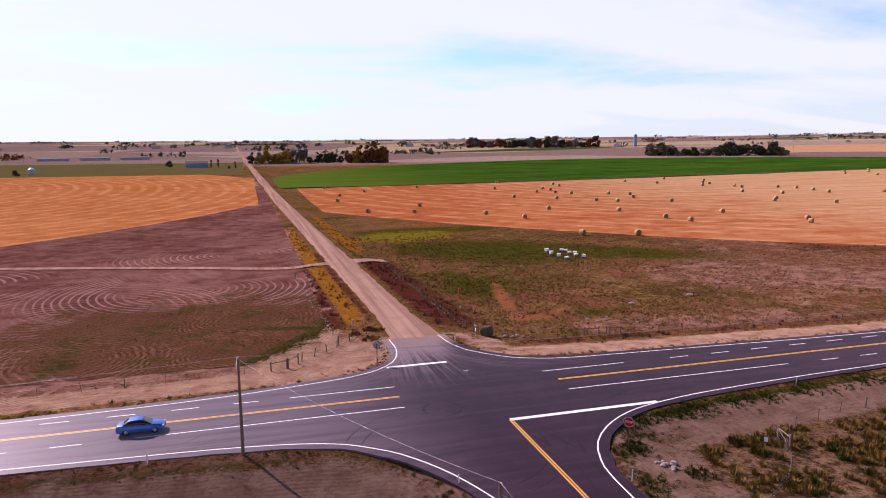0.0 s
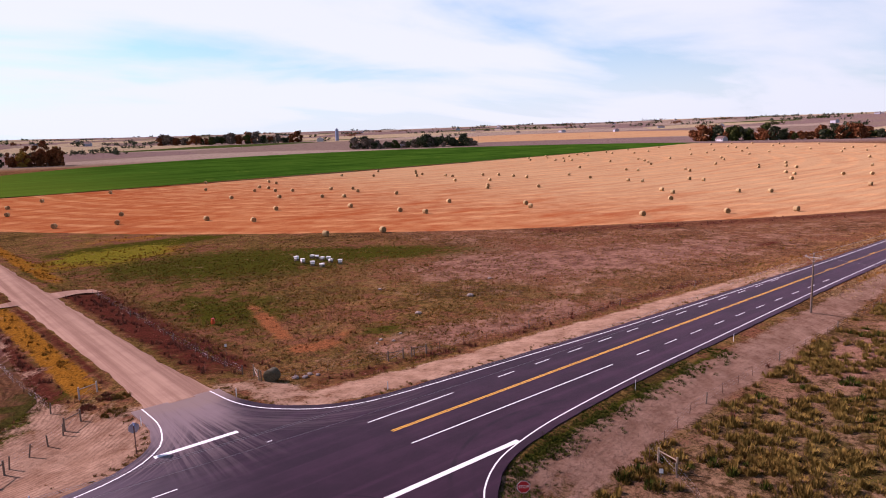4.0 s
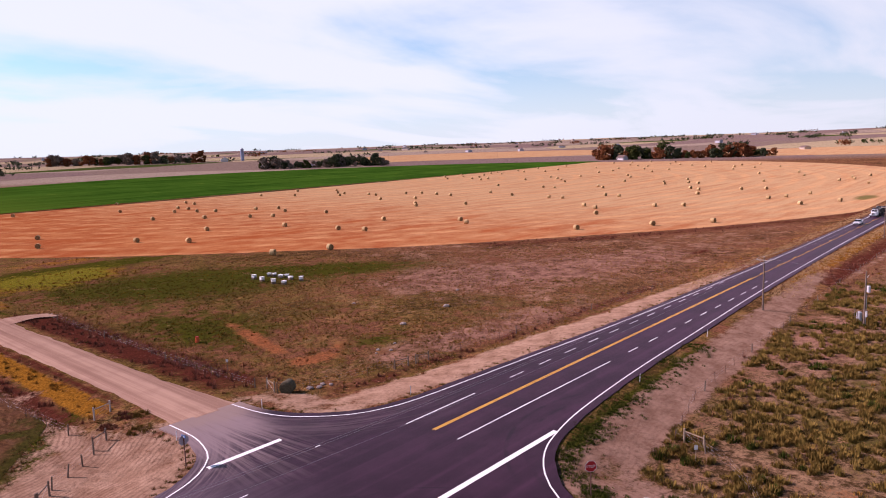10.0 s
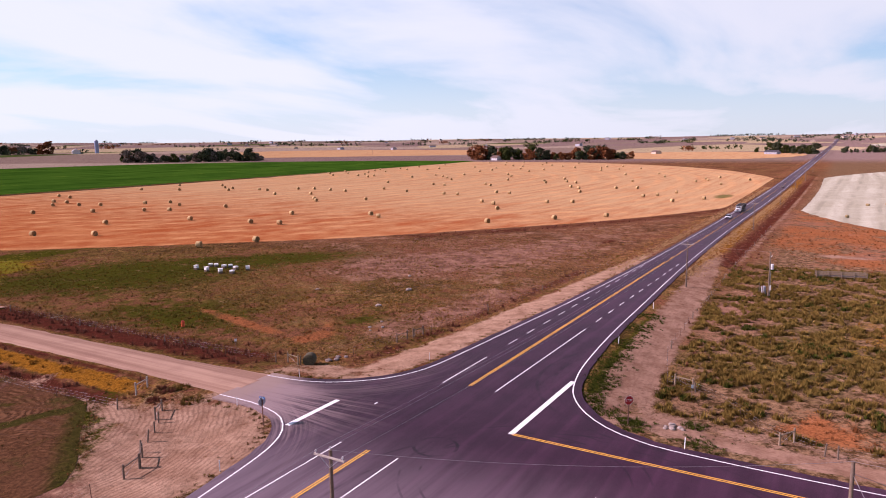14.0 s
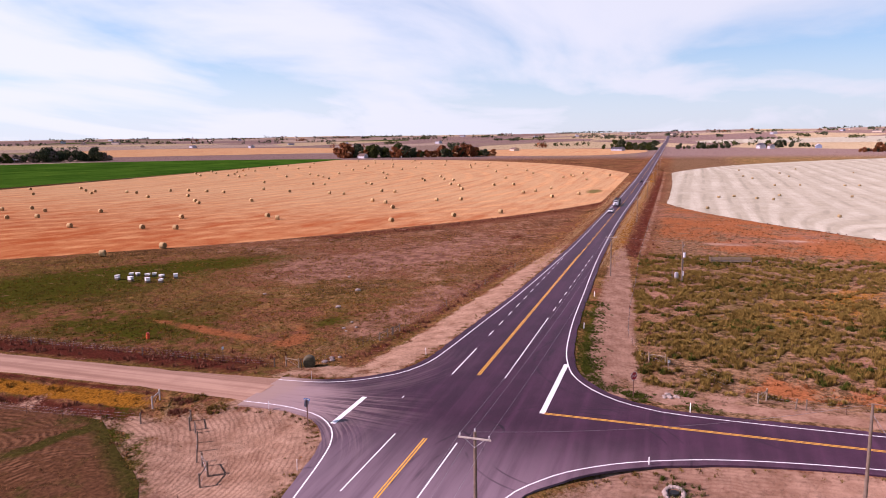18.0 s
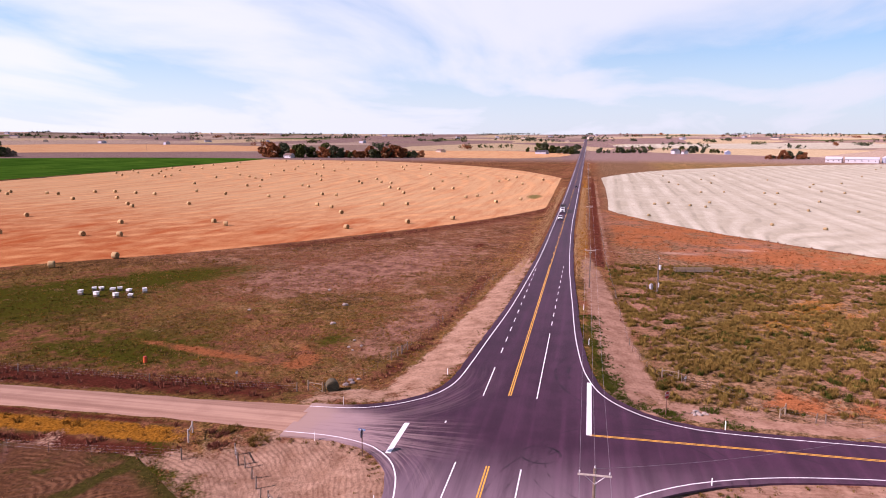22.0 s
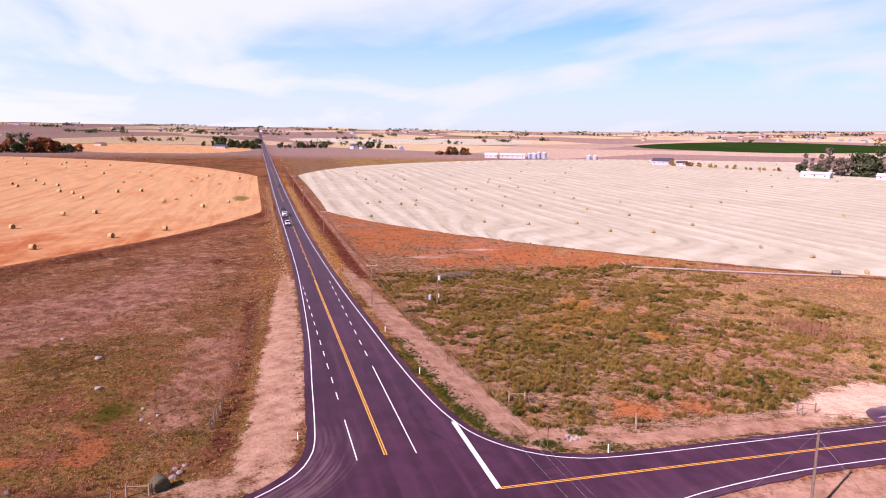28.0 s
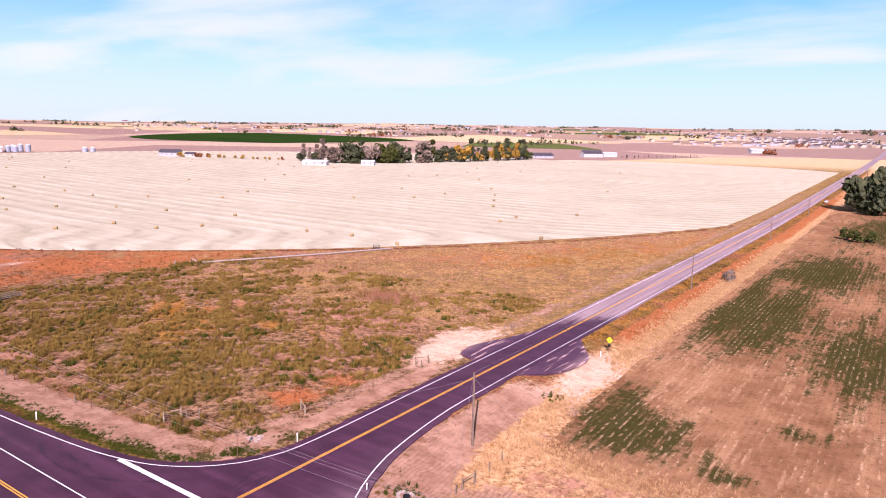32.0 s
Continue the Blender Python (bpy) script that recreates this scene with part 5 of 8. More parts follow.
def build_power_line():
    xs = [-138, -27.4, 84.7, 197, 307, 405, 510, 620]
    tops = []
    for i, x in enumerate(xs):
        y = -10.4 if x < 300 else -10.0
        lab = "weathered wooden utility pole with a pale crossarm beside the highway"
        z = utility_pole(x, y, 9.5 if i != 2 else 9.3, True, 90, label=lab)
        tops.append((x, y, z))
    for a, b in zip(tops, tops[1:]):
        for dy in (-1.1, 0.0, 1.1):
            lift = 0.24 if dy == 0 else -0.15
            cable("power_cable", sag((a[0], a[1] + dy, a[2] + lift), (b[0], b[1] + dy, b[2] + lift), 1.1), 0.010, "thin sagging overhead power cable")
    utility_pole(85.1, -25.7, 8.9, False, 0, True, "bleached utility pole with a transformer and meter box")
    zs = []
    for y in (-39.2, -149.0, -262.0, -372.0):
        x = -11.9 if y > -100 else -9.3
        zs.append((x, y, utility_pole(x, y, 9.6, False, 0, label="plain weathered utility pole beside the side road")))
    cable("power_cable", sag(tops[1], zs[0], 0.7), 0.010, "thin sagging overhead power cable")
    for a, b in zip(zs, zs[1:]):
        cable("power_cable", sag(a, b, 1.0), 0.010, "thin sagging overhead power cable")
    for p, foot in ((zs[0], (4.9, -44.5)), (zs[0], (-18.5, -45.0))):
        cable("guy_wire", [Vector(p) - Vector((0, 0, 0.8)), Vector((*foot, ground(*foot)))], 0.016, "taut steel guy wire anchored in the ground")
    cable("power_cable", sag(tops[2], (85.1, -25.7, ground(85.1, -25.7) + 8.9), 0.3), 0.010, "thin sagging overhead power cable")
    for x, y, h in ((-153, 961, 14), (-332, 1041, 14), (-500, 1090, 14), (20, 1180, 13), (560, 1250, 15), (760, 1120, 15), (930, 960, 15), (1080, 800, 15)):
        utility_pole(x, y, h, True, 30, label="distant tall utility pole on the plain")


build_power_line()

# ---------------------------------------------------------------- trees
BARK = plain("bark", (0.13, 0.095, 0.07), 0.9, 0, 0.3, 3)


def leaf_material(name, low, high):
    n = Nodes(name, 0.8, 0.05)
    pick = n.random(True)
    whole = n.random()
    col = n.mix(pick, low, high)
    col = n.mix(n.math("MULTIPLY", whole, 0.35), col, tuple(c * 0.55 for c in low))
    return n.colour(col)


LEAF = {
    "green": leaf_material("green_leaves", (0.035, 0.045, 0.012), (0.085, 0.095, 0.026)),
    "dark": leaf_material("dark_leaves", (0.034, 0.044, 0.024), (0.090, 0.100, 0.050)),
    "gold": leaf_material("golden_leaves", (0.28, 0.15, 0.024), (0.46, 0.28, 0.055)),
    "rust": leaf_material("rusty_leaves", (0.15, 0.048, 0.020), (0.28, 0.105, 0.040)),
    "grey": leaf_material("bare_grey_twigs", (0.11, 0.085, 0.065), (0.27, 0.21, 0.165)),
}


def tree_meshes(seed, height, spread, leaves=420, base=0.12, shape="round"):
    """Trunk and limbs, and a crown of small leaf clumps, as two meshes about the foot."""
    rs = np.random.RandomState(seed)
    bm = bmesh.new()
    rod(bm, (0, 0, -0.3), (0, 0, height * 0.45), height * 0.028, height * 0.018, 7)
    rod(bm, (0, 0, height * 0.44), (rs.normal(0, 0.2), rs.normal(0, 0.2), height * 0.88), height * 0.018, 0.03, 6)
    lobes = []
    for k in range(11):
        f = rs.uniform(base + 0.08, 0.92)
        a = rs.uniform(0, 2 * math.pi)
        wide = spread * (math.sin(math.pi * min(1, (f - base) / (1 - base) * 0.85 + 0.12)) if shape == "round" else 0.75 * (1.15 - f))
        p = Vector((wide * 0.62 * math.cos(a), wide * 0.62 * math.sin(a), f * height))
        rod(bm, (0, 0, max(0.15, f - 0.22) * height), p, height * 0.010, 0.02, 5)
        lobes.append((p, spread * rs.uniform(0.32, 0.52)))
    wood = bpy.data.meshes.new("trunk")
    bm.to_mesh(wood)
    bm.free()
    verts, faces = [], []
    for _ in range(leaves):
        c, r = lobes[rs.randint(len(lobes))]
        d = Vector(rs.normal(0, 1, 3)).normalized()
        d.z *= 0.75
        p = c + d * r * rs.uniform(0.55, 1.08)
        if p.z < base * height:
            p.z = base * height + rs.uniform(0, 0.4)
        s = spread * rs.uniform(0.10, 0.22)
        q = Euler(rs.uniform(0, 6.28, 3)).to_matrix()
        k = len(verts)
        for a in range(5):
            ang = a * 1.2566 + rs.uniform(-0.3, 0.3)
            verts.append(p + q @ Vector((s * math.cos(ang) * rs.uniform(0.6, 1.2), s * math.sin(ang) * rs.uniform(0.6, 1.2), s * rs.uniform(-0.35, 0.35))))
        verts.append(p + q @ Vector((0, 0, s * 0.4)))
        faces += [(k + a, k + (a + 1) % 5, k + 5) for a in range(5)]
    crown = bpy.data.meshes.new("crown")
    crown.from_pydata([tuple(v) for v in verts], [], faces)
    return wood, crown


TREE_KINDS = [tree_meshes(1, 14, 6.4, 520, 0.05), tree_meshes(2, 16, 7.2, 560, 0.05), tree_meshes(3, 11, 6.0, 480, 0.03), tree_meshes(4, 19, 4.6, 460, 0.04, "tall"), tree_meshes(5, 7, 3.6, 320, 0.05), tree_meshes(6, 12, 2.2, 300, 0.05, "tall")]
WOODS = {}


def tree(x, y, kind, tone, size=1.0, label="", category="tree", group="grove"):
    wood, crown = TREE_KINDS[kind]
    if (kind, tone) not in WOODS:
        a, b = wood.copy(), crown.copy()
        a.materials.append(BARK)
        b.materials.append(LEAF[tone])
        WOODS[kind, tone] = (a, b)
    a, b = WOODS[kind, tone]
    top = new("tree")
    top.matrix_basis = pose(x, y, ground(x, y), 0, 0, (x * 37 + y * 11) % 360) @ Matrix.Diagonal((size, size, size, 1))
    piece("trunk", a, top, Matrix())
    piece("crown", b, top, Matrix())
    words = {"green": "leafy green", "dark": "dark green", "gold": "golden autumn", "rust": "rusty autumn", "grey": "bare grey"}
    return tagged(top, label or f"{words[tone]} tree in a shelter belt on the plain", category, group)


def grove(ends, count, depth, tones, kinds=(0, 1, 2), size=1.0, seed=0, group="grove"):
    rs = np.random.RandomState(seed)
    a, b = np.array(ends[0], float), np.array(ends[1], float)
    side = np.array([-(b - a)[1], (b - a)[0]]) / np.linalg.norm(b - a)
    for k in range(count):
        p = a + (b - a) * (k + rs.uniform(0, 1)) / count + side * rs.uniform(-depth, depth)
        tree(p[0], p[1], kinds[rs.randint(len(kinds))], tones[rs.randint(len(tones))], size * rs.choice([rs.uniform(0.5, 0.8), rs.uniform(0.85, 1.25)]), group=group)


def build_trees():
    grove(((900, 478), (958, 240)), 49, 18, ["dark", "rust", "dark", "rust", "green", "rust"], size=1.35, seed=1, group="farm grove")
    grove(((-22, 945), (60, 950)), 20, 10, ["gold", "grey", "gold", "dark"], (0, 3), 1.3, 2, "poplar row")
    grove(((60, 940), (110, 935)), 11, 10, ["dark", "green"], (2, 4), 1.2, 3, "poplar row")
    grove(((112, 930), (172, 915)), 20, 10, ["rust", "rust", "gold"], (0, 3), 1.35, 4, "poplar row")
    grove(((620, 945), (765, 790)), 43, 16, ["dark", "dark", "green", "grey"], (0, 1, 2), 1.25, 5, "farmstead trees")
    grove(((560, 1740), (820, 1490)), 37, 20, ["dark", "rust", "green", "grey"], (0, 1), 1.7, 6, "far farmstead trees")
    grove(((545, -545), (480, -545)), 11, 8, ["dark", "grey"], (1, 3), 1.5, 7, "southern shelter belt")
    grove(((480, -545), (428, -660)), 29, 10, ["dark", "grey", "dark", "dark", "green"], (1, 3, 0), 1.55, 8, "southern shelter belt")
    grove(((428, -665), (386, -810)), 31, 8, ["dark", "dark", "gold", "green", "dark", "green", "dark"], (1, 3), 1.4, 9, "southern shelter belt")
    grove(((690, -480), (560, -540)), 17, 5, ["gold", "gold", "rust"], (4,), 0.8, 10, "southern shelter belt")
    grove(((1260, 95), (1150, 14)), 23, 12, ["dark", "green"], (0, 2), 1.1, 11, "roadside trees")
    grove(((1205, -25), (1215, -110)), 17, 6, ["dark", "green"], (4, 2), 0.9, 12, "roadside trees")
    grove(((1215, -150), (1220, -250)), 11, 8, ["dark", "green"], (4, 2), 1.0, 13, "roadside trees")
    grove(((975, -255), (976, -312)), 14, 8, ["dark", "rust"], (4, 2), 0.9, 14, "yard trees")
    grove(((310, -952), (216, -1062)), 22, 1, ["dark"], (5,), 0.45, 15, "clipped evergreen row")
    for x, y, k, tone, s in ((-119, 855, 4, "dark", 1.3), (-68, 838, 5, "dark", 1.0), (-60, 842, 5, "dark", 1.1), (-39, 795, 5, "dark", 0.9), (-46, 792, 4, "green", 0.6), (-241, 680, 4, "dark", 1.0)):
        tree(x, y, k, tone, s, group="yard trees")
    for x, y, k, s in ((-31, -418, 1, 1.75), (-41, -428, 0, 1.8), (-38, -406, 2, 1.75)):
        tree(x, y, k, "dark", s, "broad dark cottonwood beside the side road", group="roadside trees")
    tree(-14, -170, 4, "grey", 0.5, "pale grey shrub beside the side road", "bush", "roadside bushes")
    for x, y in ((-37, -284), (-42, -287), (-33, -291)):
        tree(x, y, 4, "green", 0.75, "low green thicket beside the field", "bush", "roadside bushes")


build_trees()


# ---------------------------------------------------------------- grass, weeds and stalks
def blade_material(name, low, high):
    n = Nodes(name, 0.85, 0.0)
    tone = n.math("ADD", n.math("MULTIPLY", n.random(True), 0.55), n.math("MULTIPLY", n.step(n.noise(0.5, 3, 0.6), 0.3, 0.7), 0.45))
    return n.colour(n.mix(tone, low, high))


BLADES = {
    "olive": blade_material("olive_grass", (0.076, 0.048, 0.012), (0.262, 0.160, 0.042)),
    "sage": blade_material("yellow_green_scrub", (0.090, 0.060, 0.014), (0.310, 0.200, 0.052)),
    "green": blade_material("green_weeds", (0.022, 0.032, 0.006), (0.078, 0.090, 0.015)),
    "dry": blade_material("dry_brown_grass", (0.142, 0.061, 0.024), (0.419, 0.196, 0.084)),
    "straw": blade_material("straw_grass", (0.290, 0.160, 0.068), (0.560, 0.365, 0.185)),
    "gold": blade_material("golden_weeds", (0.140, 0.062, 0.010), (0.360, 0.172, 0.030)),
    "wine": blade_material("dark_red_weeds", (0.106, 0.037, 0.025), (0.269, 0.103, 0.062)),
    "rust": blade_material("rust_red_weeds", (0.165, 0.056, 0.019), (0.350, 0.135, 0.050)),
    "tawny": blade_material("tawny_grass", (0.200, 0.096, 0.036), (0.500, 0.262, 0.115)),
    "stalk": blade_material("dead_brown_stalks", (0.201, 0.090, 0.049), (0.356, 0.181, 0.104)),
}


def tufts(name, x, y, size, tall, tone, label, blades=9, seed=0, category="grass", thin=1.0):
    """Many small clumps of leaning blades as one mesh."""
    rs = np.random.RandomState(seed)
    x, y, size, tall = (np.broadcast_to(np.asarray(v, float), np.shape(x)) for v in (x, y, size, tall))
    n = len(x)
    if not n:
        return None
    z = lie(x, y)
    blades = int(blades * 1.8 + 0.5)
    a = rs.uniform(0, 2 * math.pi, (n, blades))
    out = np.sqrt(rs.uniform(0, 1, (n, blades)))
    foot = 0.52 * out * size[:, None]
    lean = rs.uniform(0.04, 0.26, (n, blades)) * size[:, None]
    h = tall[:, None] * (1.1 - 0.65 * out**2) * rs.uniform(0.6, 1.1, (n, blades))
    w = thin * size[:, None] * rs.uniform(0.055, 0.115, (n, blades))
    ca, sa = np.cos(a), np.sin(a)
    bx, by = x[:, None] + foot * ca, y[:, None] + foot * sa
    left = np.stack([bx - w * sa, by + w * ca, np.broadcast_to(z[:, None] - 0.04, bx.shape)], -1)
    right = np.stack([bx + w * sa, by - w * ca, np.broadcast_to(z[:, None] - 0.04, bx.shape)], -1)
    tip = np.stack([bx + lean * ca, by + lean * sa, z[:, None] + h], -1)
    verts = np.stack([left, right, tip], 2).reshape(-1, 3).astype(np.float32)
    k = np.arange(n * blades, dtype=np.int32) * 3
    faces = np.stack([k, k + 1, k + 2], 1)
    me = bpy.data.meshes.new(name)
    me.vertices.add(len(verts))
    me.vertices.foreach_set("co", verts.ravel())
    me.loops.add(faces.size)
    me.loops.foreach_set("vertex_index", faces.ravel())
    me.polygons.add(len(faces))
    me.polygons.foreach_set("loop_start", np.arange(0, faces.size, 3, dtype=np.int32))
    me.update(calc_edges=True)
    me.materials.append(BLADES[tone])
    return tagged(new(name, me), label, category, kind="stuff")


def in_field(x, y):
    straw = (np.hypot(x - BALE_C[0], y - BALE_C[1]) < BALE_R + 1) & (y > 12.5) & (x > 9)
    pale = (np.hypot(x - WHITE_C[0], y - WHITE_C[1]) < WHITE_R + 1) & (y < -21) & (x > 16)
    bare = (x < -13.5) & (y > 24) & (0.81 * x - 0.59 * y < -36.0)
    return straw | pale | bare


def build_grass():
    rs = np.random.RandomState(21)
    n = 110000
    x, y = rs.uniform(-120, 215, n), rs.uniform(-230, 215, n)
    near = np.hypot(x + 10, y) / 190
    keep = (rs.uniform(0, 1, n) < np.clip(1.25 - 0.85 * near, 0.10, 1)) & (off_road(x, y) > 0.9) & ~in_field(x, y) & ~((x < -19) & (y < -42))
    x, y = x[keep], y[keep]
    # clumping: drop most of those where a slow pattern is low
    patch = np.sin(x * 0.33 + 1.7 * np.sin(y * 0.11)) * np.sin(y * 0.29 + 1.9 * np.sin(x * 0.13)) + 0.5 * np.sin(x * 0.9 + y * 0.7)
    keep = rs.uniform(-1.2, 1.0, len(x)) < patch + 0.25
    x, y = x[keep], y[keep]
    (green, rust, dirt), (gold, wine, soil) = cover_of(x, y)
    u = rs.uniform(0, 1, len(x))
    ok = u > np.clip(dirt * 1.45, 0, 0.975)
    ok &= rs.uniform(0, 1, len(x)) > np.clip(soil * 0.9, 0, 0.85)
    ok &= ~((gold > 0.45) & (wine > 0.1))
    ok &= ~((np.abs(y - 100) < 3.4) & (np.abs(x + 8) < 18))
    ok &= ~((x > 8) & (y > 12) & (rs.uniform(0, 1, len(x)) < 0.5))
    x, y, green, rust, gold, wine = (v[ok] for v in (x, y, green, rust, gold, wine))
    se = (x > 0) & (y < 0)
    jitter = rs.normal(0, 0.16, (4, len(x)))
    score = np.stack([rust + jitter[0], gold + jitter[1], wine + jitter[2], green + jitter[3], np.full(len(x), 0.40)])
    kind = np.where(gold > 0.4, 1, score.argmax(0))
    s = rs.uniform(0.7, 1.3, len(x))
    pick = rs.uniform(0, 1, len(x))

    def lay(name, mask, size, tall, tone, label, blades=10):
        tufts(name, x[mask], y[mask], size * s[mask], tall * s[mask], tone, label, blades, 5 + len(name))

    lay("rust_weeds", kind == 0, 0.62, 0.42, "rust", "patches of rust-red dry weeds")
    lay("golden_weeds", kind == 1, 0.62, 0.45, "gold", "golden flowering weeds along the verges")
    lay("dark_red_weeds", kind == 2, 0.70, 0.60, "wine", "tall dark red weeds along the road verge")
    lay("green_weeds", (kind == 3) & (pick < 0.55), 0.46, 0.22, "green", "low green weeds on the verges and pasture")
    lay("olive_grass", ((kind == 3) & (pick >= 0.55)) | ((kind == 4) & ~se & (pick < 0.45)), 0.36, 0.2, "olive", "olive tufts of pasture grass")
    lay("yellow_green_scrub", (kind == 4) & se & (pick < 0.22), 0.52, 0.27, "sage", "rounded yellow-green scrub tufts on sandy ground")
    lay("dark_scrub", (kind == 4) & se & (pick >= 0.78), 0.50, 0.26, "olive", "rounded dark olive scrub tufts on sandy ground")
    lay("brown_grass", (kind == 4) & ~se & (pick >= 0.45), 0.36, 0.2, "dry", "dry brown bunch grass")
    # scrub clumps of the south-eastern pasture, thick in drifts
    m = 17000
    px, py = rs.uniform(12, 122, m), rs.uniform(-116, -15, m)
    (g2, r2, d2), (_, w2, s2) = cover_of(px, py)
    wave = np.sin(px * 0.5 + 2 * np.sin(py * 0.2)) * np.sin(py * 0.46 + 2 * np.sin(px * 0.17)) + 0.5 * np.sin(px * 0.16 + 1.0) * np.sin(py * 0.13)
    ok = (off_road(px, py) > 8.5) & ~in_field(px, py) & (d2 < 0.3) & (rs.uniform(-0.9, 0.9, m) < 1.2 * wave - 0.05 + 0.5 * g2 - 0.6 * smooth(-py - 0.3 * px, 48, 75)) & (r2 < 0.5)
    px, py = px[ok], py[ok]
    mark = rs.uniform(0, 1, len(px)) + 0.35 * np.sin(px * 0.21 + np.sin(py * 0.3))
    for name, low, high, tone, label, seed in (("sage_clumps", 0.50, 9, "sage", "yellow-green scrub clumps", 31), ("olive_clumps", -0.10, 0.50, "olive", "dark olive scrub clumps", 32), ("green_clumps", -9, -0.10, "green", "dark green scrub clumps", 46)):
        m_in = (mark >= low) & (mark < high)
        tufts(name, px[m_in], py[m_in], 0.60 + 1.10 * rs.uniform(0, 1, m_in.sum()) ** 1.7, rs.uniform(0.42, 0.88, m_in.sum()), tone, label, 42, seed, thin=0.55)
    # fine bunch grass all over the north-eastern pasture
    m = 52000
    px, py = rs.uniform(7, 150, m), rs.uniform(10, 150, m)
    (g2, r2, d2), (o2, w2, s2) = cover_of(px, py)
    wave = np.sin(px * 0.4 + 2 * np.sin(py * 0.21)) * np.sin(py * 0.37 + 2 * np.sin(px * 0.15)) + 0.5 * np.sin(px * 0.11 + 2) * np.sin(py * 0.09)
    ok = (off_road(px, py) > 1.5) & ~in_field(px, py) & (d2 < 0.3) & (r2 < 0.35) & (rs.uniform(-1.0, 1.0, m) < wave + 0.25 - 0.5 * s2) & (rs.uniform(0, 1, m) < np.clip(1.3 - np.hypot(px, py) / 160, 0.25, 1))
    px, py, g2, o2 = px[ok], py[ok], g2[ok], o2[ok]
    mark = rs.uniform(0, 1, len(px)) + 0.3 * np.sin(px * 0.13 + 1.5 * np.sin(py * 0.11)) - 0.5 * g2
    for name, low, high, tone, label, seed in (("pasture_dry_grass", 0.5, 9, "tawny", "fine reddish brown bunch grass", 47), ("pasture_gold_grass", 0.32, 0.5, "gold", "fine golden bunch grass", 48), ("pasture_olive_grass", -9, 0.32, "olive", "fine olive bunch grass", 49)):
        m_in = (mark >= low) & (mark < high)
        tufts(name, px[m_in], py[m_in], rs.uniform(0.32, 0.8, m_in.sum()), rs.uniform(0.18, 0.42, m_in.sum()), tone, label, 7, seed, thin=0.7)
    # straw grass between the side road and the pale field
    m = 26000
    px, py = rs.uniform(6, 125, m), rs.uniform(-300, -72, m)
    to_white = np.hypot(px - WHITE_C[0], py - WHITE_C[1]) - WHITE_R
    wave = np.sin(px * 0.3 + 2 * np.sin(py * 0.14)) * np.sin(py * 0.25 + 2 * np.sin(px * 0.12))
    ok = (to_white > 3) & (off_road(px, py) > 2) & (cover_of(px, py)[0][2] < 0.3) & (rs.uniform(-1.0, 1.0, m) < wave + 0.2)
    px, py = px[ok], py[ok]
    mark = rs.uniform(0, 1, len(px)) + 0.35 * np.sin(px * 0.15 + 1.2 * np.sin(py * 0.08))
    for name, low, high, tone, label, seed in (("straw_pasture", 0.55, 9, "straw", "pale straw-coloured pasture grass", 50), ("brown_pasture", 0.22, 0.55, "dry", "reddish brown pasture grass", 51), ("olive_pasture", -9, 0.22, "sage", "yellow-green pasture grass", 52)):
        m_in = (mark >= low) & (mark < high)
        tufts(name, px[m_in], py[m_in], rs.uniform(0.25, 0.6, m_in.sum()), rs.uniform(0.15, 0.36, m_in.sum()), tone, label, 6, seed)
    # dry straw grass along both edges of the highway, east of the turn lanes
    m = 5500
    px = rs.uniform(96, 430, m)
    py = np.where(rs.uniform(0, 1, m) < 0.6, -1, 1) * (5.9 + np.interp(px, [96, 137], [1.4, 0]) + np.abs(rs.normal(0, 1.8, m)))
    tufts("roadside_straw", px, py, rs.uniform(0.35, 0.7, m), rs.uniform(0.2, 0.45, m), "straw", "dry straw grass along the highway edge", 5, 54)
    # dead corn stalks in a patch, and straw grass beside the southern field
    a, r = rs.uniform(0, 6.28, 420), np.abs(rs.normal(0, 1, 420))
    tufts("reed_stalks", 49 + 6.5 * r * np.cos(a), -95 + 4.5 * r * np.sin(a), 0.34, rs.uniform(0.9, 1.7, 420), "stalk", "dead reddish corn stalks standing in a patch", 8, 33)
    px, py = rs.uniform(40, 118, 700), rs.uniform(-150, -78, 700)
    to_white = np.hypot(px - WHITE_C[0], py - WHITE_C[1]) - WHITE_R
    ok = (to_white > 5) & (to_white < 42)
    tufts("tall_dry_weeds", px[ok], py[ok], 0.42, rs.uniform(0.6, 1.2, ok.sum()), "stalk", "sparse tall dry weeds below the pale field", 8, 34)
    py = rs.uniform(-260, -34, 9000)
    px = south_x(py) + np.interp(-py, [34, 60, 120, 260], [-16.0, -14.6, -14.6, -14.6]) + rs.normal(0, 1.6, 9000)
    ok = (off_road(px, py) > 3) & (rs.uniform(0, 1, len(px)) > 1.3 * cover_of(px, py)[0][2])
    tufts("straw_grass", px[ok], py[ok], rs.uniform(0.35, 0.75, ok.sum()), rs.uniform(0.25, 0.70, ok.sum()), "straw", "pale straw-coloured grass strip along the field", 7, 35, thin=0.7)
    m = 2600
    px = rs.uniform(-75, -15, m)
    py = -43.5 + 1.5 * np.sin(px / 7.0) + rs.normal(0, 1.7, m)
    tufts("field_edge_grass", px, py, rs.uniform(0.35, 0.75, m), rs.uniform(0.2, 0.6, m), "straw", "blond dead grass along the edge of the tan field", 7, 55, thin=0.7)
    # young crop in rows on the tan field
    rows = np.arange(-78, -20.5, 0.92)
    px = np.repeat(rows, 330) + rs.normal(0, 0.10, len(rows) * 330)
    py = rs.uniform(-215, -44, len(px))
    (g2, _, _), _ = cover_of(px, py)
    ok = rs.uniform(0.12, 1.15, len(px)) < g2
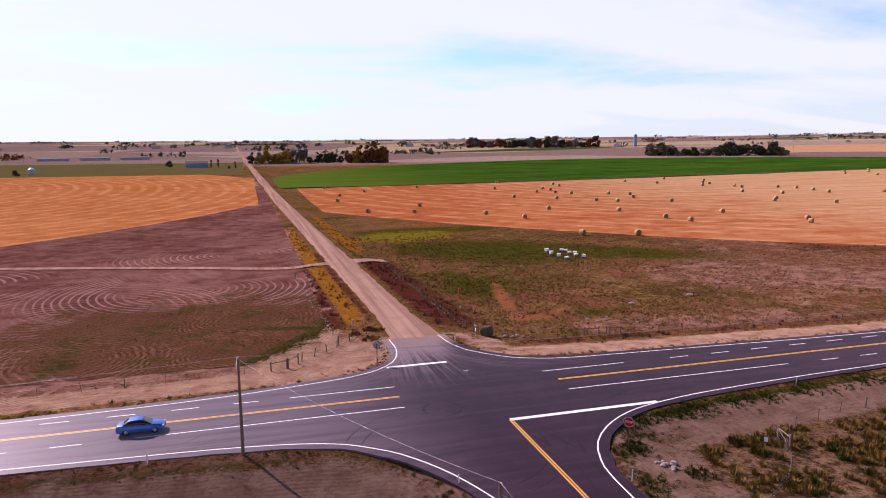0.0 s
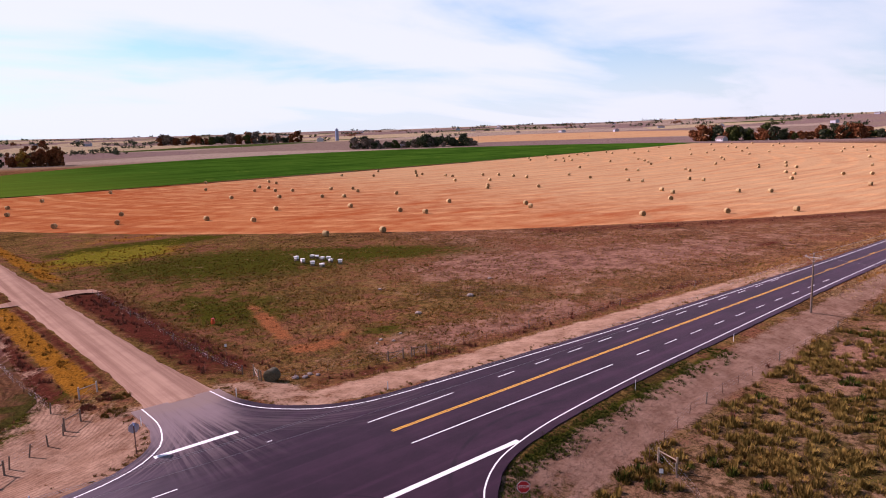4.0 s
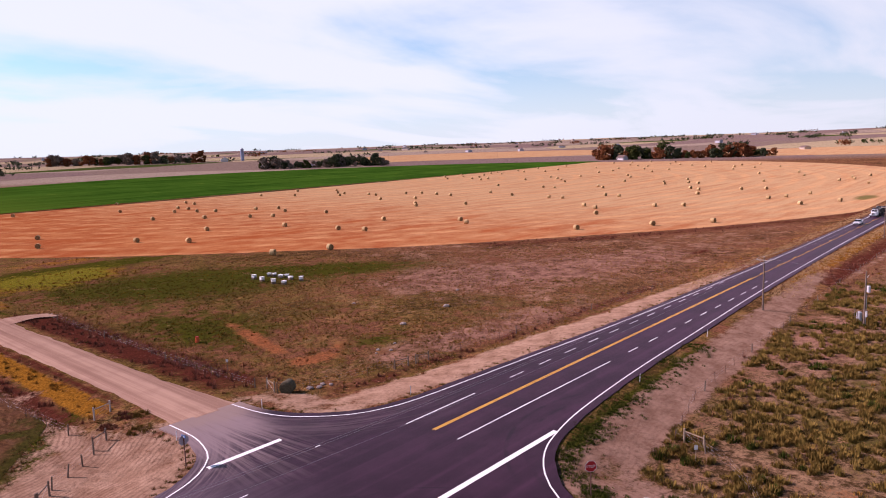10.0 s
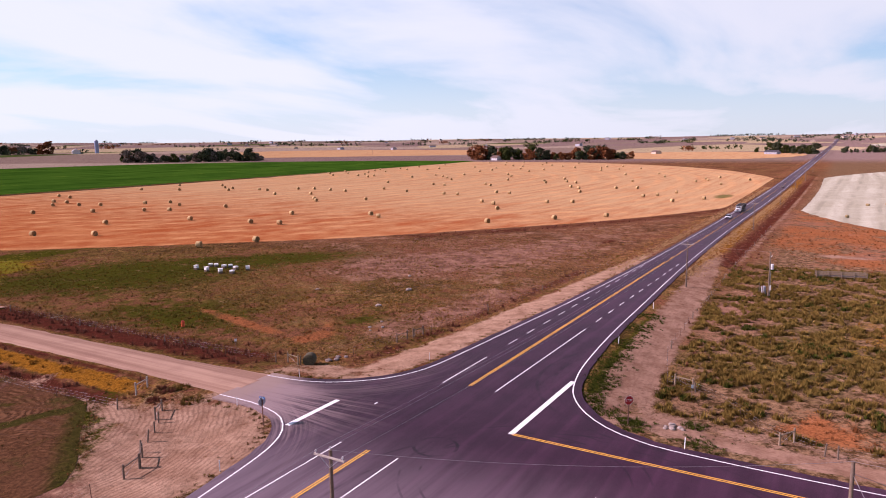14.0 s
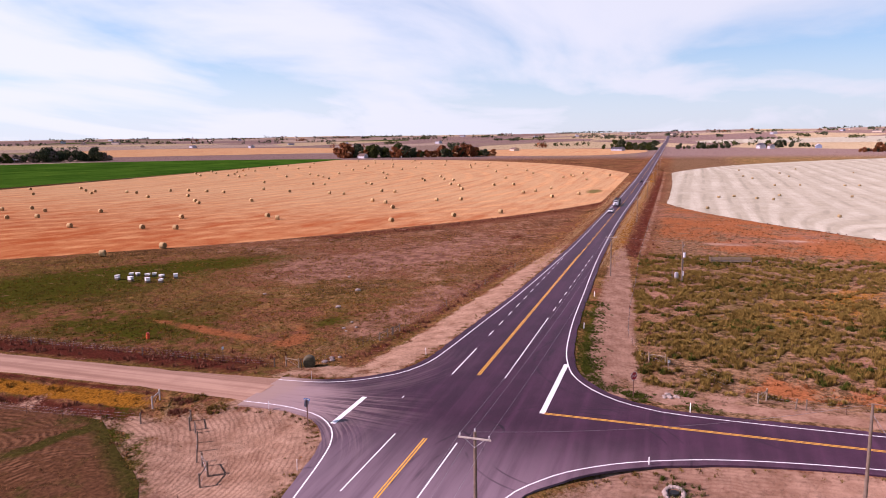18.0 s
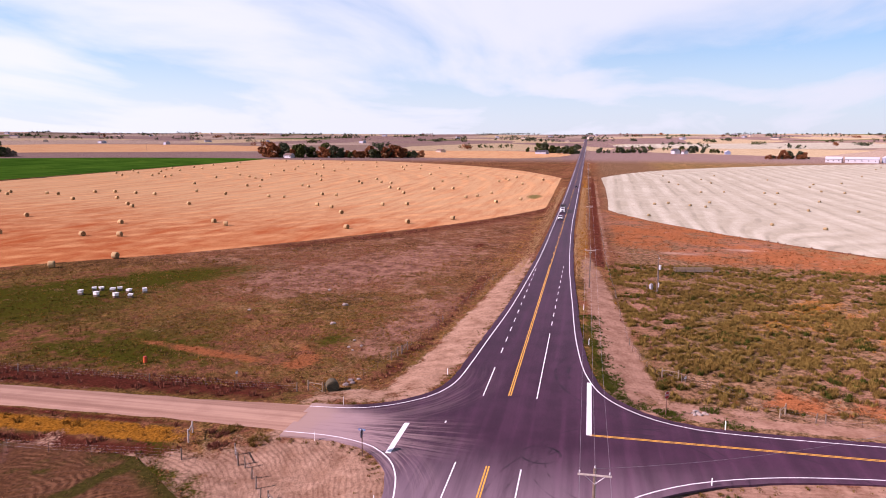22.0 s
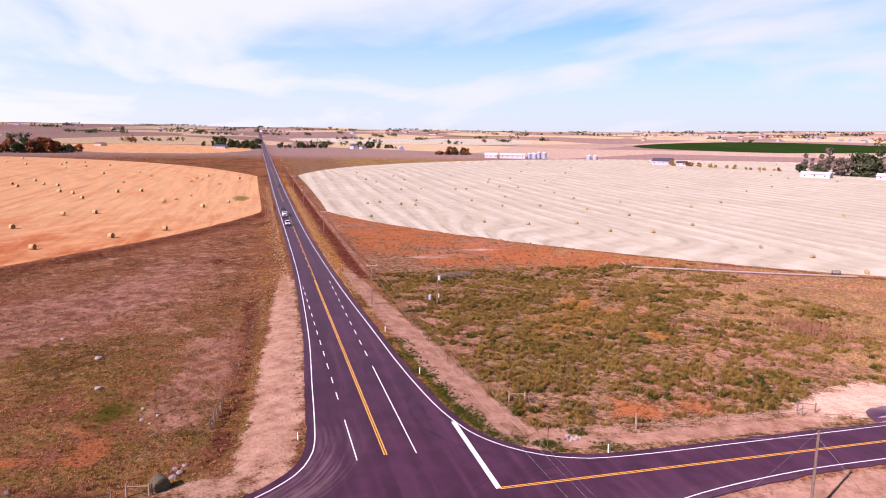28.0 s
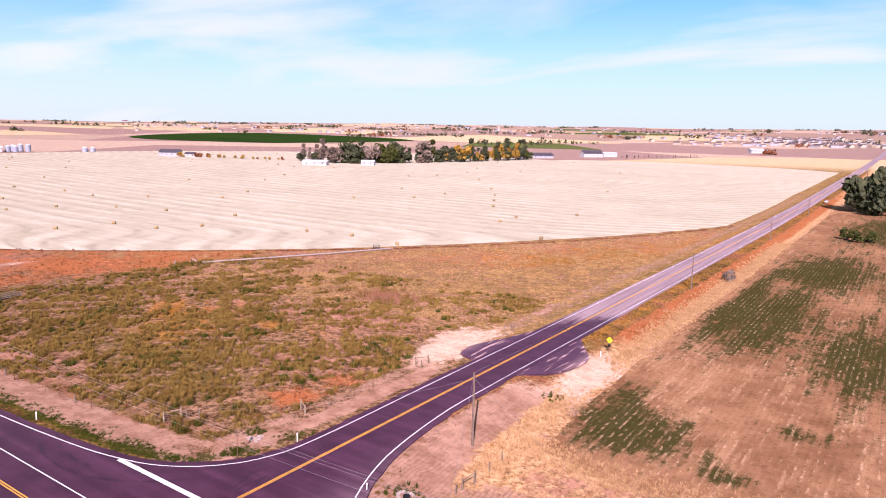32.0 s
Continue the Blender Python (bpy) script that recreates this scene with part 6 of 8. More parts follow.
    px, py = px[ok], py[ok]
    tufts("young_crop", px, py, rs.uniform(0.4, 0.72, len(px)), rs.uniform(0.16, 0.30, len(px)), "green", "patchy green young crop in rows on tan soil", 7, 36, "crop")
    px = np.repeat(rows, 130) + rs.normal(0, 0.12, len(rows) * 130)
    py = rs.uniform(-190, -40, len(px))
    tufts("crop_stubble", px, py, rs.uniform(0.2, 0.5, len(px)), rs.uniform(0.1, 0.26, len(px)), "straw", "short pale stubble rows on tan soil", 4, 37, "crop")
    # weeds on the rim of the bare field
    px, py = rs.uniform(-66, -13, 9000), rs.uniform(22, 74, 9000)
    wave = np.sin(px * 0.35 + 2 * np.sin(py * 0.17)) * np.sin(py * 0.4 + 2 * np.sin(px * 0.13))
    deep = -(0.81 * px - 0.59 * py) - 33.5
    ok = (deep > -1.0) & (px < -12.5) & (py > 22) & (rs.uniform(-0.7, 1.0, 9000) < wave + 0.9 * np.exp(-deep / 2.5) - 0.02 * deep)
    px, py, deep = px[ok], py[ok], deep[ok]
    lush = rs.uniform(0, 1, len(px)) < np.where(deep < 2.5, 0.45, 0.08)
    tufts("field_rim_weeds", px[lush], py[lush], rs.uniform(0.35, 0.7, lush.sum()), rs.uniform(0.15, 0.34, lush.sum()), "olive", "olive weeds on the rim of the bare field", 12, 44, thin=0.7)
    tufts("field_rim_grass", px[~lush], py[~lush], rs.uniform(0.3, 0.6, (~lush).sum()), rs.uniform(0.12, 0.28, (~lush).sum()), "dry", "brown weedy grass on bare soil", 9, 45)
    # a lush green strip where water runs off the pavement
    line = SE_LINE[(SE_LINE[:, 1] > -30) & (SE_LINE[:, 0] < 58)]
    pick_at = rs.randint(0, len(line), 2400)
    edge = offset(line, -1.0)[pick_at] + rs.normal(0, 0.5, (2400, 2))
    edge += (offset(line, -2.0) - line)[pick_at] / 2.0 * np.abs(rs.normal(1.6, 1.1, (2400, 1)))
    ok = (off_road(edge[:, 0], edge[:, 1]) > -0.6) & (np.sin(edge[:, 0] * 0.7) + np.sin(edge[:, 1] * 0.9 + 1) + rs.normal(0, 0.7, 2400) > -0.3)
    edge = edge[ok]
    tufts("verge_greens", edge[:, 0], edge[:, 1], rs.uniform(0.3, 0.65, len(edge)), rs.uniform(0.1, 0.28, len(edge)), "green", "lush green weeds along the pavement edge", 18, 38, thin=0.6)
    # sparse weeds on the outer rim of the graded verges
    for line, side, s0 in ((NE_LINE, 1, 41), (NW_LINE, -1, 42), (SW_LINE, 1, 43)):
        at = rs.randint(0, len(line), 900)
        out = (offset(line, side) - line)[at]
        edge = line[at] + out * (1.3 + np.abs(rs.normal(0, 0.7, (900, 1)))) + rs.normal(0, 0.15, (900, 2))
        ok = (np.abs(edge[:, 0]) < 120) & (np.sin(edge[:, 0] * 0.45) + rs.normal(0, 0.6, 900) > 0.1)
        edge = edge[ok]
        tufts("verge_grass", edge[:, 0], edge[:, 1], rs.uniform(0.3, 0.55, len(edge)), rs.uniform(0.15, 0.3, len(edge)), "olive", "thin olive grass along the pavement edge", 8, s0)
    # a few broad-leaved weeds by the corner
    for i, (cx, cy, r, tone) in enumerate(((9.4, -19.8, 1.3, "green"), (12.6, -25.6, 1.4, "green"), (16.5, -29.0, 1.0, "olive"), (-12.6, -60.5, 1.7, "green"), (-12.5, -24.6, 2.2, "green"), (-10.5, 30.5, 1.1, "wine"), (-8.0, 31.8, 1.2, "wine"), (-6.6, 30.6, 1.0, "olive"), (-8.5, 26.5, 1.4, "olive"))):
        a, q = rs.uniform(0, 6.28, 26), np.sqrt(rs.uniform(0, 1, 26)) * r
        tufts("broad_weeds", cx + q * np.cos(a), cy + q * np.sin(a), 0.5, rs.uniform(0.25, 0.6, 26), tone, "leafy weeds growing beside the junction", 20, 40 + i, "weeds", 0.55)


build_grass()

# ---------------------------------------------------------------- fences and gates
FENCE_WOOD = plain("grey_fence_wood", (0.17, 0.122, 0.09), 0.9, 0, 0.3, 4)
T_POST = plain("rusty_steel_post", (0.16, 0.085, 0.06), 0.7, 0.5, 0.3, 6)
SAWN = plain("sawn_fence_timber", (0.27, 0.195, 0.13), 0.85, 0, 0.25, 4)
WHITE_PLASTIC = plain("white_plastic", (0.78, 0.77, 0.76), 0.5, 0, 0.06)


def post_mesh(name, height, r, material, sides=7):
    bm = bmesh.new()
    rod(bm, (0, 0, -0.25), (0, 0, height), r, r * 0.88, sides)
    me = bpy.data.meshes.new(name)
    bm.to_mesh(me)
    bm.free()
    me.materials.append(material)
    return me


WOOD_POST, STEEL_POST = post_mesh("post", 1.32, 0.085, FENCE_WOOD), post_mesh("post", 1.25, 0.035, T_POST, 5)


def fence(line, gap, label, steel=True, seed=0):
    rs = np.random.RandomState(seed)
    pts = np.array(line, float)
    run = np.r_[0, np.cumsum(np.linalg.norm(np.diff(pts, axis=0), axis=1))]
    stations = np.arange(0, run[-1] + 0.1, gap)
    sx, sy = np.interp(stations, run, pts[:, 0]), np.interp(stations, run, pts[:, 1])
    top = new("fence")
    tagged(top, label, "fence", "field fences")
    for i, (x, y) in enumerate(zip(sx, sy)):
        me = STEEL_POST if steel and i % 5 else WOOD_POST
        piece("post", me, top, pose(x, y, ground(x, y), rs.normal(0, 3), rs.normal(0, 3), rs.uniform(0, 90)))
    for h in (0.45, 0.8, 1.15):
        cu = bpy.data.curves.new("wire", "CURVE")
        cu.dimensions, cu.bevel_depth = "3D", 0.004
        sp = cu.splines.new("POLY")
        sp.points.add(len(sx) - 1)
        for p, x, y in zip(sp.points, sx, sy):
            p.co = (x, y, ground(x, y) + h, 1)
        cu.materials.append(WIRE)
        new("wire", cu).parent = top
    return top


def brace(x, y, turn, span=2.3, material=None, label="H-shaped wooden fence brace at a corner"):
    top = new("fence_brace")
    top.matrix_basis = pose(x, y, ground(x, y), 0, 0, turn)
    m = material or SAWN
    for sx in (-span / 2, span / 2):
        part("post", rod(bmesh.new(), (sx, 0, -0.3), (sx, 0, 1.45), 0.10, 0.095, 9), m, top)
    part("rail", rod(bmesh.new(), (-span / 2, 0, 1.15), (span / 2, 0, 1.15), 0.06, sides=8), m, top)
    part("stay", rod(bmesh.new(), (-span / 2, 0.04, 0.15), (span / 2, 0.04, 1.1), 0.012, sides=5), WIRE, top)
    return tagged(top, label, "fence", "field fences")


def build_fences():
    fence([(11.0, -37.5), (14.6, -31.8), (20, -28.6), (23.6, -24.5), (25.4, -19.9), (37.4, -17.2), (57, -16.4), (78, -16.2), (121, -15.2), (210, -15)], 3.9, "wire fence on thin posts along the highway", seed=1)
    fence([(11.0, -38.6), (10.4, -50), (10.2, -62)], 4.0, "wire fence on thin posts along the side road", seed=2)
    fence([(9.6, -88), (9.2, -120), (9.0, -200), (8.8, -290)], 5.0, "wire fence on thin posts along the side road", seed=3)
    fence([(8.6, 25.2), (16, 22.4), (27.7, 19.8), (46, 17.6), (80, 14.4), (112, 11.2)], 4.2, "wire fence on leaning posts beside the graded verge", seed=4)
    fence([(7.8, 29), (6.6, 38), (6.6, 60), (6.9, 100)], 4.4, "wire fence on weathered posts among tall weeds", seed=5)
    fence([(-140, 15.0), (-54, 15.3), (-39, 16.2), (-23.5, 16.6)], 4.9, "wire fence on short posts over bare dirt", seed=6)
    fence([(-19.5, 20.8), (-15.5, 23.8), (-12.4, 26.8)], 2.4, "short run of loose fence posts on bare dirt", False, 7)
    fence([(-13.6, 33), (-15.0, 48), (-16.2, 90)], 5.2, "wire fence on weathered posts among weeds", seed=8)
    fence([(-16.5, -28.5), (-17.0, -33.0), (-16.8, -40)], 3.2, "short run of fence posts above the corner", False, 9)
    fence([(113, -92), (101, -103), (80, -105)], 3.4, "wire fence on thin posts below the pale field", seed=10)
    for x, y, a, m in ((25.0, -22.0, 75, SAWN), (12.8, -34.2, -30, SAWN), (8.6, 26.6, 80, SAWN), (26, 20.2, -10, FENCE_WOOD), (29.5, 19.5, -10, FENCE_WOOD), (-22.8, 17.4, 20, FENCE_WOOD), (-20.8, 18.8, 50, FENCE_WOOD), (-12.6, 27.0, 35, FENCE_WOOD), (11.6, -60.5, 60, FENCE_WOOD), (9.4, -86.5, 70, FENCE_WOOD), (-9.2, 34.6, 20, PALE_WOOD), (-16.7, -30.8, 85, FENCE_WOOD)):
        brace(x, y, a, material=m)


build_fences()

# ---------------------------------------------------------------- signs and markers
SIGN_RED = plain("stop_sign_red", (0.46, 0.020, 0.022), 0.45, 0, 0.1)
SIGN_YELLOW = plain("warning_yellow", (0.86, 0.62, 0.02), 0.4, 0, 0.05)
SIGN_BACK = plain("bare_aluminium", (0.30, 0.31, 0.34), 0.45, 0.6)
SIGN_BLUE = plain("street_sign_blue", (0.05, 0.16, 0.38), 0.45)
SIGN_POST = plain("brown_sign_post", (0.15, 0.07, 0.05), 0.7)
BLACK = plain("black_paint", (0.012, 0.012, 0.013), 0.5)


def octagon(bm, r, thick, y):
    a = [bm.verts.new((r * math.cos(radians(22.5 + 45 * k)), y, r * math.sin(radians(22.5 + 45 * k)))) for k in range(8)]
    b = [bm.verts.new((v.co.x, y + thick, v.co.z)) for v in a]
    bm.faces.new(a), bm.faces.new(b[::-1])
    for k in range(8):
        bm.faces.new((a[k], b[k], b[(k + 1) % 8], a[(k + 1) % 8]))
    bmesh.ops.recalc_face_normals(bm, faces=bm.faces)
    return bm


def stop_sign(x, y, turn, blade):
    """The face looks along the sign's own -y."""
    top = new("stop_sign")
    top.matrix_basis = pose(x, y, ground(x, y), 0, 0, turn)
    part("post", box(bmesh.new(), 0, 0.05, 1.35, 0.10, 0.08, 3.1, bevel=0.008), SIGN_POST, top, "brown sign post")
    face = part("plate", octagon(bmesh.new(), 0.50, 0.006, -0.004), SIGN_RED, top, "red octagonal plate")
    face.location = (0, 0, 2.62)
    rim = part("border", octagon(bmesh.new(), 0.535, 0.004, 0.003), WHITE_PLASTIC, face, "white border")
    part("backing", octagon(bmesh.new(), 0.535, 0.004, 0.010), SIGN_BACK, face, "bare metal back")
    cu = bpy.data.curves.new("lettering", "FONT")
    cu.body, cu.size, cu.extrude, cu.align_x, cu.align_y = "STOP", 0.33, 0.002, "CENTER", "CENTER"
    cu.materials.append(WHITE_PLASTIC)
    word = new("lettering", cu)
    word.parent = face
    word.matrix_basis = pose(0, -0.008, 0, 90, 0, 0)
    if blade:
        plate = part("street_blade", box(bmesh.new(), 0, 0.05, 3.0, 0.05, 0.75, 0.2), SIGN_BLUE, top, "blue street name plate")
        part("bar", box(bmesh.new(), -0.028, 0.05, 3.0, 0.004, 0.5, 0.07), WHITE_PLASTIC, plate)
        part("bar", box(bmesh.new(), 0.028, 0.05, 3.0, 0.004, 0.5, 0.07), WHITE_PLASTIC, plate)
    return tagged(top, "red stop sign on a brown post at the side road" if not blade else "stop sign seen from its metal back with a blue street plate", "stop sign", "stop signs")


def warning_sign(x, y, turn):
    top = new("warning_sign")
    top.matrix_basis = pose(x, y, ground(x, y), 0, 0, turn)
    part("post", box(bmesh.new(), 0, 0.04, 1.2, 0.09, 0.07, 3.0), SIGN_POST, top)
    plate = part("plate", box(bmesh.new(), 0, 0, 2.45, 0.86, 0.008, 0.86, Matrix.Rotation(radians(45), 4, "Y")), SIGN_YELLOW, top, "yellow diamond plate")
    part("symbol", box(bmesh.new(), 0, -0.007, 2.45, 0.07, 0.004, 0.55), BLACK, plate, "black symbol bar")
    part("symbol", box(bmesh.new(), 0, -0.007, 2.52, 0.36, 0.004, 0.07), BLACK, plate, "black symbol bar")
    low = part("lower_plate", box(bmesh.new(), 0, 0, 1.45, 0.5, 0.008, 0.5), BLACK, top, "dark square plate")
    return tagged(top, "yellow diamond warning sign with a dark lower plate", "road sign")


def marker(x, y):
    top = new("delineator_post")
    top.matrix_basis = pose(x, y, ground(x, y), random.uniform(-3, 3), random.uniform(-3, 3), 30)
    part("post", box(bmesh.new(), 0, 0, 0.5, 0.13, 0.05, 1.15, bevel=0.012), WHITE_PLASTIC, top)
    part("reflector", box(bmesh.new(), 0, -0.028, 0.95, 0.08, 0.006, 0.12), SIGN_BACK, top, "grey reflector")
    tagged(top, "white plastic delineator post at the road edge", "delineator", "delineator posts")


def small_sign(x, y, turn):
    top = new("utility_marker")
    top.matrix_basis = pose(x, y, ground(x, y), 0, 0, turn)
    part("post", rod(bmesh.new(), (0, 0, -0.2), (0, 0, 1.5), 0.035, sides=7), FENCE_WOOD, top)
    part("plate", box(bmesh.new(), 0, -0.04, 1.55, 0.34, 0.01, 0.42, bevel=0.003), WHITE_PLASTIC, top, "small white plate")
    tagged(top, "small white marker plate on a short post", "sign", "utility markers")


stop_sign(8.7, -19.7, -40, False)
stop_sign(-9.9, 13.7, 178, True)
warning_sign(-11.6, -86.0, 186)
for spot in ((5.3, -26.0), (-9.3, -22.1), (-7.5, 20.1), (37.3, -10.3), (3.3, 20.6), (-36.0, -9.9), (17.1, 9.7), (-19.6, 9.3), (-11.3, -83.0), (62, -9.3), (-62, 6.6)):
    marker(*spot)
small_sign(9.9, 39.1, -40)
small_sign(21.4, -23.6, -50)


# ---------------------------------------------------------------- loose things on the land
def beehive(x, y, turn, high):
    top = new("beehive_stack")
    top.matrix_basis = pose(x, y, ground(x, y), 0, 0, turn)
    part("pallet", box(bmesh.new(), 0, 0, 0.08, 1.05, 0.95, 0.14), FENCE_WOOD, top, "grey wooden pallet")
    z = 0.15
    for k in range(high):
        part("hive_box", box(bmesh.new(), 0.02 * (k % 2), 0, z + 0.155, 0.98 - 0.02 * k, 0.86, 0.30, bevel=0.02), WHITE_PLASTIC if k else FENCE_WOOD, top, "white painted hive box" if k else "darker grey lowest hive box")
        z += 0.31
    part("lid", box(bmesh.new(), 0, 0, z + 0.035, 1.10, 0.98, 0.08, bevel=0.01), WHITE_PLASTIC, top, "white lid")
    tagged(top, "white stacked beehive boxes on a pallet in the grass", "beehive", "beehives")


for i, (hx, hy) in enumerate(((55.4, 102.2), (60.0, 102.3), (60.6, 100.9), (54.7, 97.6), (60.2, 97.6), (61.4, 96.6), (54.6, 92.6), (60.0, 93.2), (55.4, 89.5), (60.4, 89.4))):
    beehive(hx, hy, 15 + 23 * i, 2 if i % 3 else 3)


def stone(name, x, y, r, material, label, flat=0.6, seed=0, group=""):
    rs = np.random.RandomState(seed)
    bm = bmesh.new()
    bmesh.ops.create_icosphere(bm, subdivisions=2, radius=r)
    for v in bm.verts:
        k = 1 + 0.28 * noise.noise(Vector(v.co) * (1.7 / r) + Vector((seed, 0, 0)))
        v.co = Vector((v.co.x * k * 1.15, v.co.y * k, v.co.z * k * flat))
    ob = part(name, bm, material)
    ob.matrix_basis = pose(x, y, ground(x, y) + r * flat * 0.45, 0, 0, rs.uniform(0, 360))
    return tagged(ob, label, "rock", group)


PALE_STONE = plain("pale_stone", (0.31, 0.25, 0.215), 0.9, 0, 0.2, 4)
DARK_STONE = plain("dull_stone", (0.24, 0.19, 0.17), 0.9, 0, 0.3, 4)
ORANGE_PLASTIC = plain("orange_plastic", (0.62, 0.10, 0.03), 0.5, 0, 0.15)
OLD_HAY = plain("old_dark_hay", (0.085, 0.070, 0.040), 0.95, 0, 0.4, 5)
RUST_STEEL = plain("dark_rusty_steel", (0.075, 0.055, 0.052), 0.7, 0.5, 0.3)
ALUMINIUM = plain("bleached_aluminium_pipe", (0.33, 0.28, 0.26), 0.6, 0.2, 0.15)

for i, (sx, sy, sr) in enumerate(((58.4, 40.3, 0.62), (43.6, 37.4, 0.5), (50, 58, 0.36), (72, 49, 0.4), (31, 27.5, 0.26), (28.5, 28.2, 0.22), (30, 29.4, 0.3), (34, 29.8, 0.26), (12.5, 23.6, 0.42), (13.6, 23.0, 0.38), (14.6, 23.6, 0.34), (15.2, 22.6, 0.3))):
    stone("boulder", sx, sy, sr, PALE_STONE if i < 8 else DARK_STONE, "pale boulder lying in dry pasture" if i < 8 else "dull stone beside the old bale", 0.6, i, "field stones")
rs_stone = np.random.RandomState(3)
for i in range(16):
    a = 2 * math.pi * i / 16
    stone("ring_stone", -12.9 + 1.0 * math.cos(a), -24.4 + 0.8 * math.sin(a), rs_stone.uniform(0.16, 0.27), PALE_STONE, "pale stone in a ring round a dark stub", 0.8, 50 + i, "stone ring")
for i in range(12):
    stone("corner_stone", 10.8 + rs_stone.normal(0, 0.6), -23.6 + rs_stone.normal(0, 0.5), rs_stone.uniform(0.15, 0.3), PALE_STONE, "pale stone in a heap at the corner", 0.7, 80 + i, "stone heap")
# dark stub added for the hydrant inside the stone ring
tagged(part("ring_stub", rod(bmesh.new(), (-12.9, -24.4, ground(-12.9, -24.4) - 0.1), (-12.9, -24.4, ground(-12.9, -24.4) + 0.22), 0.4, sides=16), BLACK), "dark upright stub inside a ring of stones", "culvert")
old = make_bale("old_bale", OLD_HAY, 0.85, 0.75)
old.matrix_basis = pose(9.8, 24.6, ground(9.8, 24.6) + 0.72, 0, 0, 30)
tagged(old, "dark weathered round hay bale by the junction", "bale")


def barrel(x, y):
    bm = bmesh.new()
    for z0, z1, r0, r1 in ((0, 0.3, 0.31, 0.30), (0.3, 0.34, 0.325, 0.325), (0.34, 0.62, 0.295, 0.29), (0.62, 0.66, 0.315, 0.315), (0.66, 0.95, 0.285, 0.27)):
        rod(bm, (0, 0, z0), (0, 0, z1), r0, r1, 16)
    top = part("drum_body", bm, ORANGE_PLASTIC)
    thing = new("traffic_drum")
    thing.matrix_basis = pose(x, y, ground(x, y))
    top.parent = thing
    part("rim", rod(bmesh.new(), (0, 0, 0.95), (0, 0, 1.0), 0.28, 0.26, 16), SIGN_RED, thing)
    tagged(thing, "faded orange drum standing in the pasture", "barrel")


barrel(15.6, 57.9)


def rack(x, y, turn):
    """A long low feed bunk of weathered rails on short uprights."""
    top = new("feed_rack")
    top.matrix_basis = pose(x, y, ground(x, y), 0, 0, turn)
    for sy in (-0.75, 0.75):
        for z in (0.40, 0.80, 1.20):
            part("rail", box(bmesh.new(), 0, sy, z, 10.0, 0.08, 0.20, bevel=0.01), SAWN, top)
    part("trough", box(bmesh.new(), 0, 0, 0.42, 9.7, 1.2, 0.12, bevel=0.02), RUST_STEEL, top, "dark rusty trough")
    for sx in (-4.9, -2.45, 0, 2.45, 4.9):
        for sy in (-0.84, 0.84):
            part("upright", rod(bmesh.new(), (sx, sy, -0.2), (sx, sy, 1.45), 0.09, sides=7), FENCE_WOOD, top)
    tagged(top, "long low feed bunk with weathered wooden rails", "feeder")


rack(113.4, -37.6, -78)


TANK_GREY = plain("grey_tank_paint", (0.36, 0.36, 0.39), 0.5, 0.2, 0.15)


def tank(x, y):
    top = new("stock_tank")
    top.matrix_basis = pose(x, y, ground(x, y), 0, 0, 20)
    part("drum", rod(bmesh.new(), (0, 0, 0.0), (0, 0, 1.5), 0.42, sides=16), TANK_GREY, top, "pale grey pressure tank")
    part("dome", rod(bmesh.new(), (0, 0, 1.5), (0, 0, 1.68), 0.42, 0.16, 16), TANK_GREY, top)
    for sx in (-1.1, 1.2):
        part("stand_post", rod(bmesh.new(), (sx, 0.5, -0.2), (sx, 0.5, 1.9), 0.06, sides=7), FENCE_WOOD, top)
    part("pipe", rod(bmesh.new(), (0.5, 0, 0.3), (1.6, 0.4, 0.3), 0.05, sides=7), RUST_STEEL, top)
    tagged(top, "pale well pressure tank between wooden posts", "tank")


tank(87.4, -24.6)


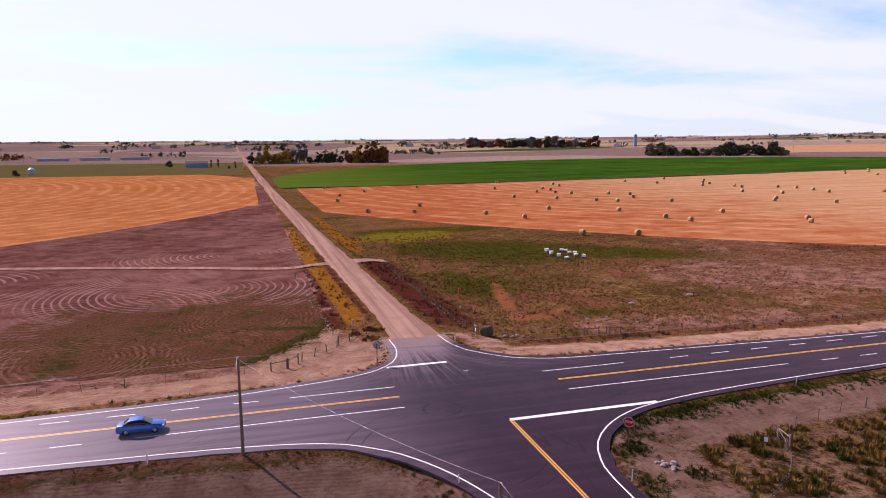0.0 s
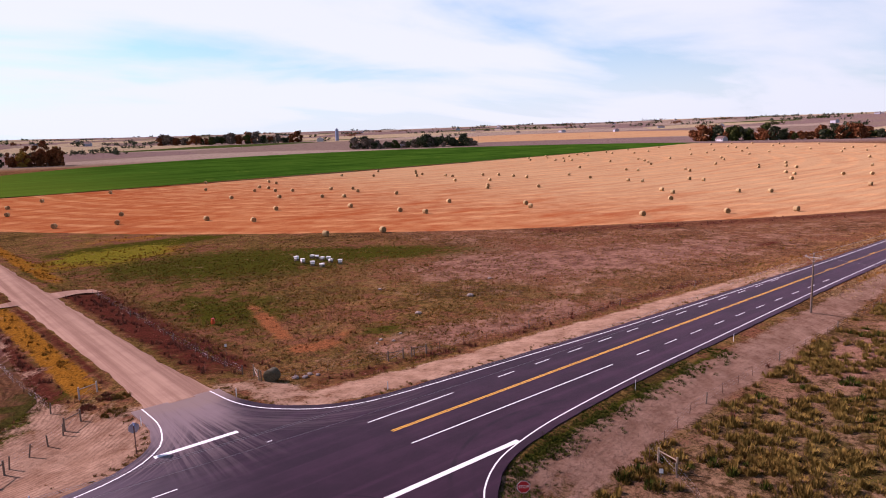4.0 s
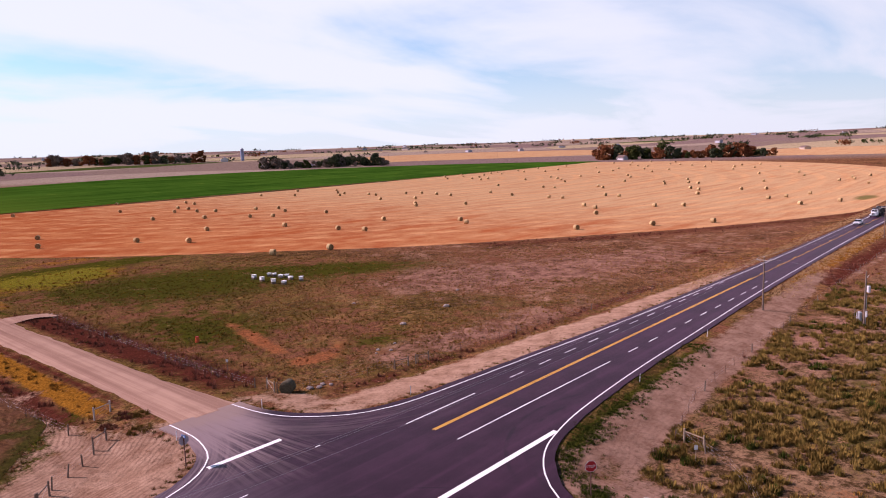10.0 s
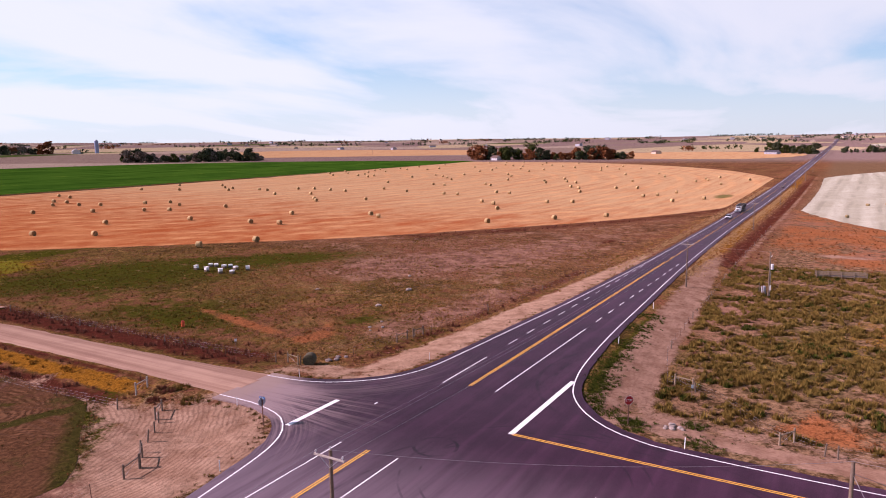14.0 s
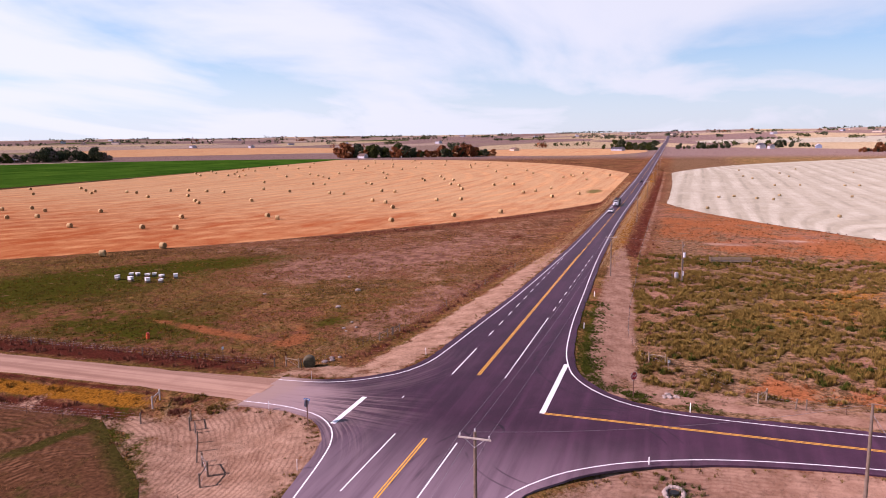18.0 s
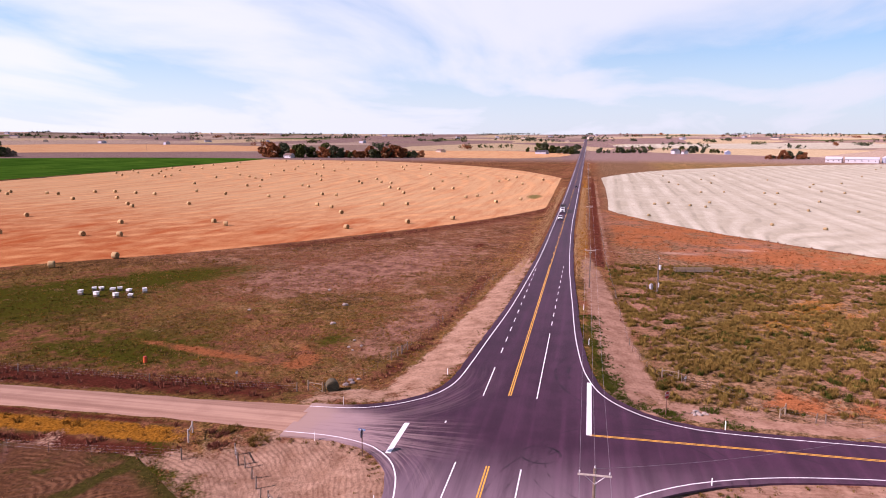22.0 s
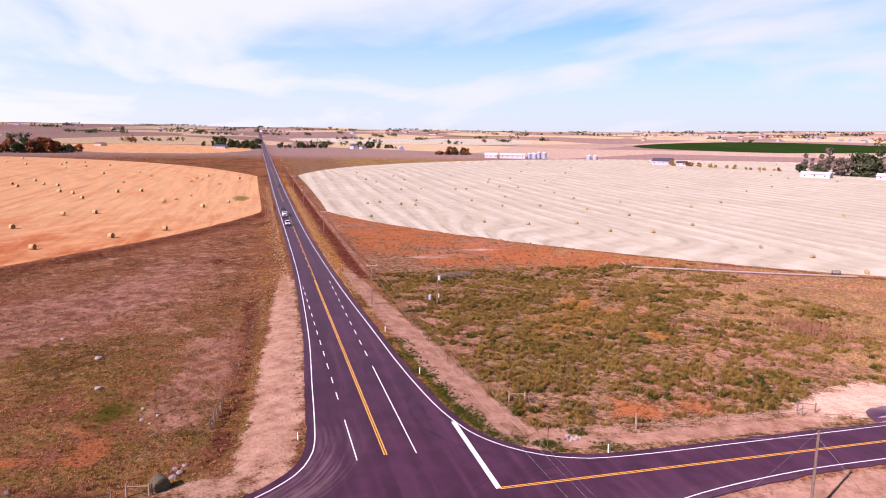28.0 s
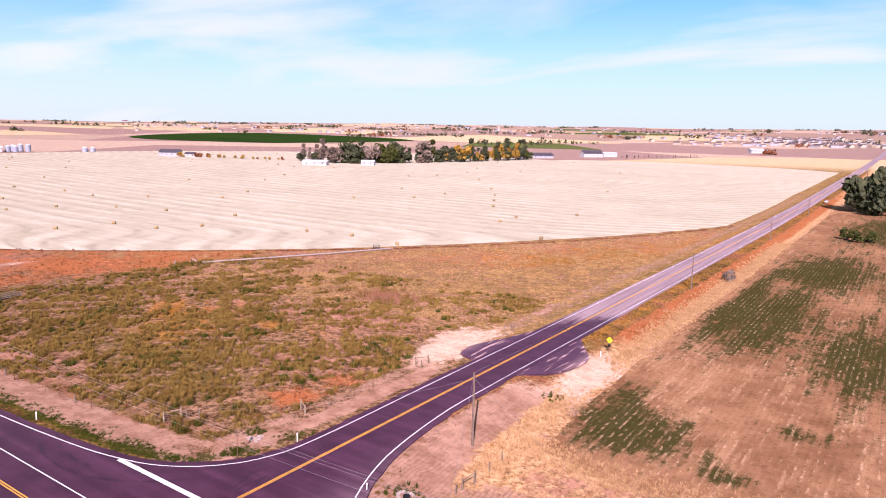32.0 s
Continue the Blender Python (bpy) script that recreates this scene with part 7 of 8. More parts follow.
def pipes():
    """Three rows of irrigation pipe lying along the edge of the pale field."""
    line = curve_points([(117, -94.5), (109, -111), (99, -132), (91, -151)], 6)
    for k in range(3):
        row = offset(line, 1.0 - 1.0 * k)
        pts = [Vector((x, y, ground(x, y) + 0.30 + 0.08 * k)) for x, y in row]
        top = new("irrigation_pipe")
        for a, b in zip(pts, pts[1:]):
            part("pipe_length", rod(bmesh.new(), a, b + (b - a) * 0.005, 0.12, sides=8), ALUMINIUM, top)
        tagged(top, "long bleached irrigation pipe lying beside stubble", "pipe", "irrigation pipes")
    top = new("pipe_stand")
    top.matrix_basis = pose(118.3, -92.5, ground(118.3, -92.5), 0, 0, 30)
    for sx in (-0.8, 0.8):
        part("leg", rod(bmesh.new(), (sx, 0, -0.2), (sx, 0, 1.6), 0.07, sides=7), RUST_STEEL, top)
    part("elbow", rod(bmesh.new(), (-0.8, 0, 0.9), (0.8, 0, 1.5), 0.14, sides=10), ALUMINIUM, top)
    tagged(top, "steel stand where irrigation pipes join", "pipe stand")
    gate = new("panel_gate")
    gate.matrix_basis = pose(121, -88, ground(121, -88), 0, 0, -40)
    for z in (0.3, 0.65, 1.0, 1.3):
        part("bar", rod(bmesh.new(), (-2.2, 0, z), (2.2, 0, z), 0.035, sides=6), ALUMINIUM, gate)
    for sx in (-2.2, 0, 2.2):
        part("upright", rod(bmesh.new(), (sx, 0, -0.1), (sx, 0, 1.35), 0.04, sides=6), ALUMINIUM, gate)
    tagged(gate, "pale tubular steel gate panel", "gate")
    ring = new("bale_feeder")
    ring.matrix_basis = pose(96, -149, ground(96, -149))
    for z in (0.15, 0.6, 1.1):
        pts = [Vector((1.15 * math.cos(radians(20 * k)), 1.15 * math.sin(radians(20 * k)), z)) for k in range(19)]
        bm = bmesh.new()
        for a, b in zip(pts, pts[1:]):
            rod(bm, a, b, 0.05, sides=5)
        part("hoop", bm, RUST_STEEL, ring)
    for k in range(9):
        a = radians(40 * k)
        part("bar", rod(bmesh.new(), (1.15 * math.cos(a), 1.15 * math.sin(a), 0), (1.15 * math.cos(a), 1.15 * math.sin(a), 1.12), 0.035, sides=5), RUST_STEEL, ring)
    tagged(ring, "rusty round bale feeder ring", "feeder")


pipes()


# ---------------------------------------------------------------- vehicles
RUBBER = plain("tyre_rubber", (0.018, 0.018, 0.019), 0.85)
CHROME = plain("bright_metal", (0.48, 0.48, 0.51), 0.25, 0.9)
LAMP = plain("lamp_glass", (0.75, 0.75, 0.72), 0.15)
TAIL = plain("red_lamp_glass", (0.35, 0.015, 0.015), 0.2)
BLUE_PAINT = plain("blue_car_paint", (0.035, 0.13, 0.42), 0.22, 0.25, 0.03, 2, 0.6)
CAR_WHITE = plain("white_car_paint", (0.78, 0.78, 0.80), 0.25, 0, 0.03, 2, 0.6)
DARK_PAINT = plain("dark_car_paint", (0.020, 0.020, 0.025), 0.25, 0.2, 0.03, 2, 0.6)
BODY_BLACK = plain("dark_dump_body", (0.030, 0.029, 0.032), 0.55, 0.3, 0.3, 3)
LOAD = plain("dark_gravel_load", (0.055, 0.048, 0.050), 0.95, 0, 0.4, 9)


def glass():
    n = Nodes("dark_tinted_glass", 0.06, 0.6)
    return n.colour((0.012, 0.014, 0.018))


GLASS = glass()


def loft(stations):
    """Stations along x: (x, half width low, half width high, z low, z high), a closed shell."""
    bm = bmesh.new()
    rows = []
    for x, wl, wh, zl, zh in stations:
        zm = zl + (zh - zl) * 0.55
        rows.append([bm.verts.new(p) for p in ((x, -wl, zl), (x, wl, zl), (x, wl * 1.02, zm), (x, wh, zh), (x, -wh, zh), (x, -wl * 1.02, zm))])
    for a, b in zip(rows, rows[1:]):
        for k in range(6):
            bm.faces.new((a[k], b[k], b[(k + 1) % 6], a[(k + 1) % 6]))
    bm.faces.new(rows[0]), bm.faces.new(rows[-1][::-1])
    bmesh.ops.recalc_face_normals(bm, faces=bm.faces)
    return bm


def softened(bm, by=0.05):
    bmesh.ops.bevel(bm, geom=bm.edges[:], offset=by, segments=2, affect="EDGES", profile=0.6, clamp_overlap=True)
    for f in bm.faces:
        f.smooth = True
    return bm


def wheel(parent, x, y, r, w):
    tyre = part("tyre", softened(rod(bmesh.new(), (x, y - w / 2, r), (x, y + w / 2, r), r, sides=22), 0.02), RUBBER)
    hub = part("wheel", rod(bmesh.new(), (x, y - w / 2 - 0.012, r), (x, y + w / 2 + 0.012, r), r * 0.6, sides=14), CHROME, parent)
    tyre.parent = hub
    tagged(tyre, "black tyre")


def place(thing, x, y, turn, road=0.012):
    thing.matrix_basis = pose(x, y, float(rise(x, y)) + road, 0, 0, turn)


def sedan(x, y, turn, paint, label, estate=False):
    """A car heading along its own +x."""
    top = new("car")
    body = part("body", softened(loft([(-2.32, 0.72, 0.62, 0.38, 0.84), (-2.22, 0.84, 0.74, 0.28, 0.98), (-1.4, 0.90, 0.80, 0.22, 1.02), (0.0, 0.91, 0.82, 0.22, 0.98), (0.95, 0.91, 0.80, 0.22, 0.96), (1.75, 0.88, 0.72, 0.24, 0.86), (2.22, 0.80, 0.60, 0.28, 0.74), (2.36, 0.66, 0.52, 0.36, 0.64)])), paint, top)
    back = -2.0 if estate else -1.25
    part("cabin_glass", softened(loft([(back - 0.45, 0.76, 0.70, 0.92, 0.99), (back + 0.2, 0.78, 0.60, 0.92, 1.38), (-0.2, 0.79, 0.60, 0.92, 1.43), (0.25, 0.79, 0.58, 0.92, 1.39), (1.1, 0.76, 0.70, 0.90, 0.97)]), 0.03), GLASS, top, "dark glass")
    part("roof", softened(loft([(back + 0.12, 0.58, 0.50, 1.37, 1.42), (-0.2, 0.61, 0.53, 1.41, 1.47), (0.28, 0.58, 0.50, 1.37, 1.42)]), 0.015), paint, top)
    for sy in (-1, 1):
        part("pillar", rod(bmesh.new(), (-0.35, sy * 0.79, 0.95), (-0.35, sy * 0.61, 1.42), 0.035, sides=5), paint, top)
        part("headlight", softened(box(bmesh.new(), 2.22, sy * 0.62, 0.66, 0.16, 0.26, 0.12), 0.02), LAMP, top, "clear headlight")
        part("tail_light", softened(box(bmesh.new(), -2.27, sy * 0.64, 0.82, 0.10, 0.26, 0.12), 0.02), TAIL, top, "red tail light")
        part("mirror", softened(box(bmesh.new(), 0.72, sy * 0.98, 0.98, 0.12, 0.18, 0.12), 0.02), paint, top)
        for wx in (-1.36, 1.42):
            wheel(top, wx, sy * 0.80, 0.33, 0.21)
    part("grille", box(bmesh.new(), 2.35, 0, 0.48, 0.03, 0.8, 0.16), BLACK, top, "black grille")
    part("number_plate", box(bmesh.new(), -2.335, 0, 0.62, 0.012, 0.42, 0.12), WHITE_PLASTIC, top)
    place(top, x, y, turn)
    return tagged(top, label, "car", "vehicles on the road")


def pickup(x, y, turn):
    top = new("pickup_truck")
    part("body", softened(loft([(-0.3, 0.98, 0.92, 0.42, 1.15), (0.9, 0.99, 0.92, 0.40, 1.15), (1.9, 0.98, 0.88, 0.42, 1.12), (2.75, 0.94, 0.82, 0.46, 1.02), (2.92, 0.84, 0.76, 0.5, 0.92)])), CAR_WHITE, top, "white hood and cab sides")
    part("cab_glass", softened(loft([(-0.75, 0.86, 0.80, 1.05, 1.15), (-0.55, 0.88, 0.72, 1.05, 1.72), (0.75, 0.88, 0.72, 1.05, 1.74), (1.55, 0.86, 0.82, 1.05, 1.13)]), 0.03), GLASS, top, "dark glass")
    part("roof", softened(box(bmesh.new(), 0.1, 0, 1.77, 1.4, 1.44, 0.08), 0.03), CAR_WHITE, top)
    bed = part("bed", softened(box(bmesh.new(), -1.75, 0, 0.62, 2.35, 1.9, 0.34), 0.03), CAR_WHITE, top)
    for sy in (-0.92, 0.92):
        part("bed_side", softened(box(bmesh.new(), -1.75, sy, 0.96, 2.35, 0.10, 0.42), 0.02), CAR_WHITE, top)
        part("headlight", box(bmesh.new(), 2.86, sy * 0.78, 0.84, 0.12, 0.24, 0.18), LAMP, top)
        part("mirror", box(bmesh.new(), 1.15, sy * 1.16, 1.2, 0.1, 0.2, 0.2), BLACK, top)
        for wx in (-1.85, 1.95):
            wheel(top, wx, sy * 0.92, 0.40, 0.27)
    part("tailgate", box(bmesh.new(), -2.92, 0, 0.92, 0.08, 1.8, 0.5), CAR_WHITE, top)
    part("tool_box", softened(box(bmesh.new(), -0.95, 0, 1.22, 0.55, 1.7, 0.4), 0.02), SIGN_BACK, top, "metal tool box")
    part("grille", box(bmesh.new(), 2.93, 0, 0.78, 0.04, 1.1, 0.3), BLACK, top)
    part("bumper", softened(box(bmesh.new(), 2.98, 0, 0.5, 0.14, 1.8, 0.2), 0.03), CHROME, top)
    place(top, x, y, turn)
    tagged(top, "white pickup truck with a tool box in its bed", "pickup truck", "vehicles on the road")


def dump_box(parent, x0, x1, z0, z1, w):
    """An open steel box with a heaped load, its walls given thickness."""
    mid, long = (x0 + x1) / 2, x1 - x0
    part("box_floor", box(bmesh.new(), mid, 0, z0 + 0.05, long, 2 * w, 0.1), BODY_BLACK, parent)
    for sy in (-1, 1):
        side = part("box_side", box(bmesh.new(), mid, sy * (w - 0.04), (z0 + z1) / 2, long, 0.08, z1 - z0), BODY_BLACK, parent)
        for k in range(6):
            part("rib", box(bmesh.new(), x0 + (k + 0.5) * long / 6, sy * (w + 0.035), (z0 + z1) / 2, 0.1, 0.07, z1 - z0 - 0.1), BODY_BLACK, side)
        part("tarp_rail", rod(bmesh.new(), (x0, sy * w, z1 + 0.06), (x1, sy * w, z1 + 0.06), 0.07, sides=8), CHROME, parent, "rolled tarp rail")
    for x in (x0, x1):
        part("end_wall", box(bmesh.new(), x, 0, (z0 + z1) / 2, 0.08, 2 * w - 0.1, z1 - z0), BODY_BLACK, parent)
    bm = bmesh.new()
    bmesh.ops.create_grid(bm, x_segments=22, y_segments=10, size=0.5, matrix=Matrix.Translation((mid, 0, z1 - 0.35)) @ Matrix.Diagonal((long - 0.12, 2 * w - 0.14, 1, 1)))
    for v in bm.verts:
        u, q = (v.co.x - mid) / long, v.co.y / (2 * w)
        v.co.z += 0.5 * math.cos(u * 3.1) * math.cos(q * 3.1) * 0.8 + 0.12 * noise.noise(v.co * 1.8)
    part("load", bm, LOAD, parent, "dark heaped load")


def dump_truck(x, y, turn):
    top = new("dump_truck")
    part("chassis", box(bmesh.new(), -1.2, 0, 0.85, 9.0, 0.9, 0.28), RUST_STEEL, top)
    part("hood", softened(loft([(1.9, 0.86, 0.72, 0.95, 1.95), (3.0, 0.82, 0.66, 0.95, 1.85), (4.0, 0.74, 0.6, 0.95, 1.66), (4.15, 0.66, 0.56, 1.0, 1.5)])), CAR_WHITE, top, "white sloping hood")
    part("cab", softened(loft([(0.3, 1.08, 1.0, 0.95, 2.55), (1.5, 1.08, 0.98, 0.95, 2.6), (1.95, 1.06, 1.02, 0.95, 1.95)])), CAR_WHITE, top, "white cab")
    part("windscreen", box(bmesh.new(), 1.80, 0, 2.24, 0.04, 1.75, 0.62, Matrix.Rotation(radians(-32), 4, "Y")), GLASS, top, "dark windscreen")
    for sy in (-1, 1):
        part("side_window", box(bmesh.new(), 0.95, sy * 1.055, 2.15, 0.8, 0.03, 0.55), GLASS, top)
        part("fender", softened(loft([(2.6, 1.18, 1.05, 0.75, 1.15), (3.3, 1.22, 1.1, 0.85, 1.32), (4.05, 1.2, 1.0, 0.7, 1.1)]), 0.04), CAR_WHITE, top, "white fender")
        part("exhaust_stack", rod(bmesh.new(), (0.15, sy * 1.12, 1.0), (0.15, sy * 1.12, 3.25), 0.08, sides=10), CHROME, top, "chrome exhaust stack")
        part("mirror", box(bmesh.new(), 1.75, sy * 1.42, 2.15, 0.12, 0.22, 0.55), CHROME, top)
        part("fuel_tank", softened(rod(bmesh.new(), (0.2, sy * 0.95, 0.72), (1.6, sy * 0.95, 0.72), 0.3, sides=14), 0.03), CHROME, top)
        part("headlight", box(bmesh.new(), 4.05, sy * 0.95, 0.98, 0.1, 0.28, 0.2), LAMP, top)
        wheel(top, 3.3, sy * 1.0, 0.52, 0.32)
        for wx in (-2.2, -3.6, -4.9):
            wheel(top, wx, sy * 0.95, 0.52, 0.52)
    part("grille", box(bmesh.new(), 4.17, 0, 1.25, 0.06, 0.95, 0.75), CHROME, top, "bright grille")
    part("bumper", softened(box(bmesh.new(), 4.3, 0, 0.6, 0.2, 2.3, 0.34), 0.05), CHROME, top, "bright bumper")
    dump_box(top, -5.4, 0.0, 1.1, 2.75, 1.22)
    place(top, x, y, turn)
    tagged(top, "dump truck with a white cab and a dark loaded box", "truck", "vehicles on the road")


def pup_trailer(x, y, turn):
    top = new("dump_trailer")
    part("chassis", box(bmesh.new(), 0, 0, 0.85, 5.6, 0.9, 0.26), RUST_STEEL, top)
    part("tow_bar", rod(bmesh.new(), (2.7, 0, 0.8), (5.2, 0, 0.75), 0.09, sides=8), RUST_STEEL, top)
    dump_box(top, -2.7, 2.7, 1.1, 2.85, 1.22)
    for sy in (-1, 1):
        for wx in (-1.9, -0.6, 1.9):
            wheel(top, wx, sy * 0.95, 0.52, 0.5)
    place(top, x, y, turn)
    tagged(top, "dark loaded dump trailer towed behind the truck", "trailer", "vehicles on the road")


sedan(-37.6, -1.75, 0, BLUE_PAINT, "glossy blue sedan driving on the highway")
dump_truck(256.0, 1.95, 180)
pup_trailer(266.0, 1.95, 180)
pickup(226, 1.8, 180)
sedan(425, -1.8, 0, DARK_PAINT, "dark car far off on the highway")
sedan(-9.5, -452, 90, CAR_WHITE, "white car beside the big cottonwoods on the side road", True)


# ---------------------------------------------------------------- farm buildings
WALLS = {
    "white": plain("white_siding", (0.46, 0.44, 0.45), 0.7, 0, 0.08, 0.5),
    "bin": plain("galvanised_sheeting", (0.32, 0.34, 0.40), 0.5, 0.3, 0.12, 0.5),
    "grey": plain("grey_siding", (0.33, 0.33, 0.37), 0.7, 0, 0.12, 0.5),
    "tan": plain("tan_siding", (0.46, 0.36, 0.28), 0.75, 0, 0.12, 0.5),
    "blue": plain("blue_grey_sheeting", (0.20, 0.24, 0.36), 0.6, 0, 0.12, 0.5),
}
ROOFS = {
    "dark": plain("dark_shingles", (0.055, 0.050, 0.060), 0.85, 0, 0.25, 1.5),
    "white": plain("white_metal_roof", (0.48, 0.48, 0.51), 0.5, 0, 0.06, 0.6),
    "brown": plain("brown_shingles", (0.14, 0.09, 0.075), 0.85, 0, 0.25, 1.5),
}
WINDOW = glass()


def house(x, y, turn, w, d, h, pitch, wall, roof, label, windows=3, name="house", category="house"):
    top = new(name)
    top.matrix_basis = pose(x, y, ground(x, y), 0, 0, turn)
    bm = bmesh.new()
    a = [bm.verts.new(p) for p in ((-w / 2, -d / 2, -0.8), (w / 2, -d / 2, -0.8), (w / 2, d / 2, -0.8), (-w / 2, d / 2, -0.8), (-w / 2, -d / 2, h), (w / 2, -d / 2, h), (w / 2, d / 2, h), (-w / 2, d / 2, h), (-w / 2, 0, h + pitch), (w / 2, 0, h + pitch))]
    for f in ((0, 1, 5, 4), (2, 3, 7, 6), (1, 2, 6, 9, 5), (3, 0, 4, 8, 7)):
        bm.faces.new([a[k] for k in f])
    part("wall", bm, WALLS[wall], top)
    bm = bmesh.new()
    slope, run = math.atan2(pitch, d / 2), math.hypot(pitch, d / 2) + 0.7
    for s in (-1, 1):
        mid = Vector((0, s * math.cos(slope) * run / 2, h + pitch - math.sin(slope) * run / 2 + 0.12))
        box(bm, *mid, w + 1.0, run, 0.16, Matrix.Rotation(-s * slope, 4, "X"))
    part("roof", bm, ROOFS[roof], top)
    for s in (-1, 1):
        for k in range(windows):
            wx = (k + 0.5) / windows * w - w / 2
            win = part("window", box(bmesh.new(), wx, s * (d / 2 + 0.02), h * 0.55, 1.5, 0.06, 1.3), WALLS["white"], top)
            part("pane", box(bmesh.new(), wx, s * (d / 2 + 0.055), h * 0.55, 1.3, 0.03, 1.1), WINDOW, win)
    part("door", box(bmesh.new(), w / 2 + 0.03, 0, 1.05, 0.07, 1.0, 2.1), WALLS["tan"], top)
    return tagged(top, label, category, "farm buildings")


def grain_bin(x, y, r, h):
    top = new("grain_bin")
    top.matrix_basis = pose(x, y, ground(x, y))
    part("drum", rod(bmesh.new(), (0, 0, -0.5), (0, 0, h), r, sides=24), WALLS["bin"], top, "corrugated grey steel drum")
    part("cone_roof", rod(bmesh.new(), (0, 0, h - 0.06), (0, 0, h + r * 0.55), r + 0.15, 0.4, 24), ROOFS["white"], top)
    part("hatch", rod(bmesh.new(), (0, 0, h + r * 0.5), (0, 0, h + r * 0.62), 0.45, sides=10), STEEL, top)
    tagged(top, "pale grey corrugated grain bin with a cone roof", "grain bin", "farm buildings")


def build_farms():
    house(870, 1475, 60, 70, 16, 6, 4, "white", "white", "long low white barn with a metal roof", 6, "barn", "barn")
    bm = rod(bmesh.new(), (0, 0, 0), (0, 0, 28), 4.2, sides=20)
    silo = new("silo")
    silo.matrix_basis = pose(905, 1450, ground(905, 1450))
    part("shaft", bm, WALLS["blue"], silo, "blue-grey silo shaft")
    part("dome", rod(bmesh.new(), (0, 0, 28), (0, 0, 30.5), 4.2, 1.2, 20), SIGN_BACK, silo)
    tagged(silo, "tall blue-grey silo beside the white barn", "silo", "farm buildings")
    house(-86, 845, 5, 26, 12, 5.5, 2.6, "blue", "dark", "blue-grey sheet metal shed by the gravel road", 0, "shed", "shed")
    grain_bin(-239, 724, 3.2, 5.5)
    for k in range(5):
        grain_bin(862 + 7.5 * (k % 3) - 4 * (k // 3), -388 + 5.5 * k, 3.2, 8.0 if k < 2 else 6.5)
    house(872, -343, 66, 36, 11, 4.5, 2.4, "white", "white", "long white machine shed beside grain bins", 5, "shed", "shed")
    house(885, -315, 66, 18, 11, 4.5, 2.6, "white", "white", "white metal shed beside grain bins", 3, "shed", "shed")
    grain_bin(830, -442, 3.4, 5), grain_bin(826, -450, 3.4, 5)
    house(700, -478, 40, 24, 12, 5, 3.5, "grey", "dark", "grey farmhouse with a dark roof behind stubble", 4)
    house(680, -492, 40, 12, 9, 3.5, 2.2, "white", "dark", "small white outbuilding by the farmhouse", 2)
    house(476, -500, 30, 26, 10, 3.6, 2.0, "white", "white", "low white shed among bare trees", 3, "shed", "shed")
    house(441, -545, 30, 14, 9, 3.4, 2.2, "white", "white", "low white shed among trees", 2, "shed", "shed")
    house(398, -862, 48, 46, 14, 4, 3.6, "grey", "dark", "low dark-roofed ranch house", 6)
    house(352, -952, 48, 30, 14, 5.5, 4.6, "white", "dark", "large white house with dark gables", 5)
    house(336, -980, 48, 22, 12, 5, 2.0, "white", "white", "white flat-roofed garage beside the house", 3)
    house(185, -1290, 40, 24, 12, 5, 3, "white", "white", "white farm shed far off on the plain", 4, "shed", "shed")
    house(1190, -158, 20, 14, 10, 5.5, 3.6, "white", "dark", "white farmhouse among roadside trees", 3)
    house(1178, -172, 20, 10, 8, 4.5, 3.2, "white", "brown", "white farmhouse wing with a gable", 2)
    house(1170, -240, 0, 12, 8, 4, 2.6, "blue", "white", "small blue-grey barn with a pale roof", 2, "barn", "barn")
    house(1150, 70, 60, 22, 10, 4, 2.6, "grey", "dark", "grey farm building among roadside trees", 3)
    house(1210, 265, 30, 30, 10, 4, 2.4, "tan", "brown", "tan farm shed far off", 4, "shed", "shed")
    house(893, 430, 70, 14, 9, 4, 3, "white", "brown", "white house half hidden in the autumn grove", 3)
    house(925, 370, 70, 16, 9, 4, 3, "white", "white", "white farmhouse in the autumn grove", 3)
    house(690, 890, -45, 14, 9, 4, 2.6, "white", "white", "small white house before dark trees", 3)
    house(655, 905, -45, 12, 8, 4, 2.6, "tan", "brown", "tan farm building before dark trees", 2)
    for k in range(3):
        house(-330 + 60 * k, 1190 + 14 * k, 8, 46, 10, 4, 1.4, "grey", "dark", "low dark cattle shed far beyond the stubble", 0, "shed", "shed")


build_farms()


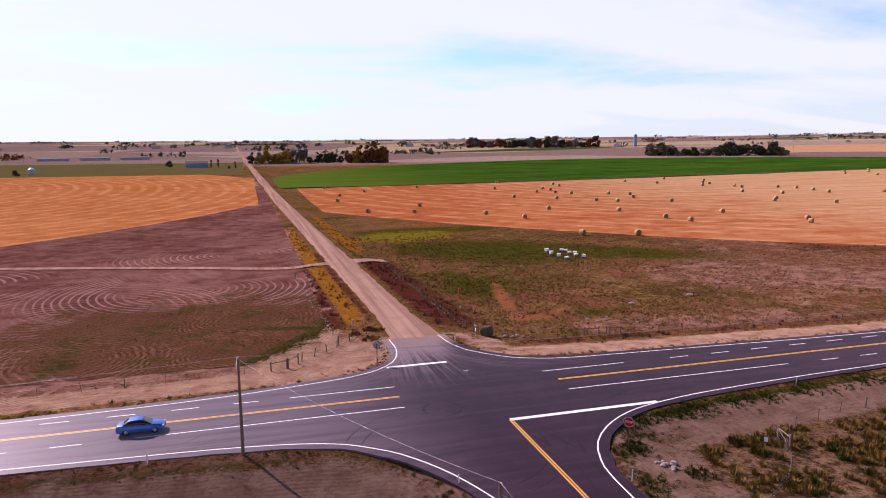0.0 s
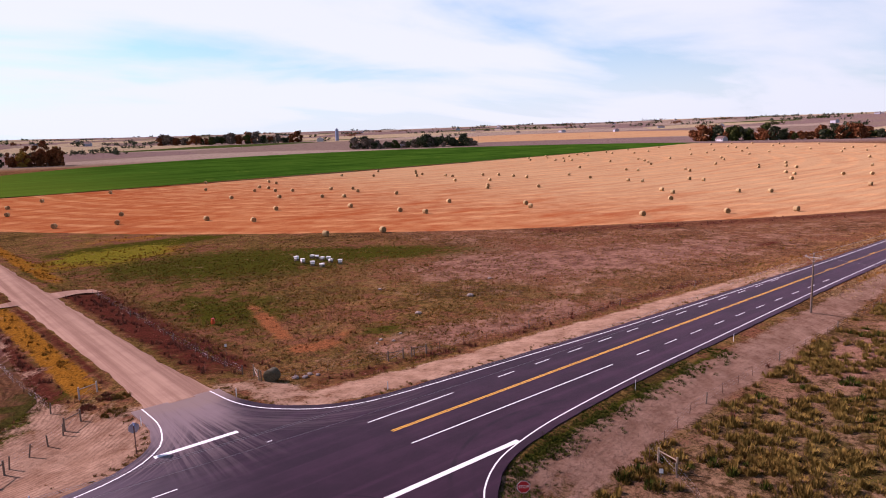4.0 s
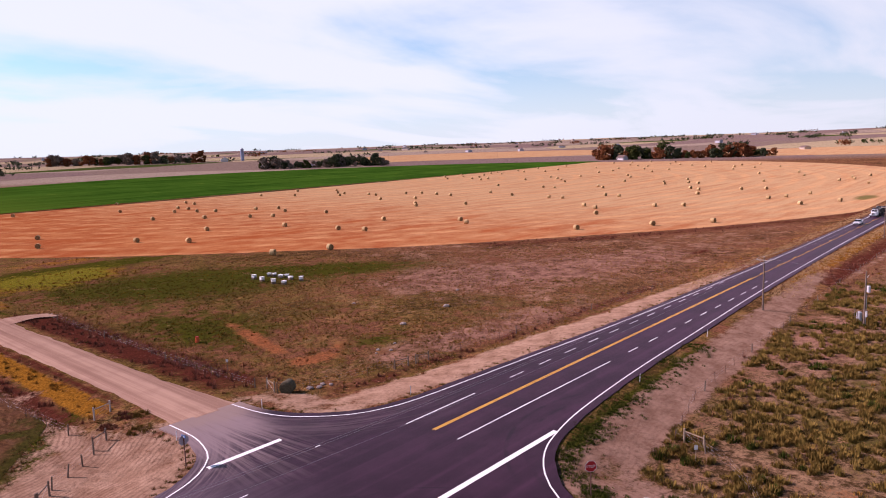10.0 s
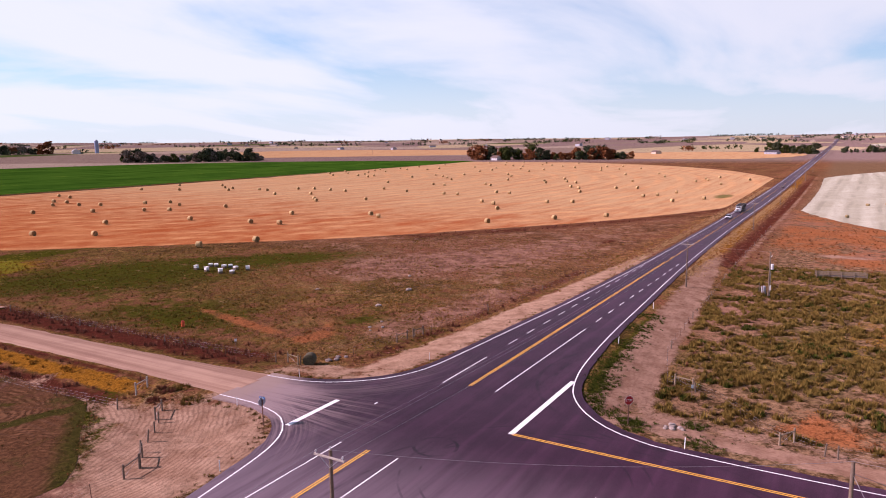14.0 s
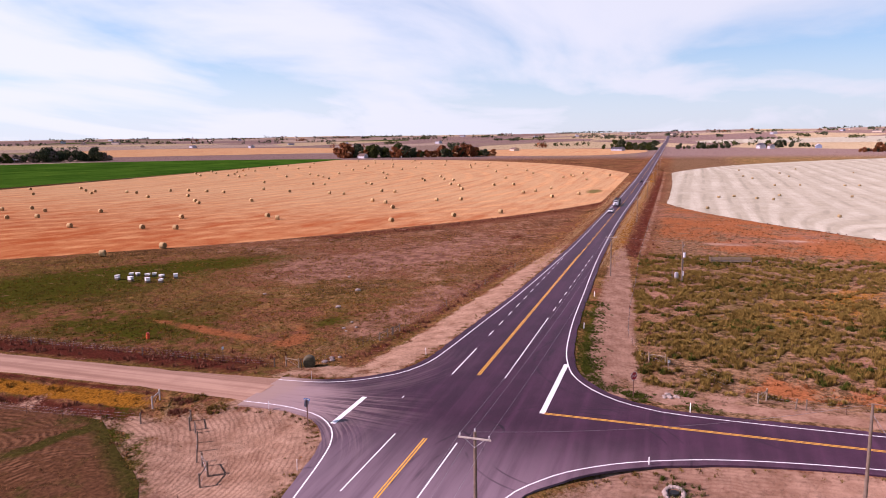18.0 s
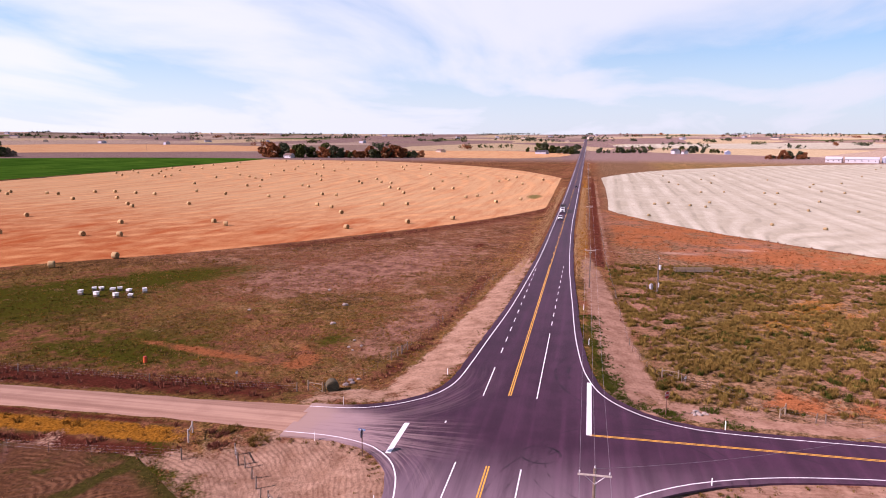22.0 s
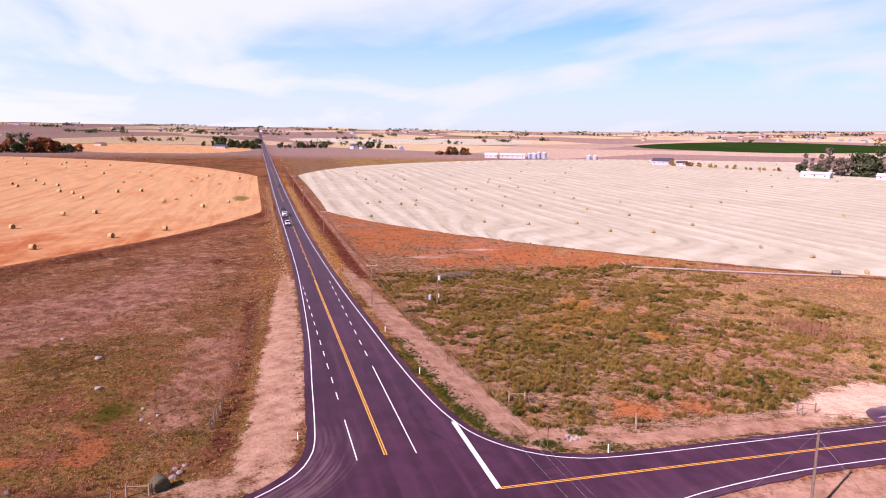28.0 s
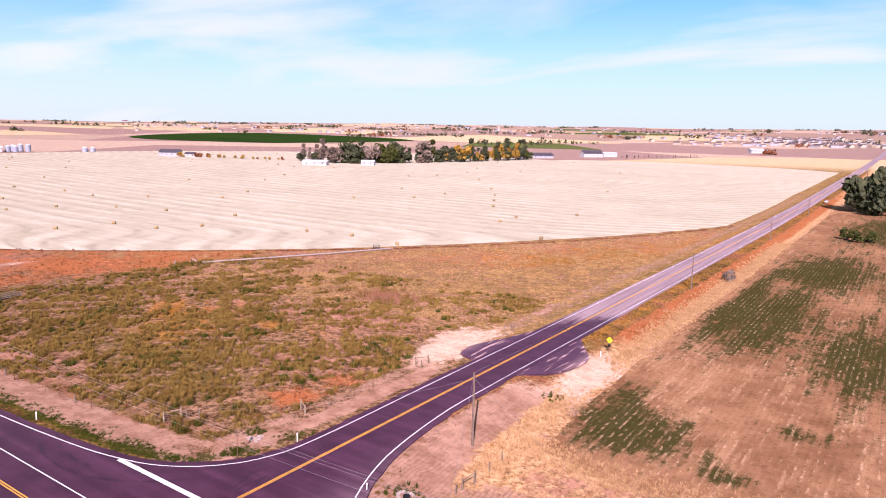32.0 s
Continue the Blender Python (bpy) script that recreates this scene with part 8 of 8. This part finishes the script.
def far_settlements():
    """Rows of tiny houses and clumps of trees out towards the skyline."""
    rs = np.random.RandomState(77)
    verts, faces, mats = [], [], []

    def hut(x, y, w, d, h, turn, wall):
        if math.hypot(x - 1230, y + 1130) < 345:
            return
        z, k = ground(x, y), len(verts)
        c, s = math.cos(turn), math.sin(turn)
        for px, py, pz in ((-w, -d, -1), (w, -d, -1), (w, d, -1), (-w, d, -1), (-w, -d, h), (w, -d, h), (w, d, h), (-w, d, h), (-w, 0, h * 1.6), (w, 0, h * 1.6)):
            verts.append((x + c * px - s * py, y + s * px + c * py, z + pz))
        for f, m in (((0, 1, 5, 4), wall), ((2, 3, 7, 6), wall), ((1, 2, 6, 9, 5), wall), ((3, 0, 4, 8, 7), wall), ((4, 5, 9, 8), 2 + wall % 2), ((6, 7, 8, 9), 2 + wall % 2)):
            faces.append(tuple(k + i for i in f))
            mats.append(m)

    for _ in range(420):
        town = rs.uniform() < 0.6
        a = rs.normal(-1.47, 0.065) if town else rs.uniform(-1.6, -0.55)
        r = rs.uniform(1650, 2500) if town else rs.uniform(2000, 4200)
        hut(r * math.cos(a), r * math.sin(a), rs.uniform(5, 9), rs.uniform(4, 6), rs.uniform(3, 5), rs.uniform(0, 3), rs.randint(0, 2))
    for _ in range(70):
        a, r = rs.uniform(-0.9, 1.75), rs.uniform(1500, 4300)
        hut(r * math.cos(a), r * math.sin(a), rs.uniform(6, 16), rs.uniform(5, 7), rs.uniform(4, 7), rs.uniform(0, 3), rs.randint(0, 2))
    ob = mesh_thing("far_houses", verts, faces, [WALLS["tan"], WALLS["grey"], ROOFS["dark"], ROOFS["brown"]])
    ob.data.polygons.foreach_set("material_index", mats)
    tagged(ob, "tiny distant houses with pale walls and dark roofs", "houses", kind="stuff")
    for tone, seed, count in (("dark", 5, 260), ("green", 6, 120), ("rust", 7, 60)):
        rs = np.random.RandomState(seed)
        v, f = [], []
        for _ in range(count):
            a = rs.uniform(-2.05, 2.0)
            r = 1250 + 3200 * rs.uniform() ** 0.8
            x, y = r * math.cos(a), r * math.sin(a)
            heading, n = rs.choice([0.02, 1.58]) + rs.normal(0, 0.05), rs.randint(2, 16)
            for k in range(n):
                cx, cy = x + 9 * k * math.cos(heading) + rs.normal(0, 5), y + 9 * k * math.sin(heading) + rs.normal(0, 5)
                z, s = ground(cx, cy), rs.uniform(4, 8)
                for _ in range(16):
                    d = rs.normal(0, 1, 3)
                    d /= np.linalg.norm(d)
                    p = np.array([cx, cy, z + s * 0.75]) + d * np.array([s * 0.75, s * 0.75, s * 0.65]) * rs.uniform(0.4, 1)
                    e = rs.normal(0, s * 0.30, (3, 3))
                    i = len(v)
                    v += [tuple(p + q) for q in e]
                    f.append((i, i + 1, i + 2))
        tagged(mesh_thing("far_trees", v, f, LEAF[tone]), "distant windbreaks and clumps of trees on the plain", "trees", kind="stuff")


far_settlements()
